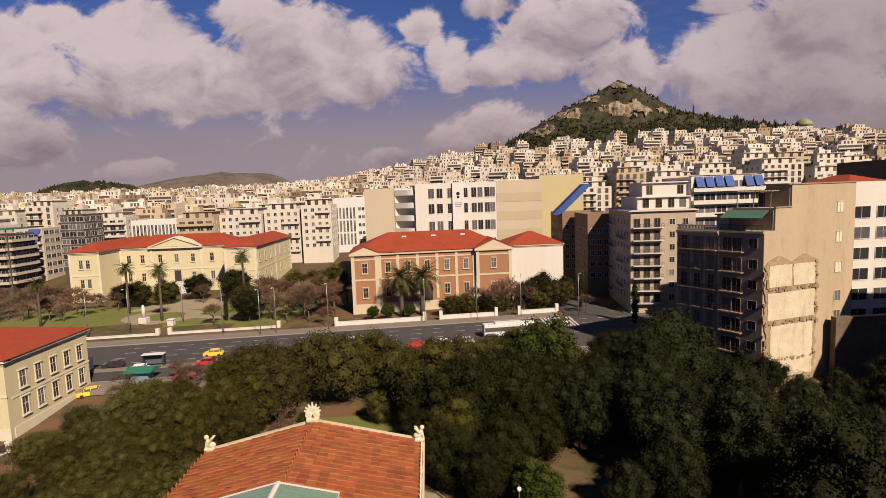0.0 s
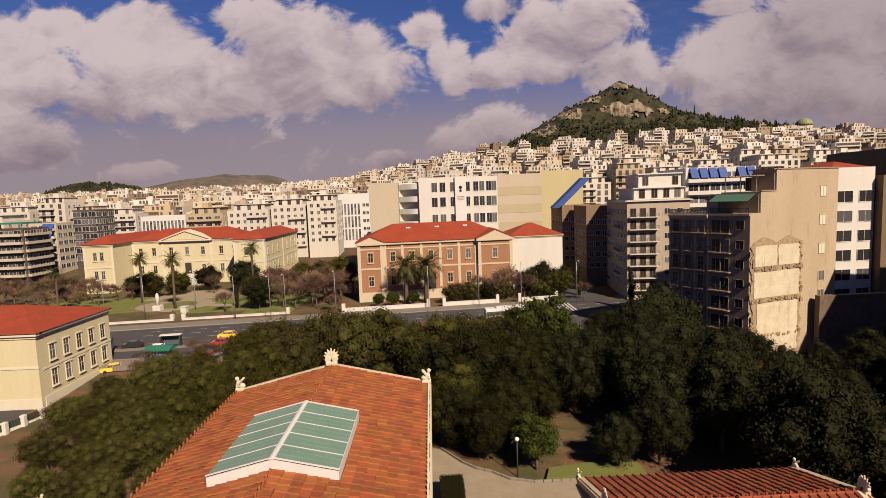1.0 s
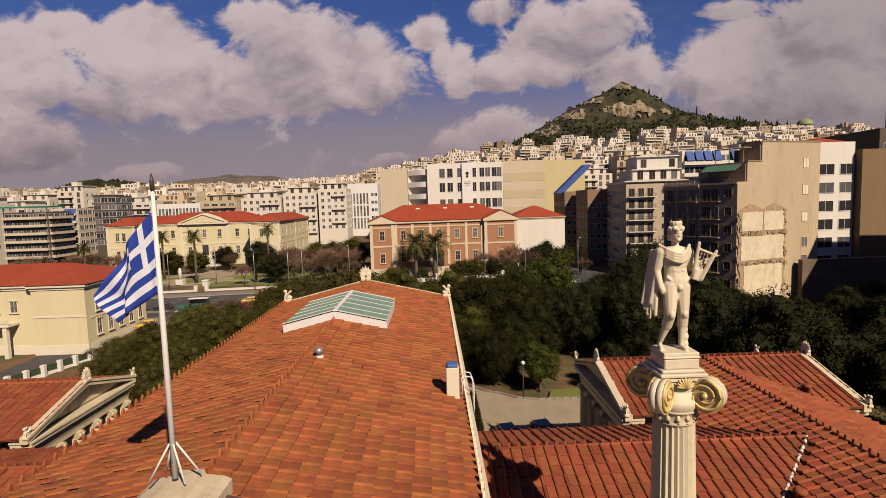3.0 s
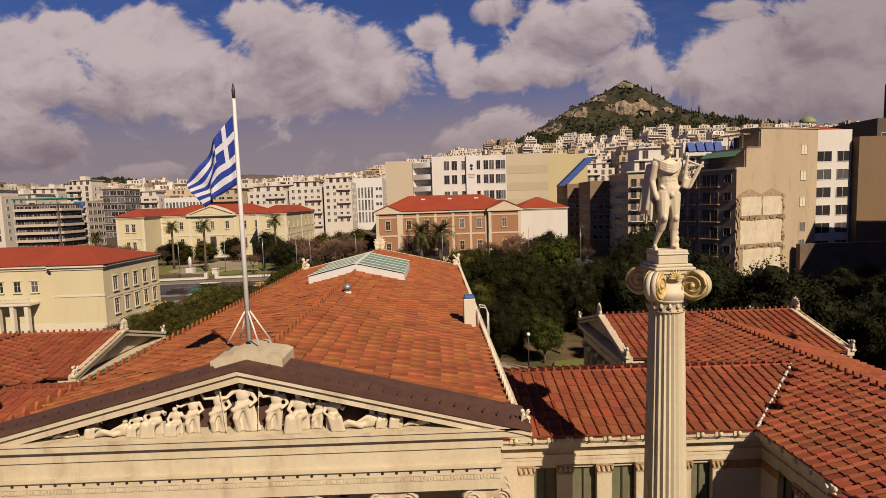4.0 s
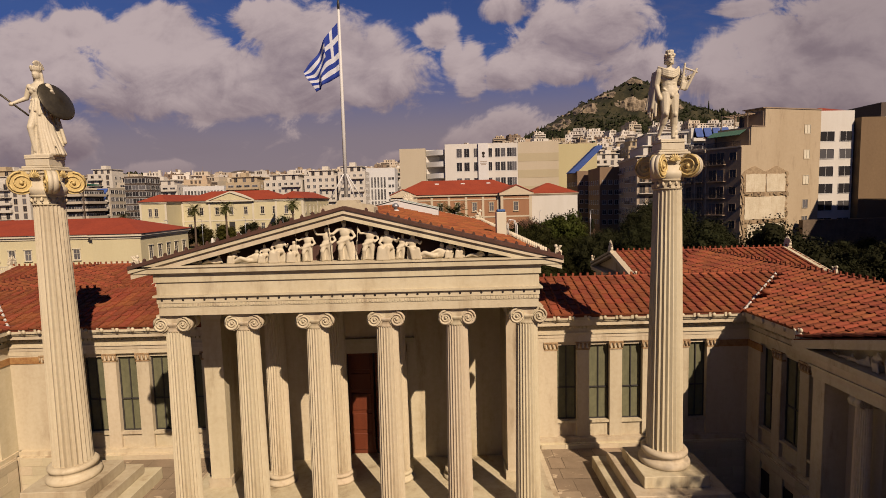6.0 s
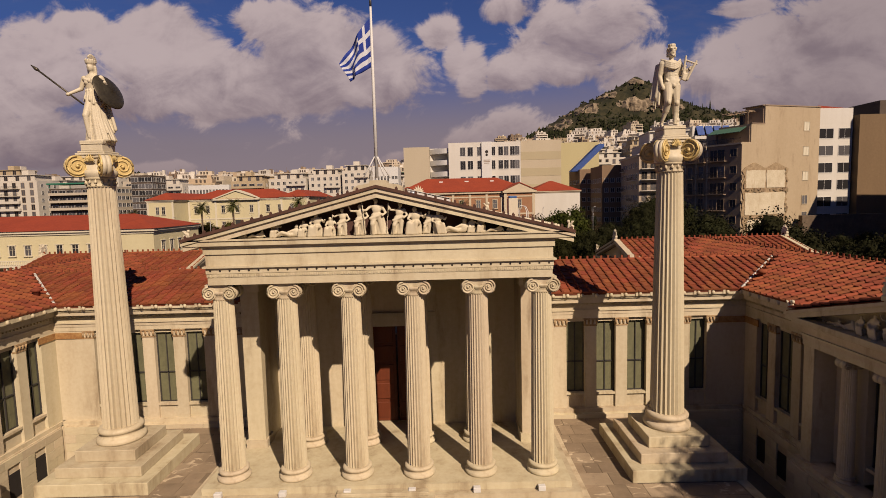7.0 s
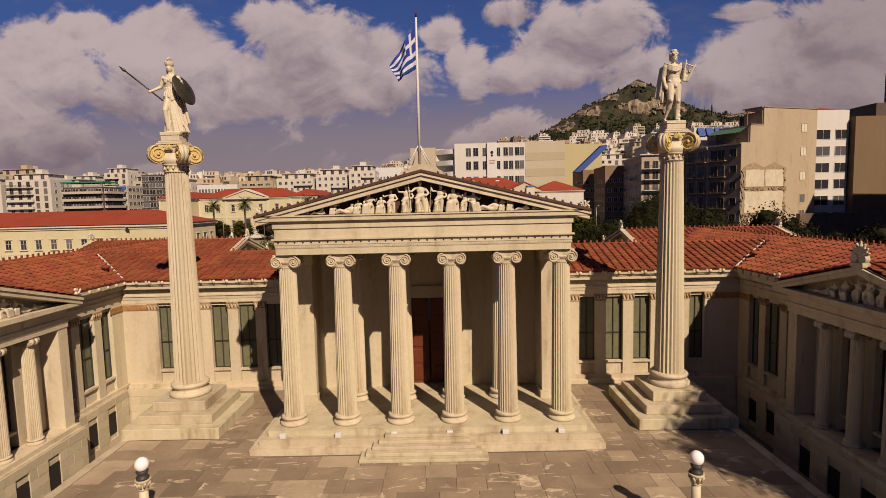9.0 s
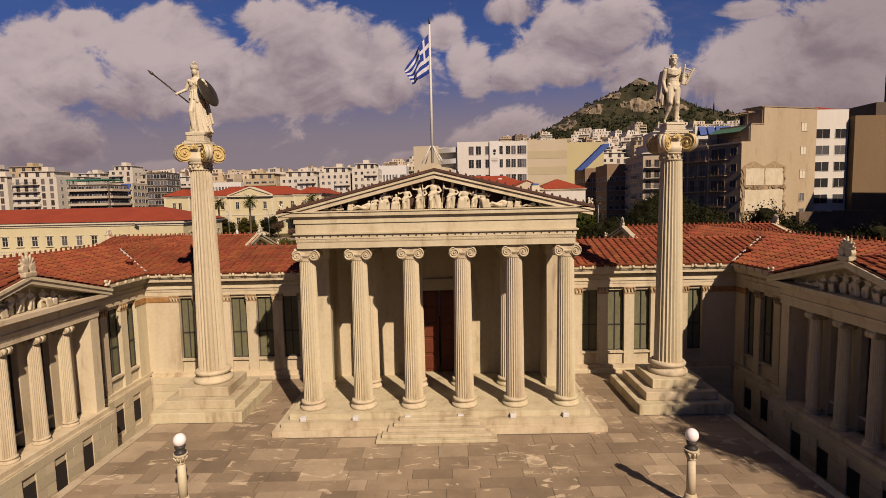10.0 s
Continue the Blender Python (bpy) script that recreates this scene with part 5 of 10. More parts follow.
PAVING_PALE = paving("paving_pale", (0.33, 0.26, 0.178), (0.24, 0.185, 0.125), (0.50, 0.41, 0.29))
PAVING_DARK = paving("paving_grey", (0.207, 0.158, 0.107), (0.152, 0.114, 0.077), (0.40, 0.32, 0.22))
SLABS = [slab_mesh(k) for k in range(3)]
r3 = random.Random(11)
rest_v, rest_f = [], []
y = 9.0
count = 0
while y > -24:
    d = r3.uniform(0.85, 1.3)
    x = -17.3
    while x < 17.2:
        w = min(r3.choice((0.9, 1.4, 1.8, 2.3)) * r3.uniform(0.85, 1.15), 17.3 - x)
        if 17.3 - x - w < 0.5:
            w = 17.3 - x
        cx, cy = x + w / 2, y - d / 2
        inside = abs(cx) < 9.2 - w / 2 and cy > -0.9
        inside = inside or (12.3 + w / 2 < abs(cx) < 17.6 - w / 2 and 1.4 < cy < 6.4)
        if not inside:
            if -9.5 < cy < 5 and count < 290:
                count += 1
                k = r3.choices((0, 1, 2), (0.60, 0.20, 0.20))[0]
                piece("paving_slab", SLABS[k], terrace, (cx, cy, r3.uniform(-0.006, 0.003)), r3.uniform(-0.004, 0.004), (w - 0.018, d - 0.018, 1))
            else:
                k = len(rest_v)
                rest_v += [(x + 0.012, y - d + 0.012, 0), (x + w - 0.012, y - d + 0.012, 0), (x + w - 0.012, y - 0.012, 0), (x + 0.012, y - 0.012, 0)]
                rest_f.append((k, k + 1, k + 2, k + 3))
        x += w
    y -= d
me = bpy.data.meshes.new("paving_field")
me.from_pydata(rest_v, [], rest_f)
me.materials.append(PAVING)
ob = new("paving_field", me)
ob.parent = terrace
tagged(ob, kind="stuff")

# low floodlights on the podium steps
flood = thing("floodlight", "small white box floodlight on the marble step", "light", (-7.9, -0.55, 0.69), "step floodlights")
part("housing", bbox(-0.17, 0.17, -0.13, 0.13, 0.0, 0.24, 0.02), WHITE, flood)
part("lens", bbox(-0.13, 0.13, 0.13, 0.145, 0.04, 0.2, 0.005), GLASS, flood)
for i in range(1, 6):
    copy_thing(flood, Matrix.Translation((-7.9 + 3.04 * i, -0.55, 0.69)))

# lamp posts
BULB = worn("opal_globe", (0.696, 0.644, 0.644), (0.644, 0.592, 0.592), 0.3, 2.0, 1.0, 0.5, 0.0)
post = thing("lamp_post", "short marble lamp column with a white glass globe", "lamp", (10.85, -8.5, 0), "court lamps")
bm = bmesh.new()
lathe(bm, [(0.34, 0), (0.34, 0.25), (0.28, 0.32), (0.24, 0.5), (0.22, 0.55)], 16)
part("base", bm, MARBLE, post)
bm = bmesh.new()
lathe(bm, [(0.19, 0.5), (0.185, 1.2), (0.165, 1.95)], 16)
part("shaft", bm, MARBLE, post)
bm = bmesh.new()
lathe(bm, [(0.18, 1.95), (0.2, 2.0), (0.17, 2.05), (0.22, 2.25), (0.30, 2.32), (0.30, 2.38)], 16)
for i in range(8):
    a = math.pi * i / 4
    tube(bm, [(0.17 * math.cos(a), 0.17 * math.sin(a), 2.05), (0.25 * math.cos(a), 0.25 * math.sin(a), 2.22), (0.31 * math.cos(a), 0.31 * math.sin(a), 2.28)], [0.05, 0.05, 0.03], 5)
part("capital", bm, MARBLE_OLD, post)
bm = bmesh.new()
lathe(bm, [(0.24, 2.38), (0.25, 2.46), (0.16, 2.5), (0.2, 2.6), (0.24, 2.68), (0.2, 2.72)], 14)
part("collar", bm, IRON, post, "black cast-iron collar")
bm = bmesh.new()
ball(bm, (0, 0, 2.94), 0.27, 0, 20, 14)
part("globe", bm, BULB, post, "white opal globe")
post.scale = (1.0, 1.0, 1.07)
copy_thing(post, Matrix.Translation((-11.15, -8.1, 0))).scale = (1.0, 1.0, 1.07)


# ---- the two great columns ----
def monument(s):
    m = thing("monument_column", "tall fluted marble column with gilded Ionic capital on a stepped base", "column", (s * 15.0, 3.9, 0), "great columns")
    for a, z0, z1 in ((2.86, -0.02, 0.64), (2.22, 0.641, 1.18), (1.58, 1.181, 1.77)):
        part("base_step", bbox(-a, a, -a, a, z0, z1, 0.025), MARBLE_OLD, m)
    b = part("base", column_base(1.18), MARBLE, m)
    b.location = (0, 0, 1.77)
    bm = bmesh.new()
    flutes(bm, 0.875, 0.65, 1.77 + 0.82, 15.5, 24)
    part("shaft", bm, MARBLE, m)
    bm = bmesh.new()
    lathe(bm, [(0.66, 15.48), (0.70, 15.52), (0.66, 15.56), (0.66, 15.86), (0.74, 15.9), (0.74, 15.96)], 28)
    for i in range(14):
        a = 2 * math.pi * i / 14
        tube(bm, [(0.65 * math.cos(a), 0.65 * math.sin(a), 15.56), (0.69 * math.cos(a), 0.69 * math.sin(a), 15.72), (0.67 * math.cos(a), 0.67 * math.sin(a), 15.86)], [0.05, 0.085, 0.03], 5)
    part("necking", bm, MARBLE_OLD, m, "carved band of palmettes")
    cap = part("capital", angle_capital(1.02, 0.55, 1.06), [STATUE, GOLD], m, "marble capital with gilded spirals")
    cap.location = (0, 0, 16.04)
    bm = bmesh.new()
    for u, nn in (((1, 0, 0), (0, -1, 0)), ((0, 1, 0), (-1, 0, 0)), ((0, 1, 0), (1, 0, 0))):
        u, nn = Vector(u), Vector(nn)
        c = nn * 0.80 + Vector((0, 0, 16.80))
        for i in range(9):
            a = radians(-80 + 20 * i)
            d = u * math.sin(a) + Vector((0, 0, 1)) * math.cos(a)
            tube(bm, [c, c + d * 0.19, c + d * (0.36 - 0.02 * abs(i - 4))], [0.025, 0.042, 0.015], 5)
    part("gilded_palmette", bm, GOLD, m)
    for a, z0, z1 in ((0.76, 17.101, 17.22), (0.68, 17.221, 17.33), (0.56, 17.331, 17.66), (0.59, 17.661, 17.74)):
        part("pedestal", bbox(-a, a, -a, a, z0, z1, 0.03), STATUE, m)
    return m


for s in (-1, 1):
    monument(s)


# ---- sculpture ----
def limb(bm, a, ra, b, rb, n=10):
    """A rounded limb from a to b."""
    a, b = Vector(a), Vector(b)
    ball(bm, a, ra, 0, n, 6)
    ball(bm, b, rb, 0, n, 6)
    tube(bm, [a, a.lerp(b, 0.5), b], [ra, (ra + rb) / 2, rb], n)


def loft(bm, rings, n=16):
    """A closed body through elliptic rings (x, y, z, rx, ry)."""
    R = [[bm.verts.new((x + rx * math.cos(2 * math.pi * i / n), y + ry * math.sin(2 * math.pi * i / n), z)) for i in range(n)] for x, y, z, rx, ry in rings]
    for a, b in zip(R, R[1:]):
        for i in range(n):
            bm.faces.new((a[i], a[(i + 1) % n], b[(i + 1) % n], b[i]))
    bm.faces.new(R[0][::-1])
    bm.faces.new(R[-1])


def statue(name, label, bm, loc, voxel, rz=0.0, mat=None, group=""):
    """Melts overlapping masses into one carved figure."""
    me = bpy.data.meshes.new(name)
    bm.to_mesh(me)
    bm.free()
    me.materials.append(mat or STATUE)
    ob = new(name, me)
    ob.location, ob.rotation_euler = loc, (0, 0, rz)
    r = ob.modifiers.new("melt", "REMESH")
    r.mode, r.voxel_size, r.use_smooth_shade = "VOXEL", voxel, True
    s = ob.modifiers.new("soften", "SMOOTH")
    s.factor, s.iterations = 0.45, 2
    return tagged(ob, label, "statue", group)


# lyre player with a cloak
bm = bmesh.new()
box(bm, -0.54, 0.56, -0.50, 0.52, -0.02, 0.10)
limb(bm, (-0.15, 0.0, 2.08), 0.27, (-0.24, -0.24, 1.24), 0.165)     # bent leg
limb(bm, (-0.24, -0.24, 1.22), 0.165, (-0.27, -0.06, 0.86), 0.165)
limb(bm, (-0.27, -0.08, 0.86), 0.13, (-0.40, 0.14, 0.28), 0.075)
limb(bm, (-0.40, 0.14, 0.18), 0.085, (-0.46, -0.12, 0.14), 0.07)
limb(bm, (0.21, 0.02, 2.06), 0.28, (0.25, -0.06, 1.20), 0.17)       # standing leg
limb(bm, (0.25, -0.06, 1.18), 0.17, (0.26, 0.02, 0.84), 0.17)
limb(bm, (0.25, 0.0, 0.84), 0.135, (0.22, 0.0, 0.26), 0.08)
limb(bm, (0.22, -0.02, 0.18), 0.09, (0.24, -0.30, 0.13), 0.07)
loft(bm, [(0.05, 0.0, 1.98, 0.33, 0.24), (0.06, 0.0, 2.14, 0.41, 0.28), (0.05, 0.0, 2.28, 0.40, 0.27), (0.03, 0.0, 2.46, 0.355, 0.235), (0.0, -0.01, 2.64, 0.35, 0.23), (-0.01, -0.02, 2.84, 0.41, 0.26), (-0.02, -0.01, 3.02, 0.46, 0.27), (-0.02, 0.0, 3.16, 0.43, 0.22), (0.0, 0.0, 3.27, 0.22, 0.15)])
ball(bm, (-0.19, -0.16, 2.97), (0.20, 0.12, 0.13))
ball(bm, (0.17, -0.16, 2.97), (0.20, 0.12, 0.13))
limb(bm, (-0.44, 0.0, 3.10), 0.19, (-0.56, 0.05, 2.56), 0.135)     # lowered arm
limb(bm, (-0.56, 0.05, 2.56), 0.13, (-0.50, -0.14, 2.04), 0.09)
ball(bm, (-0.47, -0.16, 1.96), (0.08, 0.08, 0.13))
limb(bm, (0.40, 0.0, 3.08), 0.18, (0.50, 0.05, 2.60), 0.135)        # arm with the lyre
limb(bm, (0.50, 0.05, 2.60), 0.13, (0.92, -0.30, 2.86), 0.08)
limb(bm, (0.0, 0.0, 3.24), 0.115, (0.0, -0.02, 3.46), 0.11)
ball(bm, (0.01, -0.05, 3.62), (0.18, 0.21, 0.25))
ball(bm, (0.01, -0.25, 3.62), (0.035, 0.04, 0.06), 0, 6, 4)
for i in range(14):                                                    # curls and wreath
    a = 2 * math.pi * i / 14
    ball(bm, (0.01 + 0.20 * math.cos(a), -0.03 + 0.22 * math.sin(a), 3.78 + 0.05 * (i % 2)), 0.062, 0, 6, 4)
for sx in (-1, 1):
    for k in range(3):
        ball(bm, (0.01 + sx * 0.175, 0.04, 3.70 - 0.10 * k), 0.075, 0, 6, 4)
ball(bm, (0.01, 0.0, 3.84), (0.18, 0.2, 0.14))
for i in range(6):
    a = math.pi * (1.05 + 0.18 * i)
    ball(bm, (0.01 + 0.15 * math.cos(a), 0.16 * math.sin(a), 3.97), (0.06, 0.06, 0.09), 0, 6, 4)
for q in range(4):                                                     # rolled cloak over the chest
    z = 3.24 - 0.085 * q
    pts = [(-0.50 + 0.03 * q, -0.02, z + 0.08), (-0.36, -0.20, z - 0.02), (-0.16, -0.31, z - 0.13), (0.06, -0.33, z - 0.17), (0.26, -0.25, z - 0.08), (0.42, -0.06, z + 0.06)]
    for p0, p1 in zip(pts, pts[1:]):
        limb(bm, p0, 0.05, p1, 0.05, 7)
for sx in (-1, 1):                                                     # belly, hips and knees
    for k in range(3):
        ball(bm, (0.03 + sx * 0.10, -0.175, 2.42 + 0.14 * k), (0.11, 0.07, 0.085), 0, 8, 6)
    limb(bm, (0.06 + sx * 0.36, -0.16, 2.34), 0.05, (0.05, -0.25, 2.06), 0.04, 7)
ball(bm, (0.05, -0.26, 2.03), (0.09, 0.08, 0.10), 0, 8, 6)
ball(bm, (-0.24, -0.38, 1.22), (0.10, 0.08, 0.12), 0, 8, 6)
ball(bm, (0.25, -0.20, 1.20), (0.10, 0.08, 0.12), 0, 8, 6)
ball(bm, (0.01, -0.22, 3.70), (0.13, 0.06, 0.03), 0, 8, 5)
ball(bm, (0.01, -0.22, 3.47), (0.07, 0.06, 0.05), 0, 8, 5)
for i in range(8):                                                     # cloak down the back
    x = -0.70 + 0.12 * i
    limb(bm, (x * 0.62, 0.20, 3.14), 0.10, (x * 0.80 - 0.08, 0.34 + 0.06 * (i % 2), 2.1), 0.09)
    limb(bm, (x * 0.80 - 0.08, 0.34 + 0.06 * (i % 2), 2.1), 0.09, (x * 0.92 - 0.02 + 0.05 * (i % 3), 0.30 + 0.05 * (i % 2), 1.05 + 0.12 * (i % 3)), 0.07)
for i in range(6):
    limb(bm, (-0.50 - 0.02 * i, 0.04 + 0.05 * i, 3.10), 0.075, (-0.62 - 0.055 * i, -0.02 + 0.07 * i, 1.18 + 0.16 * (i % 3)), 0.06)
limb(bm, (-0.56, 0.02, 2.55), 0.10, (-0.72, 0.10, 1.55), 0.09)
for z in range(7):                                                     # tree stump
    ball(bm, (0.40 - 0.012 * z, 0.20, 0.20 + 0.23 * z), (0.15 + 0.02 * (z % 2), 0.16, 0.18), 0, 8, 6)
limb(bm, (0.46, -0.24, 2.36), 0.06, (0.60, -0.32, 3.38), 0.05)     # lyre
limb(bm, (0.66, -0.34, 2.28), 0.06, (1.08, -0.42, 3.12), 0.05)
limb(bm, (0.56, -0.31, 3.22), 0.04, (1.10, -0.42, 2.98), 0.04)
box(bm, -0.13, 0.13, -0.05, 0.05, -0.12, 0.22, 0, Matrix.Translation((0.56, -0.29, 2.36)) @ Matrix.Rotation(0.35, 4, "Y"))
for i in range(4):
    t = 0.2 + 0.2 * i
    limb(bm, Vector((0.50, -0.27, 2.46)).lerp(Vector((0.70, -0.34, 2.40)), t), 0.02, Vector((0.59, -0.32, 3.2)).lerp(Vector((1.06, -0.41, 3.0)), t), 0.02, 5)
bmesh.ops.scale(bm, vec=(1.03, 1.03, 1.06), verts=bm.verts[:])
statue("statue", "pale marble statue of a standing lyre player with a cloak", bm, (15.0, 3.9, 17.74), 0.024)

# helmeted figure with spear and shield, her robe sweeping aside
bm = bmesh.new()
r7 = random.Random(17)
box(bm, -0.56, 0.56, -0.52, 0.54, -0.02, 0.12)
loft(bm, [(0.16, 0.03, 0.12, 0.56, 0.40), (0.13, 0.02, 0.7, 0.48, 0.36), (0.06, 0.0, 1.4, 0.38, 0.30), (0.02, 0.0, 1.95, 0.36, 0.28), (0.0, 0.0, 2.25, 0.35, 0.26), (-0.02, 0.0, 2.5, 0.29, 0.21), (-0.01, -0.02, 2.8, 0.36, 0.24), (0.0, 0.0, 3.02, 0.40, 0.23), (0.0, 0.0, 3.18, 0.32, 0.18), (0.0, 0.0, 3.27, 0.15, 0.13)])
for i in range(26):                                                    # skirt folds
    a = 2 * math.pi * i / 26 + r7.uniform(-0.06, 0.06)
    w = r7.uniform(0.035, 0.075)
    top = (0.33 * math.cos(a), 0.25 * math.sin(a), 2.1 + r7.uniform(-0.1, 0.1))
    mid = (0.06 + 0.40 * math.cos(a), 0.33 * math.sin(a), 1.2)
    hem = (0.20 + (0.60 + r7.uniform(-0.06, 0.10)) * math.cos(a), 0.03 + 0.44 * math.sin(a), 0.16)
    limb(bm, top, w * 0.8, mid, w, 6)
    limb(bm, mid, w, hem, w * 1.35, 6)
limb(bm, (-0.12, -0.14, 2.0), 0.19, (-0.20, -0.42, 1.28), 0.15)        # advanced knee
limb(bm, (-0.20, -0.42, 1.28), 0.14, (-0.14, -0.34, 0.3), 0.09)
for i in range(16):                                                    # overfold at the hips
    a = 2 * math.pi * i / 16
    z = 2.02 - 0.12 * (i % 2) - 0.12 * math.cos(a)
    limb(bm, (0.31 * math.cos(a), 0.24 * math.sin(a), 2.45), 0.05, (0.41 * math.cos(a), 0.33 * math.sin(a), z), 0.065, 6)
for i in range(12):                                                    # girdle
    a = 2 * math.pi * i / 12
    ball(bm, (-0.02 + 0.31 * math.cos(a), 0.23 * math.sin(a), 2.5), 0.06, 0, 6, 4)
for q in (-1, 1):
    ball(bm, (q * 0.16, -0.19, 2.86), (0.14, 0.12, 0.13), 0, 8, 6)
for i in range(11):                                                    # scaled collar with a snaky edge
    a = radians(180 + 18 * i)
    ball(bm, (0.40 * math.cos(a), 0.27 * math.sin(a), 2.92 + 0.14 * abs(math.cos(a))), (0.075, 0.06, 0.085), 0, 6, 4)
limb(bm, (-0.38, 0.0, 3.08), 0.14, (-0.56, -0.02, 2.60), 0.105)         # arm with the spear
limb(bm, (-0.56, -0.02, 2.60), 0.10, (-0.93, -0.32, 2.34), 0.07)
ball(bm, (-0.99, -0.36, 2.30), (0.11, 0.09, 0.09))
limb(bm, (0.40, 0.02, 3.08), 0.14, (0.58, 0.14, 2.62), 0.11)            # arm behind the shield
limb(bm, (0.58, 0.14, 2.62), 0.10, (0.66, -0.14, 2.85), 0.075)
limb(bm, (0.0, 0.0, 3.2), 0.115, (0.0, -0.03, 3.42), 0.11)
ball(bm, (0.0, -0.06, 3.58), (0.165, 0.19, 0.23))
ball(bm, (0.0, -0.25, 3.57), (0.03, 0.035, 0.05), 0, 6, 4)
for sx in (-1, 1):                                                     # hair falling to the shoulders
    limb(bm, (sx * 0.15, 0.03, 3.6), 0.075, (sx * 0.17, 0.05, 3.28), 0.06, 7)
limb(bm, (0, 0.12, 3.6), 0.15, (0, 0.18, 3.1), 0.12, 8)
ball(bm, (0.0, -0.01, 3.74), (0.205, 0.24, 0.14))
for i in range(9):                                                     # pierced diadem of the helmet
    a = radians(190 + 20 * i)
    limb(bm, (0.19 * math.cos(a), -0.02 + 0.22 * math.sin(a), 3.76), 0.04, (0.23 * math.cos(a), -0.02 + 0.26 * math.sin(a), 3.90 + 0.03 * (i % 2)), 0.03, 6)
for i in range(9):                                                     # crest
    a = radians(35 + 17 * i)
    limb(bm, (0, -0.16 * math.cos(a) + 0.03, 3.82 + 0.16 * math.sin(a)), 0.035, (0, -0.34 * math.cos(a) + 0.08, 3.86 + 0.32 * math.sin(a)), 0.045, 6)
for i in range(9):                                                     # mantle down the back
    limb(bm, (-0.30 + 0.075 * i, 0.18, 3.12), 0.07, (-0.28 + 0.125 * i, 0.36 + 0.05 * (i % 2), 0.5 + 0.1 * (i % 3)), 0.08, 7)
bmesh.ops.scale(bm, vec=(1.08, 1.05, 1.09), verts=bm.verts[:])
athena = statue("statue", "pale marble statue of a helmeted robed figure", bm, (-15.0, 3.9, 17.74), 0.024)
BRONZE = worn("dark_bronze", (0.0522, 0.0435, 0.0305), (0.087, 0.074, 0.0478), 0.45, 8.0, 2.0, 0.7, 0.2, metal=0.6)
spear = thing("spear", "dark bronze spear leaning from the statue's fist", "spear", (-16.02, 3.52, 20.28))
bm = bmesh.new()
d = Vector((-0.72, -0.1, 0.62)).normalized()
tube(bm, [-d * 0.85, d * 1.75], 0.045, 8)
part("shaft", bm, BRONZE, spear)
bm = bmesh.new()
tube(bm, [d * 1.72, d * 1.86, d * 2.2], [0.045, 0.10, 0.012], 6)
part("blade", bm, BRONZE, spear)
shield = thing("shield", "round dark bronze shield on the statue's arm", "shield", (-14.28, 4.05, 20.42))
bm = bmesh.new()
lathe(bm, [(0.0, 0.20), (0.42, 0.17), (0.74, 0.06), (0.90, 0.0), (0.94, -0.04), (0.90, -0.07), (0.46, 0.03), (0.0, 0.08)], 28)
bmesh.ops.rotate(bm, verts=bm.verts[:], cent=(0, 0, 0), matrix=Vector((0, 0, 1)).rotation_difference(Vector((0.93, -0.17, 0.36))).to_matrix())
part("dish", bm, BRONZE, shield)


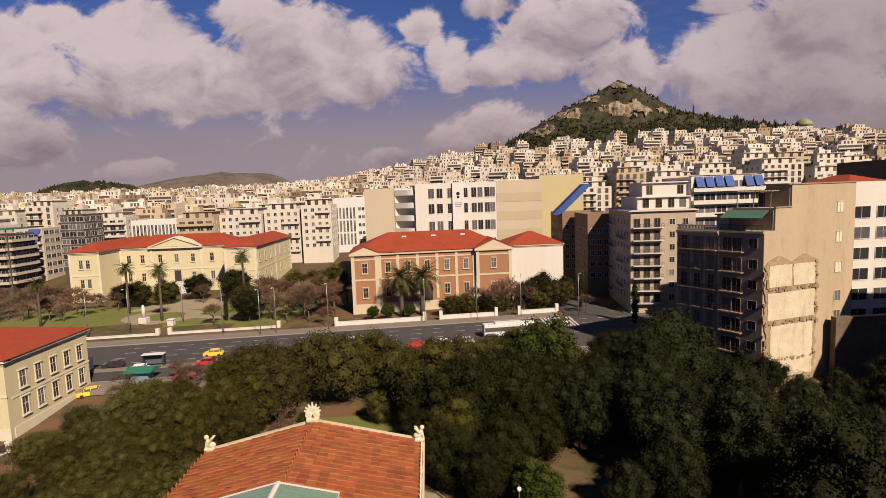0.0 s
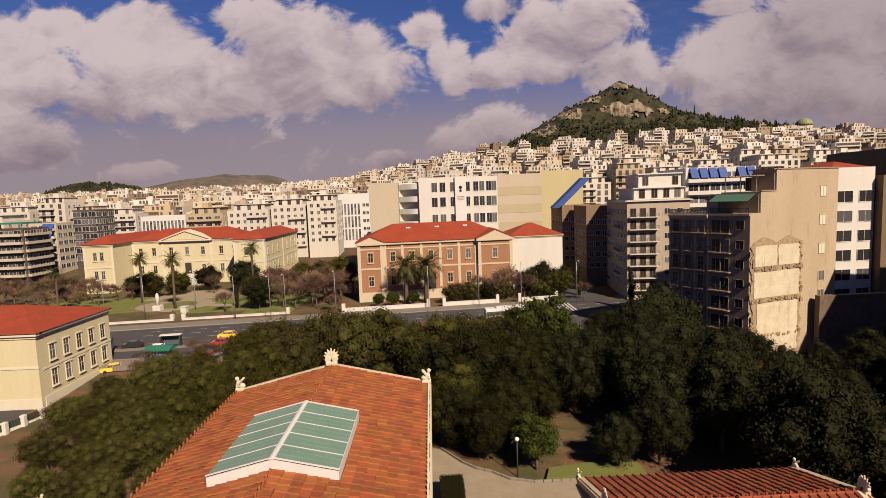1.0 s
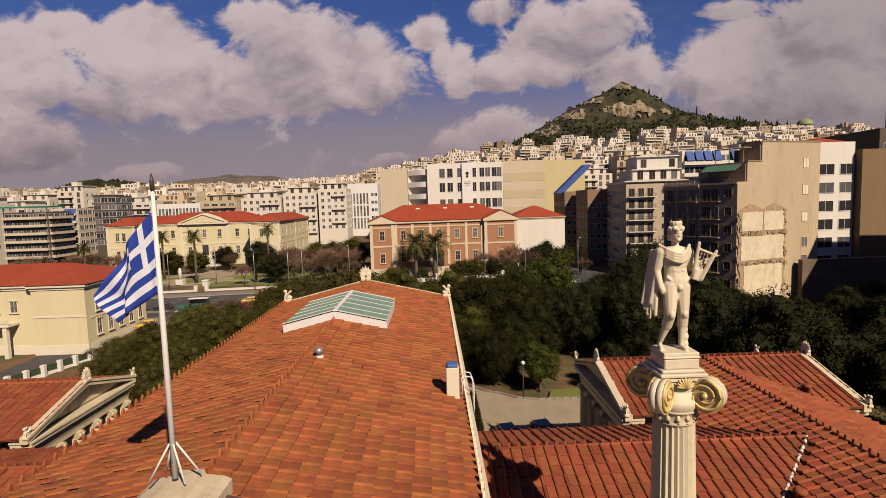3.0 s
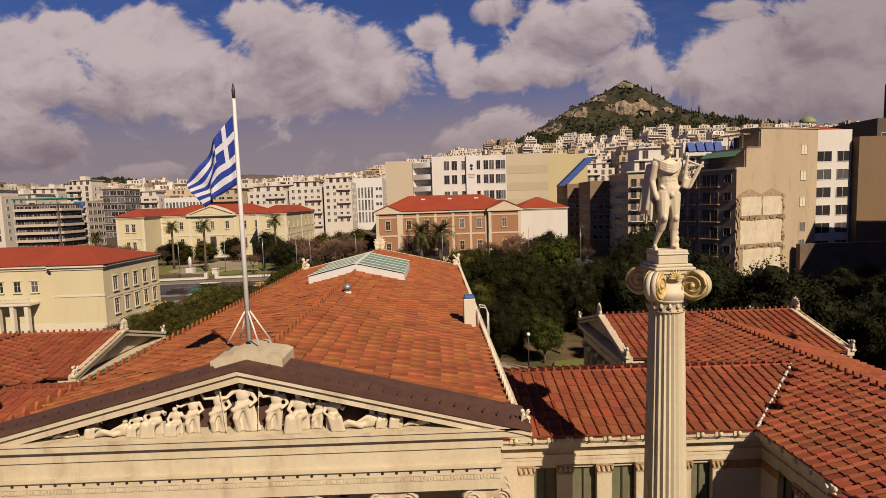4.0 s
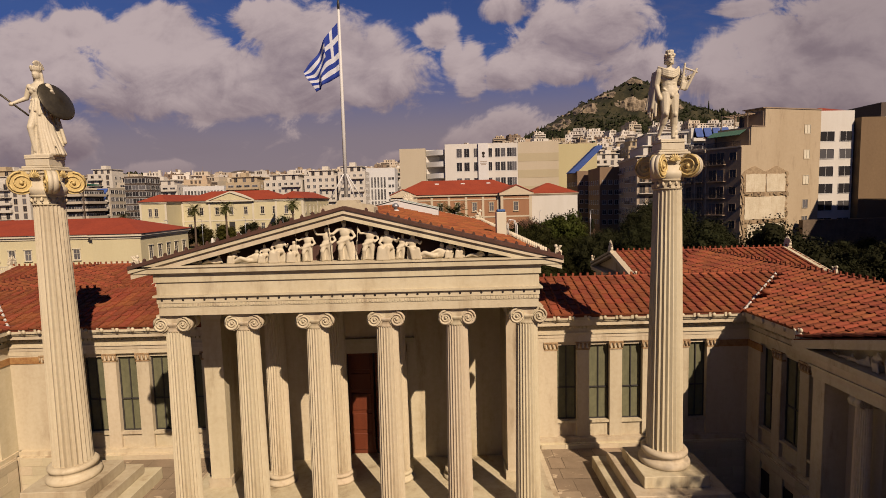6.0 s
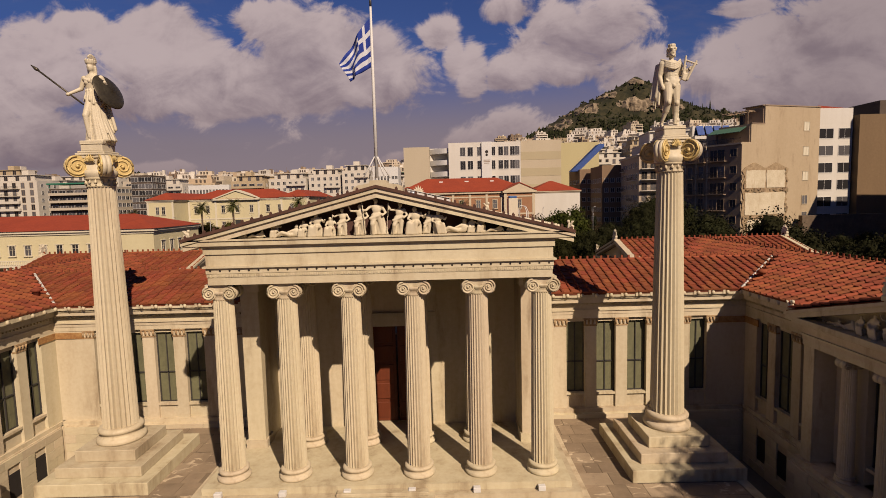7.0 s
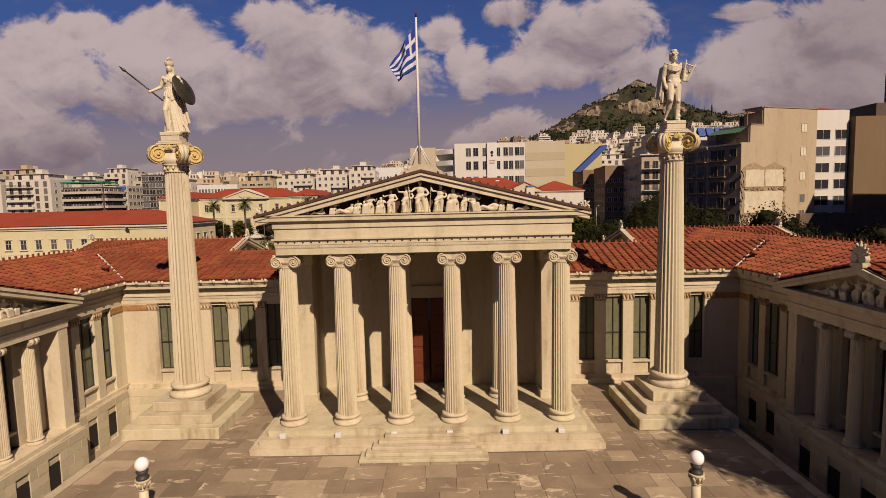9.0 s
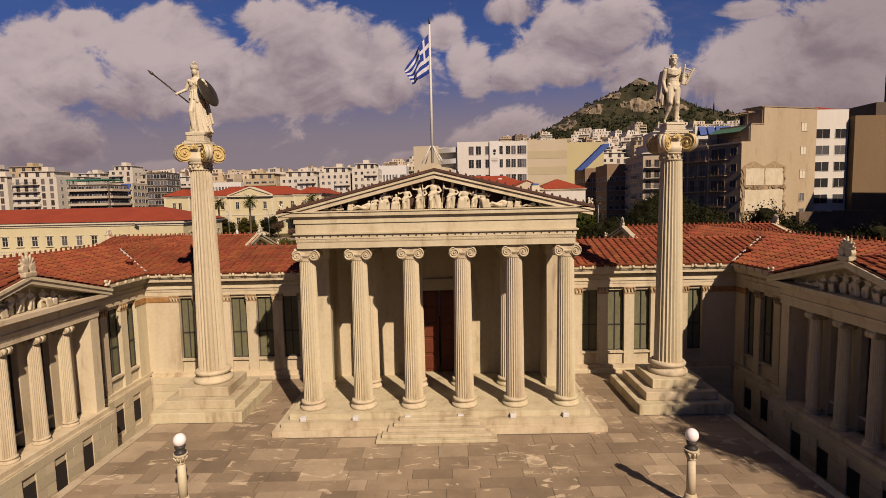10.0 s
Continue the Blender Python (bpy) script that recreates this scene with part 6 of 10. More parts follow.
def figure(pose_name, h, r):
    """A carved pediment figure, h tall when standing; front looks to -y."""
    bm = bmesh.new()
    k = h / 1.7
    V = lambda x, y, z: (x * k, y * k, z * k)
    j = lambda a: r.uniform(-a, a)
    if pose_name == "standing":
        s = r.choice((-1, 1))
        lean = r.uniform(-0.10, 0.10)
        L = lambda x, y, z: V(x + lean * z, y, z)
        limb(bm, L(-s * 0.10, -0.05, 0.92), 0.13 * k, L(-s * 0.11, -0.06, 0.5), 0.10 * k, 8)
        limb(bm, L(-s * 0.11, -0.06, 0.5), 0.10 * k, L(-s * 0.12, -0.04, 0.06), 0.07 * k, 8)
        limb(bm, L(s * 0.10, -0.06, 0.92), 0.13 * k, L(s * 0.20, -0.22, 0.52), 0.10 * k, 8)
        limb(bm, L(s * 0.20, -0.22, 0.52), 0.09 * k, L(s * 0.22, -0.06, 0.06), 0.07 * k, 8)
        for i in range(4 + r.randrange(4)):
            x = -0.24 + 0.08 * i
            limb(bm, L(x * 0.8, 0.04, 0.95), 0.06 * k, L(x * 1.3, 0.02 - 0.06 * (i % 2), 0.06), 0.06 * k, 6)
        limb(bm, L(-s * 0.2, -0.12, 0.98), 0.07 * k, L(s * 0.24, -0.20, 0.80), 0.08 * k, 7)
        ball(bm, L(0, 0, 0.95), (0.20 * k, 0.16 * k, 0.18 * k))
        ball(bm, L(0, -0.02, 1.20), (0.18 * k, 0.13 * k, 0.22 * k))
        ball(bm, L(0, -0.01, 1.34), (0.23 * k, 0.11 * k, 0.09 * k))
        high = r.uniform(-0.1, 0.5)
        limb(bm, L(s * 0.21, 0, 1.36), 0.075 * k, L(s * 0.40, -0.12, 1.18 + high * 0.4), 0.055 * k, 7)
        limb(bm, L(s * 0.40, -0.12, 1.18 + high * 0.4), 0.055 * k, L(s * 0.50, -0.22, 1.22 + high), 0.045 * k, 7)
        limb(bm, L(-s * 0.21, 0, 1.36), 0.075 * k, L(-s * 0.35, -0.04, 1.05), 0.055 * k, 7)
        limb(bm, L(-s * 0.35, -0.04, 1.05), 0.055 * k, L(-s * 0.22, -0.24, 0.92), 0.045 * k, 7)
        if r.random() < 0.6:
            limb(bm, L(s * 0.50, -0.24, 0.10), 0.028 * k, L(s * 0.50, -0.22, 1.75), 0.028 * k, 6)
        limb(bm, L(0, 0, 1.38), 0.06 * k, L(0, -0.02, 1.5), 0.06 * k, 7)
        ball(bm, L(j(0.03), -0.04, 1.60), (0.085 * k, 0.105 * k, 0.12 * k))
        ball(bm, L(0, 0.01, 1.67), (0.10 * k, 0.11 * k, 0.07 * k), 0, 8, 6)
    elif pose_name == "seated":
        s = r.choice((-1, 1))
        box(bm, *(a * k for a in (-0.26, 0.26, -0.1, 0.25, 0.0, 0.5)))
        for q in (-1, 1):
            limb(bm, V(q * 0.11, -0.05, 0.58), 0.14 * k, V(q * 0.15 + s * 0.12, -0.42, 0.60), 0.11 * k, 8)
            limb(bm, V(q * 0.15 + s * 0.12, -0.42, 0.60), 0.11 * k, V(q * 0.16 + s * 0.2, -0.40, 0.06), 0.09 * k, 8)
        for i in range(5):
            limb(bm, V(-0.1 + 0.07 * i + s * 0.14, -0.46, 0.55), 0.05 * k, V(-0.16 + 0.1 * i + s * 0.18, -0.44, 0.05), 0.06 * k, 6)
        ball(bm, V(0, 0, 0.66), (0.2 * k, 0.18 * k, 0.2 * k))
        ball(bm, V(0, -0.03, 0.95), (0.21 * k, 0.15 * k, 0.26 * k))
        limb(bm, V(-0.2, 0, 1.08), 0.08 * k, V(-0.32, -0.15, 0.8), 0.06 * k, 7)
        limb(bm, V(-0.32, -0.15, 0.8), 0.06 * k, V(-0.16, -0.36, 0.72), 0.05 * k, 7)
        limb(bm, V(0.2, 0, 1.08), 0.08 * k, V(0.36, -0.12, 0.86), 0.06 * k, 7)
        limb(bm, V(0.36, -0.12, 0.86), 0.06 * k, V(0.44, -0.28, 1.02), 0.05 * k, 7)
        ball(bm, V(s * 0.03, -0.05, 1.30), (0.105 * k, 0.12 * k, 0.14 * k))
    else:
        s = r.choice((-1, 1))
        ball(bm, V(s * 0.30, -0.05, 0.30), (0.2 * k, 0.17 * k, 0.28 * k))
        ball(bm, V(s * 0.08, -0.05, 0.18), (0.25 * k, 0.18 * k, 0.17 * k))
        for q in (0, 1):
            limb(bm, V(0.0, -0.08 - 0.16 * q, 0.16), 0.12 * k, V(-s * 0.38, -0.2 - 0.1 * q, 0.2 + 0.14 * q), 0.1 * k, 8)
            limb(bm, V(-s * 0.38, -0.2 - 0.1 * q, 0.2 + 0.14 * q), 0.1 * k, V(-s * 0.78, -0.18 - 0.05 * q, 0.08), 0.07 * k, 8)
        limb(bm, V(s * 0.42, -0.02, 0.46), 0.08 * k, V(s * 0.58, -0.16, 0.12), 0.06 * k, 7)
        limb(bm, V(s * 0.2, -0.12, 0.46), 0.08 * k, V(-s * 0.08, -0.3, 0.34), 0.05 * k, 7)
        ball(bm, V(s * 0.34, -0.06, 0.68), (0.1 * k, 0.12 * k, 0.13 * k))
    return bm


r4 = random.Random(5)
CAST = [(-6.3, "reclining", 0.5), (-5.6, "reclining", 0.85), (-4.75, "seated", 0.92), (-4.1, "reclining", 1.30), (-3.45, "seated", 0.95), (-2.85, "seated", 1.35), (-2.2, "seated", 1.1), (-1.62, "standing", 1.28), (-0.80, "standing", 1.46),
        (0.03, "standing", 1.72), (0.92, "standing", 1.48), (1.72, "seated", 1.55), (2.25, "standing", 1.08), (2.75, "seated", 1.30), (3.65, "reclining", 1.45), (4.35, "seated", 0.85), (4.8, "seated", 0.95), (5.45, "reclining", 0.85), (6.15, "reclining", 0.6), (6.6, "reclining", 0.42)]
for x, what, h in CAST:
    statue("pediment_statue", {"standing": "white marble standing figure in the pediment", "seated": "white marble seated figure in the pediment", "reclining": "white marble reclining figure in the pediment"}[what],
           figure(what, h * 0.97, r4), (x, 0.30, 12.80), 0.03, 0.0, STATUE, "pediment statues").scale = (1.22, 0.85, 1.0)

r4 = random.Random(12)
for s in (-1, 1):
    for i in range(13):
        k = abs(i - 6)
        what = "standing" if k < 2 else ("seated" if k < 4 else "reclining")
        h = (1.30, 1.12, 1.25, 1.0, 1.15, 0.85, 0.5)[k]
        fig = statue("relief_figure", {"standing": "pale marble standing relief figure in the wing gable", "seated": "pale marble seated relief figure in the wing gable", "reclining": "pale marble reclining relief figure in the wing gable"}[what],
                     figure(what, h, r4), (s * 21.32, -3.5 + (i - 6) * 0.74, 7.95), 0.045, -s * math.pi / 2, STATUE, "gable relief figures")
        fig.scale = (1.25, 0.8, 1.0)

# ---- flag ----
pole = thing("flagpole", "white painted flagpole on the roof ridge with a drooping flag", "flagpole", (-0.12, 1.3, 15.48))
bm = bmesh.new()
tube(bm, [(0, 0, 0), (0, 0, 4), (0, 0, 7.9)], [0.085, 0.075, 0.05], 10)
part("pole", bm, WHITE, pole)
bm = bmesh.new()
tube(bm, [(0, 0, 7.88), (0, 0, 8.15), (0, 0, 8.36)], [0.05, 0.06, 0.02], 8)
part("finial", bm, IRON, pole)
for a in range(4):
    c, s_ = math.cos(a * math.pi / 2 + 0.6), math.sin(a * math.pi / 2 + 0.6)
    bm = bmesh.new()
    tube(bm, [(0.75 * c, 0.4 * s_, -0.02), (0.08 * c, 0.08 * s_, 1.0)], 0.03, 6)
    part("strut", bm, WHITE, pole)
FLAG_BLUE = worn("flag_blue", (0.0104, 0.0296, 0.209), (0.00783, 0.0209, 0.148), 0.8, 10.0, 1.5, 0.6, 0.05)
# white dimmed and cooled, so the cloth's shade sits in its colour
FLAG_WHITE = worn("flag_shaded_white", (0.435, 0.444, 0.479), (0.365, 0.374, 0.418), 0.8, 10.0, 1.5, 0.6, 0.05)
bm = bmesh.new()
NU, NV = 40, 18


def cloth(u, v):
    """The flag blown half slack: its fly sinks, and folds gather towards the free end."""
    fold = math.sin(u * 9 + v * 2.2) * 0.17 * u ** 0.7 + math.sin(u * 17 + 1 - v * 3.0) * 0.07 * u
    x = -(1.02 + 0.36 * v) * u ** 0.92 + 0.06 * math.sin(u * 8 + v * 4) * u
    z = 5.15 + 2.2 * v - (0.72 + 1.36 * v) * u ** 1.08 + 0.06 * math.sin(u * 9 - v * 3) * u
    return (x - 0.07, fold * 1.5 - 0.28 * u, z)


grid = [[bm.verts.new(cloth(i / NU, j / NV)) for i in range(NU + 1)] for j in range(NV + 1)]
for j in range(NV):
    for i in range(NU):
        stripe = j // 2
        white = stripe % 2 == 1
        if stripe >= 4 and i < 15:
            white = stripe == 6 or 6 <= i < 9
        f = bm.faces.new((grid[j][i], grid[j][i + 1], grid[j + 1][i + 1], grid[j + 1][i]))
        f.material_index, f.smooth = (1 if white else 0), True
flag = part("flag", bm, [FLAG_BLUE, FLAG_WHITE], pole, "drooping blue and white striped flag")
so = flag.modifiers.new("thick", "SOLIDIFY")
so.thickness = 0.012


# ---- streets ----
TILT = math.atan(0.10)          # the avenue runs slightly askew to the academy


def street_y(x, y):
    """Shifts a distance from the academy to the avenue's slant."""
    return y + 0.10 * x


def strip(bm, x0, x1, y0, y1, z0, z1, mi=0):
    """A band along the avenue."""
    pts = [(x0, street_y(x0, y0)), (x1, street_y(x1, y0)), (x1, street_y(x1, y1)), (x0, street_y(x0, y1))]
    prism(bm, pts, z0, z1, "z", mi)


bm = bmesh.new()
strip(bm, -150, 130, 106.5, 134.5, -1.2, -0.44)
for a, b in zip(range(56, 108, 4), range(60, 112, 4)):
    za, zb = min(ground_z(-60, a) + 0.06, -0.46), min(ground_z(-60, b) + 0.06, -0.46)
    prism(bm, [(a, za - 0.6), (b, zb - 0.6), (b, zb), (a, za)], -64, -56.5, "x")
for a, b in ((140, 200), (200, 260), (260, 300)):
    xa, xb = 46 + (a - 140) * 0.05, 46 + (b - 140) * 0.05
    za, zb = ground_z(xa, a) + 0.1, ground_z(xb, b) + 0.1
    poly(bm, [(xa, a, za), (xa + 13, a, za), (xb + 13, b, zb), (xb, b, zb)])
part("road", bm, ASPHALT, None, "dark asphalt avenue", "structure")
bm = bmesh.new()
strip(bm, -150, 44, 134.5, 139.5, -1.2, -0.30)
strip(bm, 62, 130, 134.5, 139.5, -1.2, -0.30)
strip(bm, -56, 130, 101.5, 106.4, -1.2, -0.30)
strip(bm, -62, -8, 113.2, 115.2, -1.2, -0.30)
part("pavement", bm, SIDEWALK, None, "grey slab pavement along the avenue", "structure")
bm = bmesh.new()
strip(bm, -150, 44, 134.2, 134.5, -1.2, -0.28)
strip(bm, -56, 130, 106.4, 106.6, -1.2, -0.28)
part("kerb", bm, KERB, None, "stone kerb", "structure")
LINE = worn("road_paint", (0.479, 0.461, 0.435), (0.261, 0.252, 0.244), 0.8, 4.0, 0.6, 0.8)
bm = bmesh.new()
for i in range(26):
    x = -60 + 5.4 * i
    for y in (118.5, 122.6, 126.7, 130.6):
        strip(bm, x, x + 2.4, y, y + 0.14, -0.438, -0.432)
for i in range(9):
    strip(bm, 38.5 + 0.95 * i, 39.0 + 0.95 * i, 124, 134, -0.438, -0.432)
part("lane_marking", bm, LINE, None, "worn white lane markings", "structure")

# garden behind the academy: pale drive, lawn, clipped hedge
bm = bmesh.new()
prism(bm, [(8.8, 19.5), (19.2, 19.5), (19.6, 33), (36, 36), (36, 50), (31, 52.4), (25.2, 52.5), (20.0, 52.6), (17.3, 53.5), (15.5, 55.2), (13.6, 56.3), (12.0, 58.0), (9.5, 61.8), (5, 64), (-8, 64), (-14, 58), (-22, 52), (-32, 50), (-32, 35.5), (-19.2, 33), (-19.2, 19.5), (-8.8, 19.5), (-8.8, 44), (8.8, 44)], -3.4, -2.86, "z")
part("garden_path", bm, PATH_STONE, None, "pale gravel drive round the academy", "structure")
bm = bmesh.new()
prism(bm, [(21.5, 53.0), (33, 52.9), (33, 55.6), (27, 56.0), (22.3, 55.2)], -3.2, -2.55, "z")
prism(bm, [(-17, 74), (-6, 73), (7, 72), (8.5, 79), (4, 84), (-10, 84), (-18, 80)], -3.2, -2.2, "z")
part("lawn", bm, GRASS, None, "small green lawns beside the drive", "structure")
bm = bmesh.new()
rim = [(33, 52.55), (25.2, 52.65), (20.0, 52.75), (17.4, 53.65), (15.6, 55.35), (13.7, 56.45), (12.1, 58.15), (9.6, 61.9)]
for a, b in zip(rim, rim[1:]):
    d = math.hypot(b[0] - a[0], b[1] - a[1])
    k = max(1, round(d / 1.1))
    for i in range(k):
        p = (a[0] + (b[0] - a[0]) * i / k, a[1] + (b[1] - a[1]) * i / k)
        q = (a[0] + (b[0] - a[0]) * (i + 0.93) / k, a[1] + (b[1] - a[1]) * (i + 0.93) / k)
        prism(bm, [p, q, (q[0] + 0.02, q[1] + 0.22), (p[0] + 0.02, p[1] + 0.22)], -3.1, -2.70, "z")
part("kerb", bm, KERB, None, "pale stone kerb of the garden drive", "structure")
bm = bmesh.new()
for pts, z in (([(24, 59.5), (33, 57.5), (38, 59.5), (30, 63), (24, 67), (20.5, 66.5)], -2.66), ([(64, 76), (82, 74), (84, 84), (68, 86)], -1.95)):
    prism(bm, pts, z - 2.2, z, "z")
part("bare_soil", bm, SOIL, None, "reddish bare soil clearing", "structure")

# plaza lawns and walls across the avenue
bm = bmesh.new()
prism(bm, [(-118, 137), (-92, 138), (-88, 150), (-70, 154), (-64, 146), (-44, 148), (-44, 141), (-30, 142), (-30, 168), (-60, 176), (-118, 176)], -1.2, -0.22, "z")
part("lawn", bm, GRASS, None, "plaza lawns with dry patches", "structure")
bm = bmesh.new()
for a0, a1, ra, rb, c in ((0, 360, 6.0, 9.0, (-70, 159)),):
    n = 28
    for i in range(n):
        t0, t1 = radians(a0 + (a1 - a0) * i / n), radians(a0 + (a1 - a0) * (i + 1) / n)
        prism(bm, [(c[0] + ra * math.cos(t0), c[1] + ra * math.sin(t0)), (c[0] + rb * 1.3 * math.cos(t0), c[1] + rb * math.sin(t0)), (c[0] + rb * 1.3 * math.cos(t1), c[1] + rb * math.sin(t1)), (c[0] + ra * math.cos(t1), c[1] + ra * math.sin(t1))], -1.2, -0.17, "z")
prism(bm, [(-62, 156), (-44, 150), (-44, 153), (-62, 160)], -1.2, -0.18, "z")
prism(bm, [(-86, 168), (-56, 168), (-62, 186), (-80, 186)], -1.2, -0.19, "z")
part("plaza_path", bm, PATH_STONE, None, "curving pale plaza paths", "structure")


def low_wall(x0, x1, y, h, label):
    w = thing("low_wall", label, "wall", (x0, street_y(x0, y), -0.42))
    bm = bmesh.new()
    L = x1 - x0
    prism(bm, [(0, 0), (L, 0.10 * L), (L, 0.10 * L + 0.4), (0, 0.4)], 0, h, "z")
    part("wall", bm, WHITEWASH, w)
    bm = bmesh.new()
    prism(bm, [(-0.05, -0.06), (L + 0.05, 0.10 * L - 0.06), (L + 0.05, 0.10 * L + 0.46), (-0.05, 0.46)], h, h + 0.1, "z")
    part("coping", bm, WHITE, w)
    for x in (0, L - 0.9):
        bm = bbox(x, x + 0.9, 0.10 * x - 0.25, 0.10 * x + 0.65, 0, h + 1.3, 0.04)
        part("pillar", bm, WHITEWASH, w)


low_wall(-15.5, 8.5, 139.6, 1.1, "whitewashed garden wall with pillars")
low_wall(12.0, 28.0, 139.6, 1.1, "whitewashed garden wall with pillars")
low_wall(33.5, 45.0, 139.6, 1.1, "whitewashed garden wall with pillars")
low_wall(-95.0, -60.0, 142.5, 0.5, "low pale plaza wall")
low_wall(-58.0, -30.0, 142.5, 0.5, "low pale plaza wall")


# ---- buildings ----
def relief_mesh(name, xs, zs, cell, mats, back=0.02):
    """A stepped front of one piece: cell(i, j) gives depth and material of each field, or None; front to -y."""
    verts, seen, faces, mis = [], {}, [], []
    def at(x, y, z):
        k = (round(x, 4), round(y, 4), round(z, 4))
        if k not in seen:
            seen[k] = len(verts)
            verts.append(k)
        return seen[k]
    nx, nz = len(xs) - 1, len(zs) - 1
    def get(i, j):
        c = cell(i, j) if 0 <= i < nx and 0 <= j < nz else None
        return c
    for i in range(nx + 1):
        for j in range(nz + 1):
            c = get(i, j)
            if c:
                d, mi = c
                faces.append((at(xs[i], d, zs[j]), at(xs[i + 1], d, zs[j]), at(xs[i + 1], d, zs[j + 1]), at(xs[i], d, zs[j + 1])))
                mis.append(mi)
            for q, a, b in ((get(i - 1, j), (xs[i], zs[j]), (xs[i], zs[min(j + 1, nz)])), (get(i, j - 1), (xs[min(i + 1, nx)], zs[j]), (xs[i], zs[j]))):
                if (c or q) and a != b:
                    d0, d1 = (q[0] if q else back), (c[0] if c else back)
                    if abs(d0 - d1) > 1e-6:
                        faces.append((at(a[0], d0, a[1]), at(a[0], d1, a[1]), at(b[0], d1, b[1]), at(b[0], d0, b[1])))
                        mis.append(0)
    me = bpy.data.meshes.new(name)
    me.from_pydata(verts, [], faces)
    for m in mats:
        me.materials.append(m)
    me.polygons.foreach_set("material_index", mis)
    return me


def window_mesh(name, w, h, frame, glass):
    """A window with moulded frame, hood and sill as one shared mesh: x across, front to -y, foot at z = 0."""
    t = 0.16
    xs = [-w / 2 - t - 0.12, -w / 2 - t, -w / 2, -0.03, 0.03, w / 2, w / 2 + t, w / 2 + t + 0.12]
    zs = [-t - 0.12, -t, 0, h * 0.6, h * 0.6 + 0.06, h, h + t, h + t + 0.14]
    def cell(i, j):
        if j == 0:
            return (-0.28, 0)
        if j == 6:
            return (-0.22, 0)
        if i in (0, 6):
            return None
        if i in (1, 5) or j in (1, 5):
            return (-0.12, 0)
        return (-0.05, 0) if i == 3 or j == 3 else (-0.015, 1)
    return relief_mesh(name, xs, zs, cell, (frame, glass))


def plain_window(name, w, h, frame, glass):
    xs = [-w / 2 - 0.08, -w / 2, -0.03, 0.03, w / 2, w / 2 + 0.08]
    zs = [-0.1, 0, h, h + 0.08]
    def cell(i, j):
        if i in (0, 4) or j in (0, 2):
            return (-0.09, 0)
        return (-0.06, 0) if i == 2 else (-0.02, 1)
    return relief_mesh(name, xs, zs, cell, (frame, glass))


WIN_NEO = window_mesh("window", 1.25, 2.5, CREAM_TRIM, GLASS)
WIN_OCHRE = window_mesh("window", 1.2, 2.5, OCHRE_TRIM, GLASS)
WIN_FLAT = plain_window("window", 1.3, 1.5, WHITE, GLASS)
WIN_WIDE = plain_window("window", 2.7, 1.7, WHITE, GLASS)
WIN_DOOR = plain_window("window", 1.5, 2.3, GREYWALL, GLASS)
WIN_PARTY = plain_window("window", 1.3, 1.5, BEIGE, GLASS)
WIN_SHUT = plain_window("window", 1.4, 1.5, BEIGE, CREAM_TRIM)
WIN_STREET = window_mesh("window", 1.15, 2.5, GREYWALL, GLASS)
WIN_BIG = plain_window("window", 3.4, 2.1, WHITE, GLASS)
WIN_SLIT = plain_window("window", 0.9, 14.0, WHITE, GLASS)


def face_matrix(side, W, D, u, z):
    """Pose of a window on a block of width W and depth D: side front, back, left or right; u from the left end as seen from outside."""
    if side == "front":
        return Matrix.Translation((u, 0, z))
    if side == "right":
        return Matrix.Translation((W, u, z)) @ Matrix.Rotation(math.pi / 2, 4, "Z")
    if side == "left":
        return Matrix.Translation((0, D - u, z)) @ Matrix.Rotation(-math.pi / 2, 4, "Z")
    return Matrix.Translation((W - u, D, z)) @ Matrix.Rotation(math.pi, 4, "Z")


def put_windows(parent, mesh, side, W, D, us, zs):
    for z in zs:
        for u in us:
            piece("window", mesh, parent, None, m=face_matrix(side, W, D, u, z))


def hip_roof(x0, x1, y0, y1, z, zr, over=0.6):
    bm = bmesh.new()
    x0, x1, y0, y1 = x0 - over, x1 + over, y0 - over, y1 + over
    d = min(x1 - x0, y1 - y0) / 2
    if x1 - x0 > y1 - y0:
        r = [(x0 + d, (y0 + y1) / 2, zr), (x1 - d, (y0 + y1) / 2, zr)]
        quads = [((x0, y0, z), (x1, y0, z), r[1], r[0]), ((x1, y1, z), (x0, y1, z), r[0], r[1])]
        tris = [((x1, y0, z), (x1, y1, z), r[1]), ((x0, y1, z), (x0, y0, z), r[0])]
    else:
        r = [((x0 + x1) / 2, y0 + d, zr), ((x0 + x1) / 2, y1 - d, zr)]
        quads = [((x1, y0, z), (x1, y1, z), r[1], r[0]), ((x0, y1, z), (x0, y0, z), r[0], r[1])]
        tris = [((x0, y0, z), (x1, y0, z), r[0]), ((x1, y1, z), (x0, y1, z), r[1])]
    for p in quads + tris:
        poly(bm, p)
    poly(bm, [(x0, y1, z), (x1, y1, z), (x1, y0, z), (x0, y0, z)])
    return bm


def cornice_ring(x0, x1, y0, y1, z, h=0.5, out=0.45):
    bm = bmesh.new()
    for a, b, o in ((z - h, z - h * 0.5, out * 0.4), (z - h * 0.5 + 0.001, z, out)):
        box(bm, x0 - o, x1 + o, y0 - o, y1 + o, a, b)
    return bm


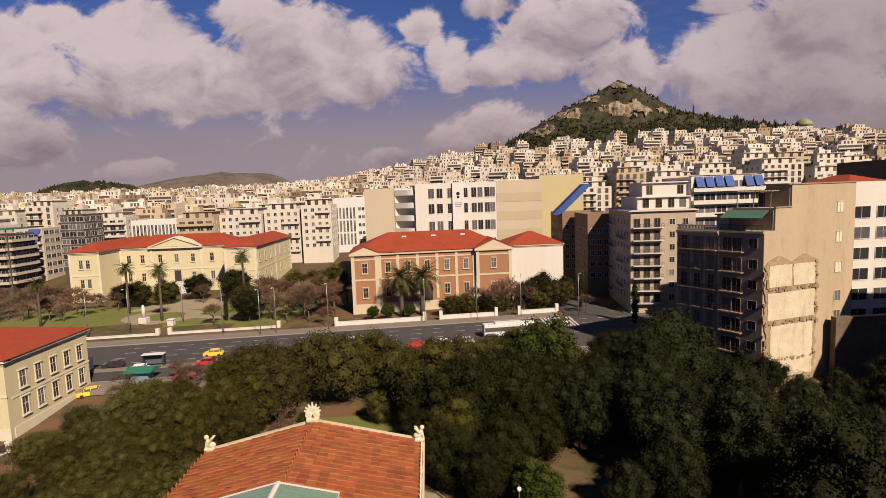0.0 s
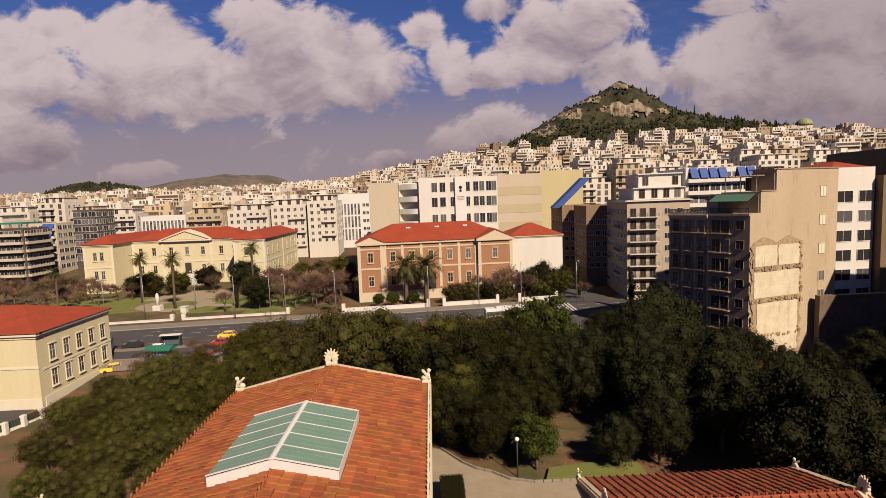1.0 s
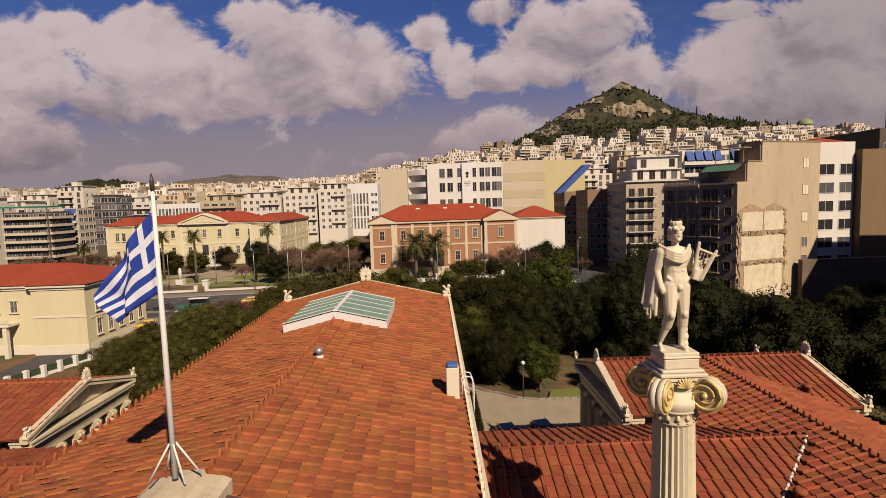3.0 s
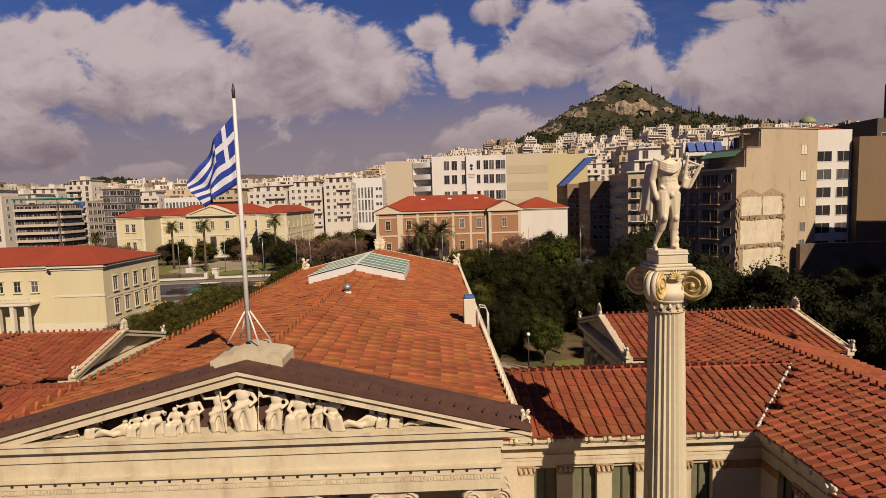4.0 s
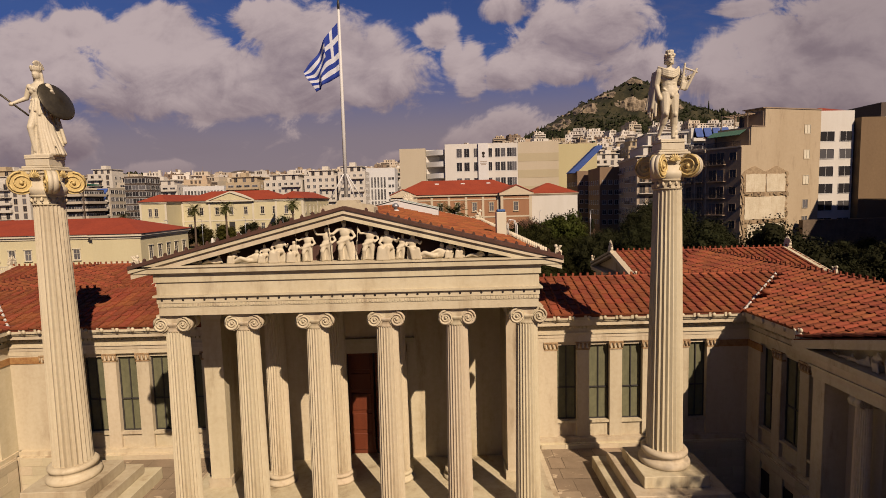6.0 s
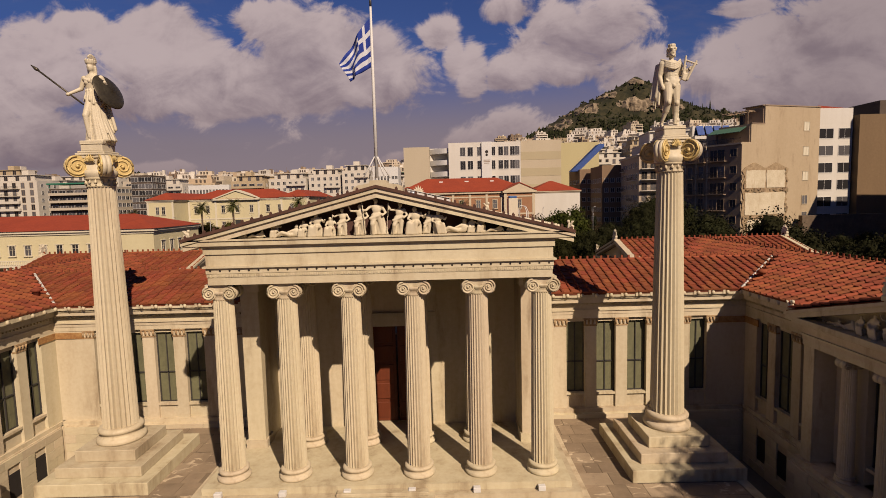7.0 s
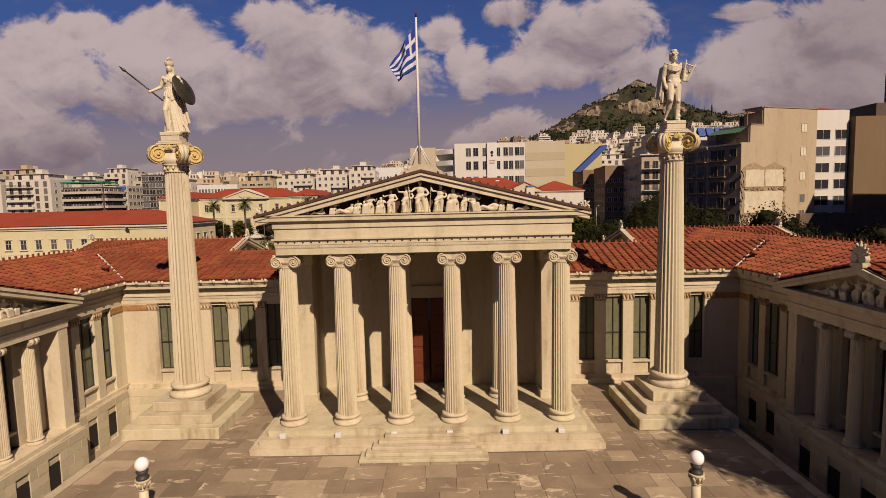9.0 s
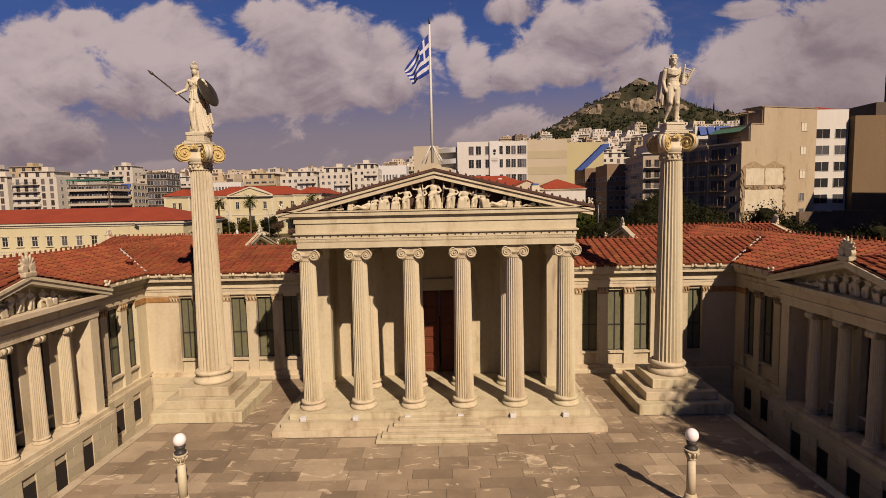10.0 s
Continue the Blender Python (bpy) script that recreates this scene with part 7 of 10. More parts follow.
def balcony(parent, W, D, side, u0, u1, z, depth=1.2, solid=False, wall=None):
    """A balcony slab with a solid parapet or a barred rail."""
    m = face_matrix(side, W, D, 0, z)
    L = u1 - u0
    bm = bmesh.new()
    box(bm, u0, u1, -depth, 0.05, -0.18, 0.0)
    slab = part("balcony", bm, wall or WHITEWASH, parent)
    slab.matrix_basis = m
    bm = bmesh.new()
    if solid:
        box(bm, u0, u1, -depth, -depth + 0.1, 0.0, 0.9)
        box(bm, u0, u0 + 0.1, -depth + 0.1, 0, 0.0, 0.9)
        box(bm, u1 - 0.1, u1, -depth + 0.1, 0, 0.0, 0.9)
    else:
        n = max(3, int(L / 0.35))
        for i in range(n + 1):
            x = u0 + L * i / n
            box(bm, x - 0.025, x + 0.025, -depth + 0.02, -depth + 0.06, 0, 0.95)
        box(bm, u0, u1, -depth, -depth + 0.08, 0.95, 1.02)
        box(bm, u0, u1, -depth, -depth + 0.08, 0.45, 0.50)
    part("railing", bm, (wall or WHITEWASH) if solid else IRON, slab)


def ring(x0, x1, y0, y1, t, z0, z1):
    """A low wall all round, in one piece."""
    bm = bmesh.new()
    loops = []
    for o, z in ((0, z0), (0, z1), (t, z1), (t, z0)):
        loops.append([bm.verts.new(p) for p in ((x0 + o, y0 + o, z), (x1 - o, y0 + o, z), (x1 - o, y1 - o, z), (x0 + o, y1 - o, z))])
    for a, b in zip(loops, loops[1:] + loops[:1]):
        for i in range(4):
            bm.faces.new((a[i], a[(i + 1) % 4], b[(i + 1) % 4], b[i]))
    return bm


def block(name, label, x, y, W, D, z0, h, wall, rz=0.0, parapet=0.6, category="building", group=""):
    b = thing(name, label, category, (x, y, z0), group, "", rz)
    bm = bmesh.new()
    box(bm, 0, W, 0, D, -5.0, h)
    part("wall", bm, wall, b)
    if parapet:
        part("parapet", ring(0, W, 0, D, 0.25, h + 0.001, h + parapet), wall, b)
    return b


def spread(a, b, n):
    return [a + (b - a) * (i + 0.5) / n for i in range(n)]


# cream university building close on the left
b = block("university_building", "cream neoclassical university building with a red hip roof", -115, 82, 60, 18.5, 1.0, 9.3, CREAM, 0, 0)
part("cornice", cornice_ring(0, 60, 0, 18.5, 9.35, 0.9, 0.5), CREAM_TRIM, b)
part("roof", hip_roof(0, 60, 0, 18.5, 9.36, 12.3, 0.7), ROOF_FAR, b, "bright red tiled hip roof")
bm = bmesh.new()
box(bm, -0.08, 60.08, 0.02, 18.58, 2.85, 3.15)
box(bm, -0.1, 60.1, -0.1, 18.6, -4, -1.6)
part("string_course", bm, CREAM_TRIM, b)
put_windows(b, WIN_NEO, "right", 60, 18.5, spread(0.8, 17.8, 5), (4.1,))
for u in spread(0.8, 17.8, 5):
    piece("window", WIN_NEO, b, None, m=face_matrix("right", 60, 18.5, u, -0.3) @ Matrix.Diagonal((1, 1, 1.05, 1)))
for u in [21.2 + 3.2 * i for i in range(9)]:
    piece("window", WIN_NEO, b, None, m=Matrix.Translation((u, 0, 4.45)) @ Matrix.Diagonal((0.95, 1, 0.78, 1)))
bm = bmesh.new()
box(bm, 50.6, 60.0, -0.9, 0.0, -4.0, 9.34)
part("pavilion", bm, CREAM, b)
part("pavilion_roof", hip_roof(50.6, 60.0, -0.9, 9.0, 9.37, 11.2, 0.72), ROOF_FAR, b, "bright red tiled hip roof")
bm = bmesh.new()
for z0, z1, o in ((8.4, 8.85, 0.18), (8.851, 9.36, 0.5)):
    box(bm, 50.6 - o, 60 + o, -0.9 - o, 0.0, z0, z1)
part("pavilion_cornice", bm, CREAM_TRIM, b)
part("pavilion_string", bbox(50.5, 60.1, -1.0, -0.9, 3.4, 3.75, 0.01), CREAM_TRIM, b)
part("pavilion_socle", bbox(50.5, 60.1, -1.02, -0.9, -4.0, -1.6, 0.01), CREAM_TRIM, b)
bm = bmesh.new()
box(bm, 20, 47.5, -2.6, 0, 2.3, 2.7)
for i in range(11):
    box(bm, 20.2 + 2.6 * i, 20.9 + 2.6 * i, -2.4, -1.7, -4.0, 2.3)
for i in range(75):
    box(bm, 20.2 + 0.365 * i, 20.32 + 0.365 * i, -2.5, -2.4, 2.7, 3.5)
box(bm, 20, 47.5, -2.55, -2.35, 3.5, 3.65)
part("portico", bm, CREAM_TRIM, b, "pillared portico with a balustrade")
FENCE_GREEN = worn("green_mesh", (0.018, 0.035, 0.016), (0.03, 0.045, 0.02), 0.8, 8.0, 1.0, 0.8)
f = thing("garden_fence", "stone fence posts with dark green railings", "fence", (-56.4, 64.5, -2.85))
for i in range(6):
    bm = bbox(-0.35 + 0.75 * i, 0.35 + 0.75 * i, -0.35 + 2.6 * i, 0.35 + 2.6 * i, 0, 2.0, 0.04)
    part("post", bm, WHITEWASH, f)
    if i < 5:
        bm = bmesh.new()
        prism(bm, [(-0.3 + 0.75 * i, 0.35 + 2.6 * i), (-0.1 + 0.75 * i, 0.35 + 2.6 * i), (0.65 + 0.75 * i, 2.25 + 2.6 * i), (0.45 + 0.75 * i, 2.25 + 2.6 * i)], 0.1, 0.7, "z")
        part("plinth", bm, WHITEWASH, f)
        bm = bmesh.new()
        prism(bm, [(-0.3 + 0.75 * i, 0.36 + 2.6 * i), (-0.18 + 0.75 * i, 0.36 + 2.6 * i), (0.58 + 0.75 * i, 2.24 + 2.6 * i), (0.46 + 0.75 * i, 2.24 + 2.6 * i)], 0.71, 1.75, "z")
        part("panel", bm, FENCE_GREEN, f, "dark green fence panel")

# yellow school across the plaza
b = thing("school_building", "pale yellow neoclassical school with red roof and pediment", "building", (-115.6, 188, 2.3))
for x0, x1, y0, y1 in ((0, 10.6, 0, 47), (53.6, 64.8, 0, 47), (10.6, 53.6, 12, 30)):
    bm = bmesh.new()
    box(bm, x0, x1, y0, y1, -4, 14.6)
    part("wall", bm, CREAM, b)
for x0, x1, y0, y1 in ((0, 10.6, 0, 47), (53.6, 64.8, 0, 47), (10.7, 53.5, 12, 30)):
    part("cornice", cornice_ring(x0, x1, y0, y1, 15.2, 0.9, 0.5), CREAM_TRIM, b)
    part("roof", hip_roof(x0, x1, y0, y1, 15.21, 19.3 if x1 - x0 > 20 else 18.2, 0.8), ROOF_FAR, b, "red tiled hip roof")
bm = bmesh.new()
prism(bm, [(22, 15.2), (41, 15.2), (31.5, 18.6)], 11.3, 16, "y")
part("pediment", bm, CREAM, b)
bm = bmesh.new()
for s in (-1, 1):
    prism(bm, [(31.5, 18.9), (31.5 + s * 10, 15.3), (31.5 + s * 10, 14.9), (31.5, 18.4)], 10.9, 16.2, "y")
box(bm, 21.6, 41.4, 10.9, 12.2, 14.6, 15.15)
for x in (22, 40.2, 10.7, 52.6):
    box(bm, x, x + 0.8, 11.8, 12.0, -1, 14.6)
for x in (0, 9.9, 53.6, 64.1):
    box(bm, x - 0.03, x + 0.73, -0.15, 0.05, -1, 14.4)
for y in (0.5, 23, 45.5):
    box(bm, 64.75, 64.95, y, y + 0.9, -1, 14.4)
box(bm, 10.6, 53.6, 11.85, 12.02, 6.6, 7.1)
box(bm, -0.1, 10.7, -0.12, 0.0, 6.6, 7.1)
box(bm, 53.5, 64.9, -0.12, 0.0, 6.6, 7.1)
box(bm, 64.8, 64.92, 0, 47, 6.6, 7.1)
part("trim", bm, CREAM_TRIM, b)
for z in (2.6, 9.4):
    for u in (4.1, 6.5, 58.0, 60.4):
        piece("window", WIN_NEO, b, None, m=Matrix.Translation((u, 0, z)) @ Matrix.Diagonal((1, 1, 1.15, 1)))
    for u in (14, 19, 25.5, 31.5, 37.5, 44.5, 49.5):
        if z < 5 and u == 31.5:
            continue
        piece("window", WIN_NEO, b, None, m=Matrix.Translation((u, 12, z)) @ Matrix.Diagonal((1.1, 1, 1.15, 1)))
    for i in range(7):
        piece("window", WIN_NEO, b, None, m=Matrix.Translation((64.8, 3.6 + 6.6 * i, z)) @ Matrix.Rotation(math.pi / 2, 4, "Z") @ Matrix.Diagonal((1.1, 1, 1.15, 1)))
bm = bmesh.new()
for i in range(8):
    box(bm, 28 - 0.5 * i, 35 + 0.5 * i, 11.9 - 0.5 * (i + 1), 12 - 0.5 * i, -3, 2.0 - 0.42 * i)
part("entrance_stair", bm, WHITEWASH, b)
bm = bmesh.new()
box(bm, 30.3, 32.7, 11.9, 12.05, 2.0, 6.2)
part("door", bm, IRON, b, "tall dark entrance door")

# ochre ministry building with white annex
b = thing("ochre_building", "ochre two-storey neoclassical building with red roof and small pediments", "building", (-12.5, 152.2, 2.1), "", "", math.atan(0.085))
bm = bmesh.new()
box(bm, 0, 46.7, 0.8, 22, -4, 14.8)
box(bm, 0, 7.6, 0, 22.3, -4, 14.8)
box(bm, 36.2, 46.8, -0.4, 22.3, -4, 14.8)
part("wall", bm, OCHRE, b)
bm = bmesh.new()
for x0, x1, y in ((0, 7.6, 0), (36.2, 46.8, -0.4), (7.6, 36.2, 0.8)):
    box(bm, x0 - 0.05, x1 + 0.05, y - 0.12, y, 7.0, 7.5)
    box(bm, x0 - 0.05, x1 + 0.05, y - 0.10, y, 12.9, 13.3)
    box(bm, x0 - 0.05, x1 + 0.05, y - 0.14, y, -4, 0.2)
    box(bm, x0 - 0.5, x1 + 0.5, y - 0.55, y + 0.4, 14.3, 14.95)
    for x in (x0, x1 - 0.9):
        box(bm, x - 0.02, x + 0.92, y - 0.15, y, 0.2, 14.3)
for i in range(1, 5):
    x = 7.6 + 28.6 * i / 5
    box(bm, x - 0.4, x + 0.4, 0.66, 0.8, 0.8, 14.3)
box(bm, -0.14, 0, 0, 22.3, 7.0, 7.5)
box(bm, -0.5, 0.1, 0, 22.6, 14.3, 14.95)
part("trim", bm, OCHRE_TRIM, b, "pale stucco trim")
part("roof", hip_roof(0, 46.7, 0.4, 22.2, 14.96, 20.0, 0.4), ROOF_FAR, b, "dark red tiled hip roof")
for x0, x1, y in ((0, 7.6, 0), (36.2, 46.8, -0.4)):
    bm = bmesh.new()
    c = (x0 + x1) / 2
    hh = (x1 - x0) * 0.24
    prism(bm, [(x0 - 0.4, 14.95), (x1 + 0.4, 14.95), (c, 14.95 + hh)], y - 0.4, y + 8, "y")
    part("pediment", bm, OCHRE_TRIM, b)
    bm = bmesh.new()
    for s in (-1, 1):
        e = x1 + 0.6 if s > 0 else x0 - 0.6
        prism(bm, [(c, 15.0 + hh), (e, 14.95), (e, 15.2), (c, 15.3 + hh)], y - 0.6, y + 9, "y")
    part("gable_roof", bm, ROOF_FAR, b)
for x, y in [(3.8, 0)] + [(x, 0.8) for x in spread(7.6, 36.2, 5)] + [(41.4, -0.4)]:
    for z in (9.2, 2.1):
        if z < 5 and abs(x - 21.9) < 1:
            continue
        piece("window", WIN_OCHRE, b, None, m=Matrix.Translation((x, y, z)) @ Matrix.Diagonal((1.15, 1, 1.1, 1)))
for i in range(4):
    for z in (9.2, 2.1):
        piece("window", WIN_OCHRE, b, None, m=Matrix.Translation((0, 19 - 5 * i, z)) @ Matrix.Rotation(-math.pi / 2, 4, "Z"))
bm = bmesh.new()
box(bm, 20.6, 23.2, 0.7, 0.85, -2.0, 5.2)
part("door", bm, DARK, b, "dark entrance doorway")
for i, x in enumerate((15, 24, 33)):
    bm = bbox(x, x + 1.4, 8.0, 9.0, 18.3, 18.9, 0.05)
    part("rooflight", bm, WHITE, b)
b = block("white_annex", "whitewashed annex with a red hip roof", 34.3, 163, 17.2, 16, 2.1, 14.2, WHITEWASH, 0.03, 0)
part("cornice", cornice_ring(0, 17.2, 0, 16, 14.7, 0.7, 0.4), OCHRE_TRIM, b)
part("roof", hip_roof(0, 17.2, 0, 16, 14.71, 18.4, 0.5), ROOF_FAR, b, "red tiled hip roof")

# white institute with window bands, blank beige flanks and curved balconies
b = block("white_institute", "white six-storey institute with dark window groups and blank beige flank", 5.7, 190, 28.9, 18, 2.3, 34.4, WHITEWASH, 0.0, 0.5)
for z in (11.5, 18.0, 24.2, 30.0 - 0.4):
    for u in (5.6, 8.6):
        piece("window", WIN_WIDE, b, None, m=Matrix.Translation((u + 0.1, 0, z)) @ Matrix.Diagonal((0.75, 1, 2.0, 1)))
    for u in (12.2,):
        piece("window", WIN_WIDE, b, None, m=Matrix.Translation((u, 0, z)) @ Matrix.Diagonal((0.5, 1, 2.0, 1)))
    for u in (18.0,):
        piece("window", WIN_WIDE, b, None, m=Matrix.Translation((u, 0, z)) @ Matrix.Diagonal((0.5, 1, 2.0, 1)))
    for u in (20.9, 23.1, 25.6, 27.5):
        piece("window", WIN_WIDE, b, None, m=Matrix.Translation((u, 0, z)) @ Matrix.Diagonal((0.66, 1, 2.0, 1)))
bm = bmesh.new()
box(bm, 13.2, 17.2, -0.8, 0.0, -2, 35.0)
part("pier", bm, WHITE, b, "plain white stair tower")
bm = bmesh.new()
disc(bm, (15.2, -0.82, 31.0), 0.65, 0.05, (0, -1, 0), n=14)
disc(bm, (15.2, -0.82, 29.8), 0.5, 0.05, (0, -1, 0), n=14)
part("emblem", bm, DARK, b, "small dark emblem")
bm = bmesh.new()
for z, x0, x1 in ((27.6, 13.9, 16.5), (27.0, 13.9, 16.5), (26.4, 14.2, 16.2)):
    box(bm, x0, x1, -0.83, -0.8, z, z + 0.25)
part("lettering_bar", bm, GREYWALL, b, "grey bars of small lettering")
b = block("beige_flank", "blank pale beige flank of a large block", 34.7, 190.3, 16.2, 18, 2.3, 34.8, BEIGE, 0.0, 0.4)
for z in (8.0, 14.5, 21.0, 27.5):
    part("render_band", bbox(0.02, 16.18, -0.06, 0.0, z, z + 3.2, 0.01), MUSTARD_PALE, b, "slightly yellower render band")
b = block("beige_block", "beige office block with curved white balconies", -12.4, 191.5, 10.4, 20, 2.3, 33.2, BEIGE, 0.0, 0.5)
c = block("balcony_block", "white recessed stair block with deep curved balconies", -1.9, 196, 7.5, 12, 2.3, 33.0, WHITEWASH, 0.0, 0.4)
for z in (8, 12.6, 17.2, 21.8, 26.4, 31.0):
    bm = bmesh.new()
    n = 8
    pts = [(0, 0)] + [(1.2 + 6.2 * (i / n), -1.2 - 3.6 * math.sin(math.pi / 2 * i / n)) for i in range(n + 1)] + [(7.4, 0)]
    prism(bm, pts, z, z + 2.0, "z")
    part("balcony", bm, WHITE, c, "solid white curved parapet")

# mustard block, slatted block, brown street row with blue roof
b = block("mustard_block", "mustard yellow blank office block with dark side", 58.2, 228, 19, 22, 3, 36.5, MUSTARD, 0.0, 0.5)
put_windows(b, WIN_WIDE, "left", 19, 22, spread(2, 20, 5), [6, 10, 14, 18, 22, 26, 30])
b = block("slatted_block", "white office block with tall vertical window slits", -38.7, 268, 17.5, 20, 7, 26.2, WHITE, 0.0, 0.4)
for x in spread(0.6, 12.8, 7):
    for z in (3.0, 9.5, 16.0):
        piece("window", WIN_SLIT, b, None, m=Matrix.Translation((x, 0, z)) @ Matrix.Diagonal((1.0, 1, 0.40, 1)))
put_windows(b, WIN_FLAT, "front", 17.5, 20, (14.6, 16.4), (4, 8, 12, 16, 20))
CITY_WALL = BEIGE
BROWN = worn("brown_render", (0.193, 0.129, 0.0773), (0.142, 0.0931, 0.0579), 0.85, 2.0, 0.2, 0.8, 0.15, True, 0.0, (0.1, 0.07, 0.05), 0.4)
b = block("brown_block", "old brown apartment block along the side street", 60.0, 166, 16, 18, 2.3, 22.5, BROWN, -0.05, 0.6)
put_windows(b, WIN_FLAT, "left", 16, 18, spread(1, 17, 5), [3, 6.5, 10, 13.5, 17])
put_windows(b, WIN_FLAT, "front", 16, 18, spread(0.5, 9, 4), [3, 6.5, 10, 13.5, 17])
b = block("brown_block", "old brown apartment block along the side street", 57.2, 186, 16, 22, 2.6, 22.0, BROWN, -0.05, 0.6)
put_windows(b, WIN_FLAT, "left", 16, 22, spread(1, 21, 6), [3, 6.5, 10, 13.5, 17])
put_windows(b, WIN_FLAT, "front", 16, 22, spread(0.5, 9, 4), [3, 6.5, 10, 13.5, 17])
BLUE_SHEET = worn("blue_sheeting", (0.0305, 0.074, 0.261), (0.0261, 0.0478, 0.148), 0.7, 2.0, 0.9, 0.9)
c = thing("blue_sloping_roof", "slanting blue corrugated roof over a stair", "roof", (54.5, 188.6, 24.6))
bm = bmesh.new()
prism(bm, [(0, 0), (3.0, 0), (13.2, 9.6), (13.2, 10.6), (11.2, 10.6)], 0, 5.0, "y")
part("sheet", bm, BLUE_SHEET, c)

# pale corner apartments with set-back top floors
CORNER_WALL = worn("stained_pale_render", (0.35, 0.29, 0.215), (0.275, 0.225, 0.162), 0.85, 2.0, 0.3, 0.8, 0.15, True, 0.0, (0.15, 0.12, 0.09), 0.5)
b = block("corner_apartments", "pale grey art-deco corner apartments with balconies", 63.4, 139.5, 16.5, 26, 2.2, 24.3, CORNER_WALL, -0.12, 0.7)
zs = [0.25 + 3.35 * i for i in range(7)]
for i, z in enumerate(zs):
    put_windows(b, WIN_DOOR, "front", 16.5, 26, (1.6, 4.2, 6.8), (z,))
    put_windows(b, WIN_FLAT, "front", 16.5, 26, (10.6, 14.0), (z + 0.6,))
    put_windows(b, WIN_FLAT, "left", 16.5, 26, spread(1, 25, 7), (z + 0.5,))
    balcony(b, 16.5, 26, "front", 0.4, 8.2, z - 0.05, 1.4, False, WHITEWASH)
    balcony(b, 16.5, 26, "front", 12.6, 15.6, z - 0.05, 0.8, False, WHITEWASH)
    if i % 2 == 0:
        balcony(b, 16.5, 26, "left", 3, 9, z - 0.05, 1.1, False, WHITEWASH)
    else:
        balcony(b, 16.5, 26, "left", 14, 22, z - 0.05, 1.1, False, WHITEWASH)
part("cornice", cornice_ring(0, 16.5, 0, 26, 24.8, 0.5, 0.6), WHITEWASH, b)
bm = bmesh.new()
box(bm, 2.8, 16.3, 4.0, 22, 24.8, 28.2)
box(bm, 4.6, 16.2, 6.0, 20, 28.2, 32.0)
part("penthouse", bm, WHITEWASH, b, "white set-back top storeys")
bm = bmesh.new()
box(bm, 2.4, 16.6, 3.4, 22.4, 28.05, 28.3)
box(bm, 4.2, 16.5, 5.4, 20.4, 31.9, 32.2)
part("roof_slab", bm, WHITEWASH, b)
for z, y, us in ((25.4, 4.0, (5, 8.4, 11.6, 14.6)), (28.9, 6.0, (6.5, 14.6))):
    for u in us:
        piece("window", WIN_DOOR, b, None, m=Matrix.Translation((u, y, z)))

# tall white block with blue awnings
b = block("awning_block", "white apartment block with a row of blue awnings", 81.5, 143.5, 20, 18, 2.2, 33.0, WHITEWASH, 0.0, 0.3)
for i, z in enumerate((20.0, 23.4, 26.8, 30.2)):
    put_windows(b, WIN_WIDE, "front", 20, 18, spread(0.6, 19.4, 6), (z,))
    balcony(b, 20, 18, "front", 0.2, 19.8, z - 0.9, 1.3, True, WHITEWASH)
for i in range(7):
    x = 1.0 + 2.7 * i
    if i == 4:
        continue
    bm = bmesh.new()
    prism(bm, [(-1.6, 30.4), (-1.55, 30.3), (0.0, 33.0), (0.0, 33.2), (-0.2, 33.2)], x, x + 2.2, "x")
    part("awning", bm, BLUE_SHEET, b, "blue canvas awning")

# dark street front and the bare party wall
PA, PB, PC, PD = Vector((57.6, 101.0)), Vector((65.75, 87.6)), Vector((86.2, 93.8)), Vector((78.0, 110.0))
b = thing("party_wall_block", "grey apartment block with a bare lit party wall", "building", (PB.x, PB.y, 2.0))
def plan(m, f):
    """A point of the block's plan: m along the street front, f into the depth."""
    q = PA.lerp(PB, m).lerp(PD.lerp(PC, m), f)
    return (q.x - PB.x, q.y - PB.y)


def storey(bm, m0, m1, f0, f1, z0, z1):
    prism(bm, [plan(m0, f0), plan(m1, f0), plan(m1, f1), plan(m0, f1)], z0, z1, "z")


bm = bmesh.new()
storey(bm, 0, 1, 0, 1, -6, 22.9)
part("wall", bm, PARTY, b)
bm = bmesh.new()
storey(bm, 0.55, 1, 0.11, 1, 22.901, 26.7)
part("upper_storey", bm, PARTY, b)
bm = bmesh.new()
storey(bm, 0.74, 1, 0.28, 1, 26.701, 30.5)
part("top_storey", bm, PARTY, b)
bm = bmesh.new()
storey(bm, 0.36, 0.50, 0.12, 0.26, 22.901, 25.4)
part("roof_hut", bm, CORNER_WALL, b)
bm = bmesh.new()
storey(bm, 0.345, 0.515, 0.105, 0.275, 25.401, 25.65)
part("hut_roof", bm, ROOF_FAR, b, "small red tiled roof")
bm = bmesh.new()
storey(bm, 0.73, 1.0, 0.25, 0.28, 30.5, 30.7)
storey(bm, 0.985, 1.008, 0.278, 1.0, 30.5, 30.72)
storey(bm, 0.985, 1.008, 0.108, 0.278, 26.7, 26.9)
storey(bm, 0.735, 0.98, 0.275, 0.282, 26.75, 29.9)
storey(bm, 0.545, 0.98, 0.105, 0.112, 22.95, 26.3)
part("coping", bm, GREYWALL, b, "weathered grey coping and terrace walls")
d = (PB - PA)
L1 = d.length
mfront = Matrix.Translation((PA.x - PB.x, PA.y - PB.y, 0)) @ Matrix.Rotation(math.atan2(d.y, d.x), 4, "Z")
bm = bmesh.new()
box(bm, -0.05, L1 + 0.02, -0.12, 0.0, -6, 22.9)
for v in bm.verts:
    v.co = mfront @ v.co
part("street_front", bm, GREYWALL, b, "shaded grey street front, its warm shade tone in the colour")
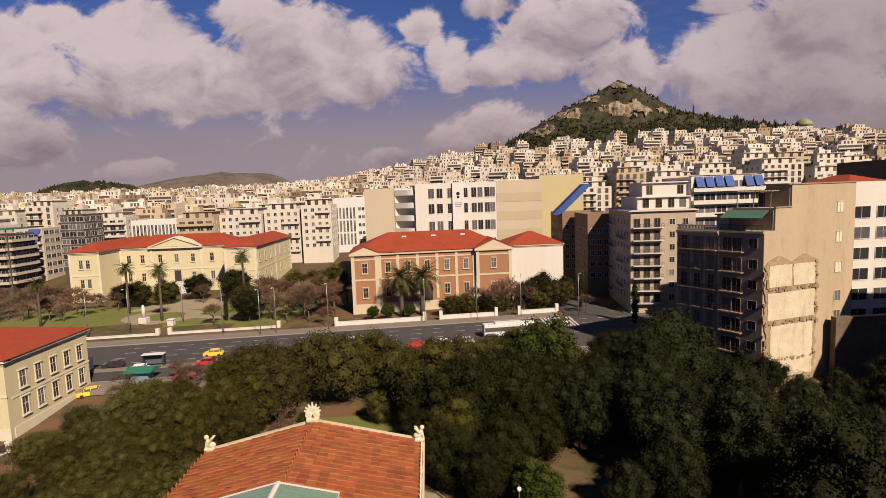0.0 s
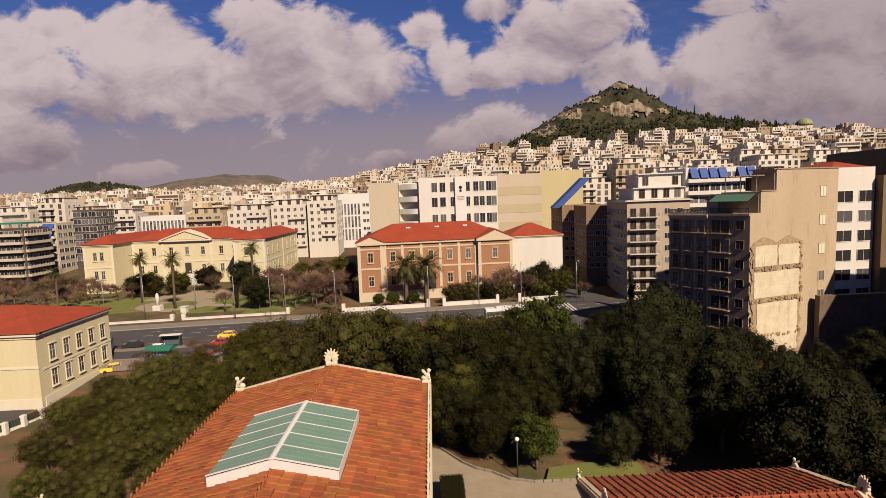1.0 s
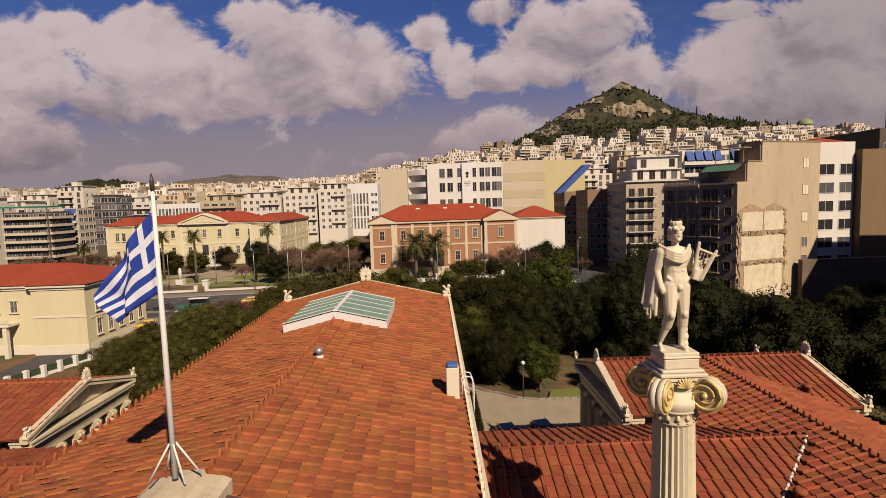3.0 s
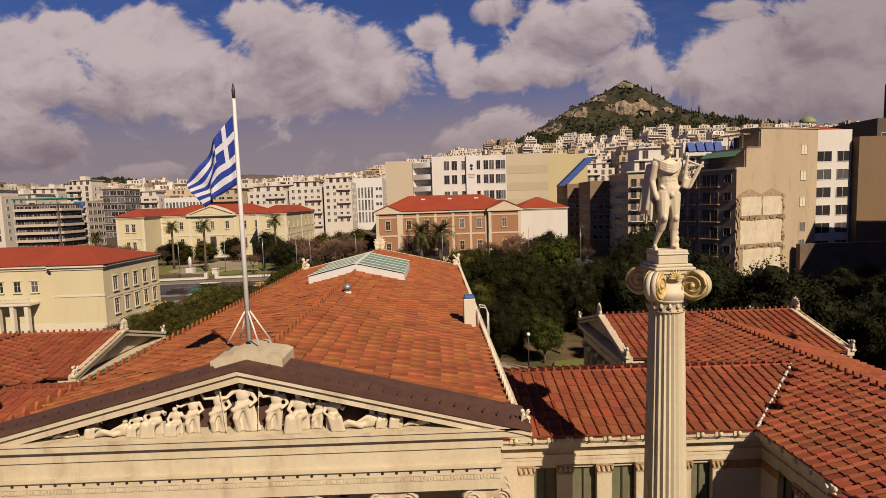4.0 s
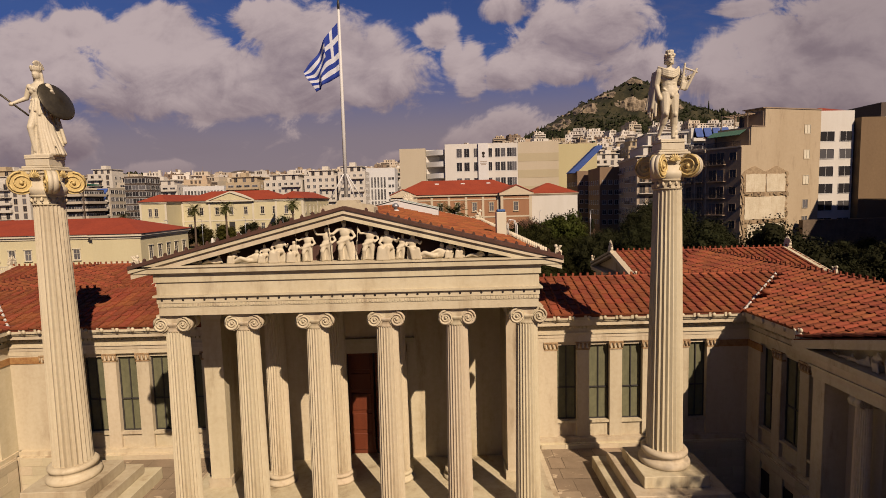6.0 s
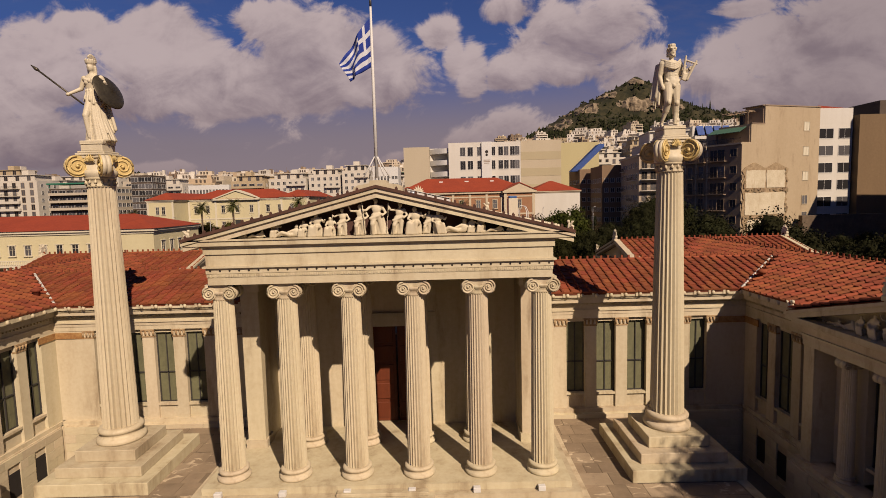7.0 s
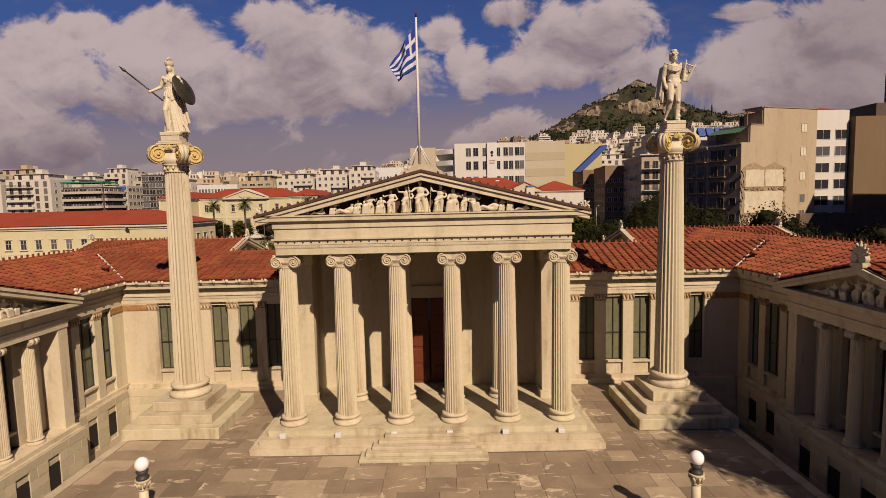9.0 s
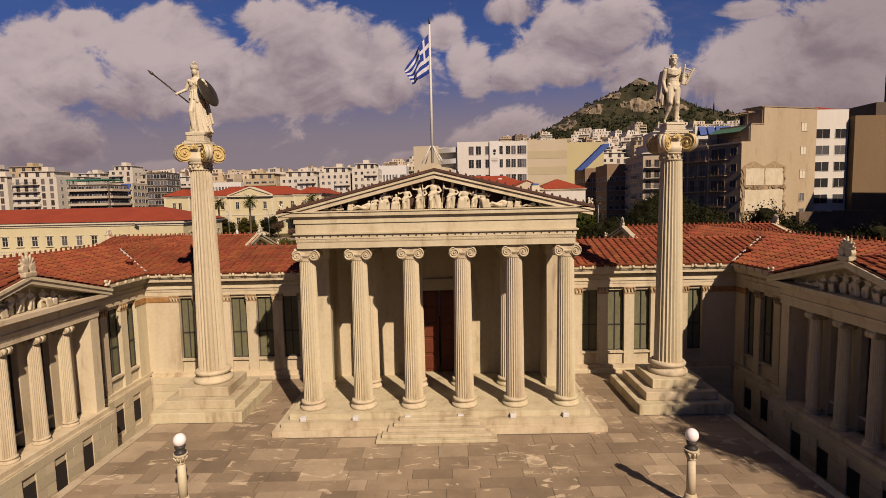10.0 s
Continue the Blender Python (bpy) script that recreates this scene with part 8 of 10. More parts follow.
for i in range(7):
    z = -1.95 + 3.55 * i
    for u in (1.5, 4.1, 6.7):
        piece("window", WIN_STREET, b, None, m=mfront @ Matrix.Translation((u, -0.12, z)))
    for u in (9.6, 11.3):
        piece("window", WIN_DOOR, b, None, m=mfront @ Matrix.Translation((u, -0.12, z)))
    piece("window", WIN_DOOR, b, None, m=mfront @ Matrix.Translation((14.0, -0.12, z + 0.7)) @ Matrix.Diagonal((0.9, 1, 0.66, 1)))
    rails = [(8.4, 12.5)]
    rails += [] if i == 0 else [(0.5, 7.8)] if i % 2 == 0 else [(0.6, 2.4), (3.2, 5.0), (5.8, 7.6)]
    for u0, u1 in rails:
        bm = bmesh.new()
        box(bm, u0, u1, -1.05, -0.1, z - 0.25, z - 0.08)
        for v in bm.verts:
            v.co = mfront @ v.co
        slab = part("balcony", bm, GREYWALL, b)
        bm = bmesh.new()
        n = int((u1 - u0) / 0.22)
        for k in range(n + 1):
            x = u0 + 0.03 + (u1 - u0 - 0.06) * k / n
            box(bm, x - 0.02, x + 0.02, -1.03, -0.99, z - 0.08, z + 0.9)
        box(bm, u0, u1, -1.05, -0.97, z + 0.9, z + 0.97)
        for v in bm.verts:
            v.co = mfront @ v.co
        part("railing", bm, IRON, slab, "thin dark iron balcony railing", "stuff")
bm = bmesh.new()
for z, o, x0, x1 in ((21.7, 0.25, 0, 8.1), (22.0, 0.5, 0, 8.1), (22.35, 0.75, 0, 8.1), (22.5, 0.35, 8.11, L1)):
    box(bm, x0, x1, -o, 0, z, z + 0.34)
for x in (0.0, 2.75, 5.4, 8.0):
    box(bm, x - 0.02, x + 0.25, -0.2, -0.1, -5, 21.7)
box(bm, 0, 8.1, -0.3, -0.1, 22.7, 22.95)
box(bm, 0, 8.1, -0.3, -0.1, 23.55, 23.75)
for k in range(28):
    box(bm, 0.08 + 0.29 * k, 0.22 + 0.29 * k, -0.27, -0.13, 22.95, 23.55)
for v in bm.verts:
    v.co = mfront @ v.co
part("cornice", bm, CORNER_WALL, b, "pale weathered cornice with a balustrade")
bm = bmesh.new()
n = 36
for k in range(n + 1):
    x = 8.3 + (L1 - 8.6) * k / n
    box(bm, x - 0.02, x + 0.02, -0.06, -0.02, 22.9, 23.8)
box(bm, 8.3, L1 - 0.2, -0.08, 0.0, 23.8, 23.88)
for v in bm.verts:
    v.co = mfront @ v.co
part("terrace_rail", bm, IRON, b)
for u in (9.6, 11.6, 13.6):
    piece("window", WIN_DOOR, b, None, m=mfront @ Matrix.Translation((u, 2.28, 23.1)))
for u in (12.5, 14.3):
    piece("window", WIN_DOOR, b, None, m=mfront @ Matrix.Translation((u, 5.95, 26.9)))
GREEN_SHEET = worn("green_awning", (0.052, 0.113, 0.078), (0.039, 0.087, 0.061), 0.6, 4.0, 0.6, 0.6)
bm = bmesh.new()
for k in range(9):
    x0 = 8.2 + (L1 - 8.5) * k / 9
    prism(bm, [(-0.4, 25.0), (2.2, 26.2), (2.2, 26.3), (-0.4, 25.1)], x0, x0 + (L1 - 8.5) / 9 - 0.12, "x")
for v in bm.verts:
    v.co = mfront @ v.co
part("pergola", bm, GREEN_SHEET, b, "green slatted pergola roof", "stuff")
bm = bmesh.new()
for k in range(10):
    x0 = 9.6 + (L1 - 10.0) * k / 9
    box(bm, x0, x0 + 0.12, 2.6, 6.1, 29.5, 29.65)
box(bm, 9.5, L1 - 0.2, 2.6, 2.75, 29.35, 29.5)
for x0 in (9.6, 12.4, L1 - 0.5):
    box(bm, x0, x0 + 0.12, 2.6, 2.75, 26.7, 29.35)
for v in bm.verts:
    v.co = mfront @ v.co
part("roof_pergola", bm, GREYWALL, b, kind="stuff")
# windows and old plaster on the party wall
d = (PC - PB)
L2 = d.length
mw = Matrix.Rotation(math.atan2(d.y, d.x), 4, "Z")
for k, z in enumerate((25.5, 20.2, 14.8, 9.6, 6.0)):
    piece("window", WIN_SHUT if k < 3 else WIN_PARTY, b, None, m=mw @ Matrix.Translation((17.6, 0.0, z)) @ Matrix.Diagonal((1.1, 1, 1.2, 1)))
ruin = thing("ruin_face", "ragged plaster and rubble of a vanished house", "ruin", (PB.x, PB.y, 2.0), "", "", math.atan2(d.y, d.x))


def ragged(x0, x1, z0, z1, step=0.5, rag=0.3, seed=1, gables=False):
    """An uneven sheet of old plaster with broken edges."""
    r = random.Random(seed)
    pts = []
    n = int((z1 - z0) / step)
    pts += [(x0 + r.uniform(-rag, rag), z0 + (z1 - z0) * i / n) for i in range(n + 1)]
    m = int((x1 - x0) / step)
    top = [(x0 + (x1 - x0) * i / m, z1 + r.uniform(-0.5, 0.5) * rag) for i in range(1, m)]
    if gables:
        top = [(x, z1 + 1.3 * (1 - abs(((x - x0) / (x1 - x0) * 2) % 1 - 0.5) * 2)) for x, z in top]
    pts += top
    pts += [(x1 + r.uniform(-rag, rag), z1 - (z1 - z0) * i / n) for i in range(n + 1)]
    return pts


bm = bmesh.new()
prism(bm, ragged(0.3, 12.2, -4.5, 17.4, 0.6, 0.45, 2, True), -0.22, 0.02, "y")
part("rubble_edge", bm, RUBBLE, ruin, "broken rubble edge")
bm = bmesh.new()
for i, (x0, x1, z0, z1) in enumerate(((0.9, 6.2, 13.3, 17.0), (6.5, 11.6, 13.3, 17.0), (0.9, 11.7, 7.6, 12.3), (1.6, 11.4, -2.6, 6.6))):
    prism(bm, ragged(x0, x1, z0, z1, 0.7, 0.14, 5 + i), -0.30, -0.2, "y")
part("plaster", bm, RUIN, ruin, "pale flaking plaster panels")
bm = bmesh.new()
r5 = random.Random(9)
for i in range(150):
    z = r5.choice((12.8, 7.1, 0.6, r5.uniform(0.5, 17)))
    x = r5.uniform(0.4, 12) if z in (12.8, 7.1, 0.6) else r5.choice((r5.uniform(-0.1, 0.8), r5.uniform(11.7, 12.4)))
    s = r5.uniform(0.12, 0.35)
    box(bm, x - s, x + s, -0.32 - s * 0.3, -0.2, z - s * 0.5 + r5.uniform(-0.3, 0.3), z + s * 0.5 + r5.uniform(-0.3, 0.3))
part("rubble", bm, RUBBLE, ruin, "loose rubble courses", "stuff")

# white block with ribbon windows, tan block, dark far hotel
b = block("ribbon_block", "white apartment block with dark ribbon windows", 86.6, 95.6, 8.6, 16, 2.0, 30.2, WHITEWASH, 0.06, 0.4)
for z in (5.0, 8.8, 12.6, 16.4, 20.2, 24.0):
    piece("window", WIN_BIG, b, None, m=Matrix.Translation((2.4, 0, z)))
    piece("window", WIN_BIG, b, None, m=Matrix.Translation((6.8, 0, z)) @ Matrix.Diagonal((0.8, 1, 1, 1)))
part("roof", hip_roof(0.5, 8.2, 1, 12, 30.6, 32.0, 0.3), ROOF_FAR, b)
# tan darkened: the colour carries shade that is not cast on this wall
TAN_WALL = worn("tan_render_in_shade", (0.155, 0.104, 0.056), (0.115, 0.076, 0.041), 0.9, 2.0, 0.2, 0.8, 0.2, True, 0.0, (0.12, 0.078, 0.046), 0.35)
b = block("tan_block", "blank tan gable wall of an apartment block, darkened for shade", 95.5, 94.5, 34, 18, 2.0, 28.6, TAN_WALL, 0.03, 0.3)
YARD_WALL = worn("crumbling_brown_wall", (0.15, 0.11, 0.075), (0.075, 0.055, 0.038), 0.95, 2.0, 0.35, 1.0, 0.7, False, 0.0, (0.05, 0.035, 0.025), 0.6, bump_scale=4)
b = block("yard_wall", "shaded crumbling yard wall", 80.5, 90.0, 60, 1.2, 1.5, 7.6, YARD_WALL, 0.03, 0.0, "wall")
DARKBROWN = worn("dark_cladding", (0.07345, 0.05375, 0.03959), (0.05089, 0.03679, 0.02827), 0.8, 2.0, 0.2, 0.8)
b = block("dark_hotel", "dark brown high-rise block on the slope", 118.5, 117.5, 16, 22, 2.2, 34.6, DARKBROWN, 0.0, 0.8)
put_windows(b, WIN_WIDE, "front", 17, 22, spread(1, 16, 5), [14, 18, 22, 26, 30])
bm = bmesh.new()
box(bm, 9, 12.5, 2, 5, 35.2, 37.4)
part("roof_box", bm, WHITEWASH, b)
b = block("dark_hotel", "dark brown high-rise block on the slope", 134, 112, 30, 22, 2.2, 46.0, DARKBROWN, 0.0, 0.8)
put_windows(b, WIN_WIDE, "front", 30, 22, spread(1, 29, 8), [14, 18, 22, 26, 30, 34, 38])
# unseen blocks along the street beside the garden, placed to shade its east side
b = block("street_block", "unseen apartment block beside the garden, placed for its shade", 96.5, 54, 30, 21, 1.5, 29.5, GREYWALL, 0.0, 0.6)
put_windows(b, WIN_FLAT, "left", 30, 21, spread(1, 20, 6), [4, 8, 12, 16, 20, 24])
b = block("street_block", "unseen apartment block beside the garden, placed for its shade", 82, 2, 26, 44, 0.5, 26.0, CITY_WALL, 0.0, 0.6)
put_windows(b, WIN_FLAT, "left", 26, 44, spread(1, 43, 11), [4, 8, 12, 16, 20])
# unseen blocks across the street, added to cut low sky light on the forecourt
for x0, h, wall in ((-86, 25.0, CITY_WALL), (-40, 27.5, GREYWALL), (8, 26.0, CITY_WALL), (54, 28.0, GREYWALL)):
    b = block("street_block", "unseen block across the street, added to cut sky light", x0, -98, 44, 18, -3.4, h, wall, 0.0, 0.6)


# ---- the city ----
def apartment(x, y, W, D, z0, h, wall, seed):
    """A mid-rise apartment block with balconies, set-back top floor and roof boxes."""
    r = random.Random(seed)
    b = block("apartment_building", "pale concrete apartment block with stacked balconies", x, y, W, D, z0, h, wall, r.uniform(-0.06, 0.06), 0.5, "building", "city apartment blocks")
    fl = int(h / 3.3)
    style = r.randrange(3)
    for k in range(max(0, fl - 6), fl):
        z = h - 3.2 * (fl - k) + 0.5
        if style == 0:
            balcony(b, W, D, "front", 0.3, W - 0.3, z - 0.3, 1.3, r.random() < 0.7, wall)
            put_windows(b, WIN_WIDE, "front", W, D, spread(0.5, W - 0.5, max(2, int(W / 4.2))), (z,))
        elif style == 1:
            put_windows(b, WIN_FLAT, "front", W, D, spread(0.5, W - 0.5, max(3, int(W / 3))), (z + 0.2,))
            if k % 2:
                balcony(b, W, D, "front", W * 0.5, W - 0.4, z - 0.3, 1.2, True, wall)
        else:
            put_windows(b, WIN_DOOR, "front", W, D, spread(0.5, W - 0.5, max(2, int(W / 3.6))), (z,))
            balcony(b, W, D, "front", 0.5, W * 0.62, z - 0.2, 1.3, r.random() < 0.5, wall)
        side = "right" if x < 0 else "left"
        put_windows(b, WIN_FLAT, side, W, D, spread(1, D - 1, 3), (z + 0.2,))
    bm = bmesh.new()
    box(bm, W * 0.12, W * 0.88, 2.2, D - 1, h, h + 3.0)
    box(bm, W * 0.08, W * 0.92, 1.6, D - 0.6, h + 3.0, h + 3.25)
    a = r.uniform(0.3, 0.6) * W
    box(bm, a, a + 3, D * 0.4, D * 0.4 + 4, h + 3.25, h + 5.4)
    part("penthouse", bm, wall, b)
    for u in spread(W * 0.12, W * 0.88, 3):
        piece("window", WIN_DOOR, b, None, m=Matrix.Translation((u, 2.2, h + 0.3)))
    return b


CITY_A = worn("pale_concrete", (0.399, 0.348, 0.271), (0.335, 0.29, 0.225), 0.85, 1.0, 0.1, 0.8, 0.1, True, 0.0, (0.3, 0.25, 0.19), 0.35)
CITY_B = worn("white_concrete", (0.464, 0.432, 0.373), (0.399, 0.367, 0.309), 0.85, 1.0, 0.1, 0.8, 0.1, True, 0.0, (0.36, 0.3, 0.24), 0.3)
CITY_C = worn("sand_render", (0.354, 0.284, 0.18), (0.29, 0.231, 0.148), 0.85, 1.0, 0.1, 0.8, 0.1, True, 0.0, (0.26, 0.2, 0.14), 0.35)
r6 = random.Random(21)
taken = [(-168, -149, 204, 222), (-165, -151, 226, 244), (-148, -136, 230, 248), (-136, -110, 258, 280), (-14, 54, 186, 216), (56, 80, 160, 252), (-41, -19, 264, 290), (100, 155, 110, 140), (-118, -48, 182, 238), (80, 104, 140, 165), (62, 84, 136, 170)]


def free(x0, x1, y0, y1):
    return all(x1 < a or x0 > b or y1 < c or y0 > d for a, b, c, d in taken)


def add_row(y, x0, x1, hmin, hmax, gap=(0.0, 3.0)):
    x = x0
    while x < x1:
        W, D = r6.uniform(12, 22), r6.uniform(12, 16)
        yy = y + r6.uniform(-3, 3)
        if free(x, x + W, yy, yy + D):
            apartment(x, yy, W, D, ground_z(x + W / 2, yy) - 0.5, r6.uniform(hmin, hmax), r6.choice((CITY_A, CITY_B, CITY_B, CITY_B, CITY_C, CITY_B)), r6.random())
            taken.append((x, x + W, yy, yy + D))
        x += W + r6.uniform(*gap)


add_row(246, -134, -42, 20, 27)
add_row(208, -300, -169, 21, 27)
add_row(236, -300, -170, 22, 29)
add_row(225, -136, -120, 20, 24)
add_row(240, -40, 56, 20, 26)
add_row(255, 80, 200, 24, 32)
add_row(176, 84, 160, 24, 31)
add_row(275, -300, -40, 21, 29)
add_row(272, 0, 240, 24, 33)
# a few set pieces at the left edge of the city
b = block("office_block", "dark glass office block", -147, 232, 9.6, 14, 4, 26.0, DARKBROWN, 0.0, 0.3)
put_windows(b, WIN_BIG, "front", 10, 14, spread(0.2, 9.8, 3), [4 + 3.2 * i for i in range(7)])
put_windows(b, WIN_BIG, "right", 9.6, 14, spread(0.4, 13.6, 3), [4 + 3.2 * i for i in range(7)])
b = block("long_office", "long white office with a colonnaded top floor", -134, 262, 22, 16, 6, 19.4, WHITE, 0.0, 0.6)
for x in spread(0.5, 21.5, 12):
    piece("window", WIN_SLIT, b, None, m=Matrix.Translation((x, -0.02, 12.0)) @ Matrix.Diagonal((1.15, 1, 0.40, 1)))
b = block("balcony_apartments", "apartment block with blue awnings on its balconies", -163.5, 228, 11.5, 14, 3, 21.5, CITY_A, 0.0, 0.6)
for i in range(6):
    balcony(b, 11.5, 14, "front", 0.3, 11.2, 2.0 + 3.4 * i, 1.4, True, CITY_B)
    put_windows(b, WIN_WIDE, "front", 11.5, 14, spread(0.5, 11, 3), (2.3 + 3.4 * i,))
    put_windows(b, WIN_WIDE, "right", 11.5, 14, spread(0.5, 13.5, 4), (2.3 + 3.4 * i,))
for i in (3, 4, 5):
    bm = bmesh.new()
    prism(bm, [(-1.9, 3.2 + 3.4 * i - 0.8), (0.0, 5.0 + 3.4 * i - 0.4), (0.0, 5.2 + 3.4 * i - 0.4), (-1.9, 3.4 + 3.4 * i - 0.8)], 1.0 + i, 6.0 + i, "x")
    part("awning", bm, BLUE_SHEET, b, "blue canvas awning")
b = block("balcony_apartments", "dark apartment block with a green roof canopy", -167.5, 206, 18, 14, 3, 20.5, DARKBROWN, 0.0, 0.3)
for i in range(6):
    balcony(b, 18, 14, "front", 0.3, 17.7, 2.0 + 3.2 * i, 1.4, True, CITY_A)
    put_windows(b, WIN_WIDE, "front", 18, 14, spread(0.5, 17.5, 5), (2.3 + 3.2 * i,))
    balcony(b, 18, 14, "right", 0.3, 13.7, 2.0 + 3.2 * i, 1.3, True, CITY_A)
    put_windows(b, WIN_WIDE, "right", 18, 14, spread(0.5, 13.5, 4), (2.3 + 3.2 * i,))
bm = bmesh.new()
box(bm, -0.5, 18.5, -0.8, 10, 22.6, 23.2)
for x in (0.2, 9, 17.5):
    box(bm, x, x + 0.2, 0, 0.2, 20.5, 22.6)
part("canopy", bm, worn("green_canopy", (0.0261, 0.139, 0.087), (0.0218, 0.104, 0.0696), 0.6, 4.0, 0.6, 0.5), b, "green roof canopy")


def far_city():
    """All blocks further up the slopes, joined: body, set-back floor, roof boxes, balcony bands, windows and dark
    sheets painted as recess shade.
    """
    V, F, M = [], [], []
    r = random.Random(4)
    def bx(x0, x1, y0, y1, z0, z1, mi, c=0.0, s=0.0, ox=0, oy=0, bottom=False):
        k = len(V)
        for i in range(8):
            x, y, z = (x0, x1)[i & 1], (y0, y1)[i >> 1 & 1], (z0, z1)[i >> 2]
            V.append((ox + x * c - y * s, oy + x * s + y * c, z))
        for q in ((4, 5, 7, 6), (0, 1, 5, 4), (2, 6, 7, 3), (0, 4, 6, 2), (1, 3, 7, 5)):
            F.append(tuple(k + i for i in q))
            M.append(mi)
    y = 296.0
    while y < 1250:
        step = 17 + (y - 290) * 0.012
        x = -0.92 * y - 40
        while x < 0.98 * y + 60:
            W, D = r.uniform(10, 21), r.uniform(10, 15)
            cx, cy = x + W / 2, y + r.uniform(-5, 5)
            rr = math.hypot(cx - HILL[0], (cy - HILL[1]))
            gz = ground_z(cx, cy)
            ok = gz < 70 and rr > 200 and r.random() < 0.93 and free(x, x + W, cy, cy + D)
            if math.hypot((cx + 545) / 130, (cy - 900) / 70) < 1:
                ok = False
            if ok:
                h = r.uniform(13, 24) - (5 if cx < -150 and y > 450 else 0)
                a = r.uniform(-0.35, 0.35)
                c, s = math.cos(a), math.sin(a)
                mi = r.choices((0, 1, 2, 3), (0.32, 0.46, 0.15, 0.07))[0]
                z0 = gz - 6
                top = gz + h
                bx(0, W, 0, D, z0, top, mi, c, s, x, cy)
                back = r.uniform(1.8, 3.5)
                bx(W * r.uniform(0.03, 0.3), W * r.uniform(0.7, 0.97), back, D - 1, top, top + 2.8, mi, c, s, x, cy)
                for _ in range(r.randrange(2, 5)):
                    p, q, w = r.uniform(0.05, 0.8) * W, r.uniform(0.3, 0.7) * D, r.uniform(0.6, 2.6)
                    bx(p, p + w, q, q + w, top, top + r.uniform(3.2, 5.2), r.choice((mi, 1, 2, 3)), c, s, x, cy)
                if r.random() < 0.5:
                    p = r.uniform(0.1, 0.9) * W
                    bx(p, p + 0.12, D * 0.5, D * 0.5 + 0.12, top, top + r.uniform(5, 8), 3, c, s, x, cy)
                fl = 5 if y < 480 else 4
                style = r.randrange(4)
                side_x = -0.05 if cx > 60 else W + 0.05
                e0, e1 = (0.3, W - 0.3) if style == 0 else ((0.3, W * 0.55) if style == 1 else ((W * 0.4, W - 0.3) if style == 2 else (0, 0)))
                for k in range(fl):
                    z = top - 2.5 - 3.1 * k
                    if style < 3:
                        bx(e0, e1, -1.25, 0.02, z - 0.95, z - 0.05, 1 if r.random() < 0.3 else mi, c, s, x, cy)
                        # flat dark sheet that paints the shade behind the balcony
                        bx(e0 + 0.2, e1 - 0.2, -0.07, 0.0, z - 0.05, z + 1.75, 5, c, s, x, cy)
                        if r.random() < 0.25:
                            p = r.uniform(e0, e1 - 2.6)
                            bx(p, p + 2.4, -1.15, -0.06, z + 1.15, z + 1.65, r.choice((3, 2, 6)), c, s, x, cy)
                    n = max(2, int(W / r.uniform(2.6, 4.0)))
                    for i in range(n):
                        u = (i + 0.5) * W / n + r.uniform(-0.3, 0.3)
                        if not e0 - 0.8 < u < e1 + 0.8:
                            bx(u - 0.55, u + 0.55, -0.06, 0.0, z - 0.1, z + 1.5, r.choice((4, 4, 5, 2)), c, s, x, cy)
                    if r.random() < 0.7:
                        for i in range(3):
                            v = (i + 0.5) * D / 3
                            bx(side_x - 0.02, side_x + 0.02, v - 0.5, v + 0.5, z, z + 1.4, r.choice((4, 5, 2)), c, s, x, cy)
                for i in range(3):
                    u = W * (0.35 + 0.14 * i)
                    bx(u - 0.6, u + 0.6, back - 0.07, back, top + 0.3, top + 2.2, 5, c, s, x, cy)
            x += W + r.uniform(0.5, 6)
        y += step
    me = bpy.data.meshes.new("distant_city")
    me.from_pydata(V, [], F)
    for m in (FAR_A, FAR_B, FAR_C, FAR_D, GLASS, FAR_SHADE, FAR_CANVAS):
        me.materials.append(m)
    me.polygons.foreach_set("material_index", M)
    ob = new("distant_city", me)
    tagged(ob, "dense pale apartment blocks climbing the far slopes", "buildings", "", "stuff")


def far_wall(name, a, b):
    return worn(name, a, b, 0.85, 0.6, 0.05, 0.8, 0.1, False, 0.16)


# dark tone standing for shade in the far recesses
FAR_SHADE = far_wall("recess_shade", (0.074, 0.0566, 0.0435), (0.0478, 0.0365, 0.0305))
FAR_CANVAS = far_wall("green_canvas", (0.0435, 0.0957, 0.0609), (0.0348, 0.0696, 0.0522))
FAR_A = far_wall("far_cream", (0.399, 0.341, 0.258), (0.335, 0.284, 0.212))
FAR_B = far_wall("far_white", (0.477, 0.445, 0.386), (0.412, 0.373, 0.322))
FAR_C = far_wall("far_sand", (0.335, 0.264, 0.174), (0.284, 0.219, 0.142))
FAR_D = far_wall("far_brown", (0.18, 0.129, 0.0905), (0.142, 0.103, 0.0708))
far_city()

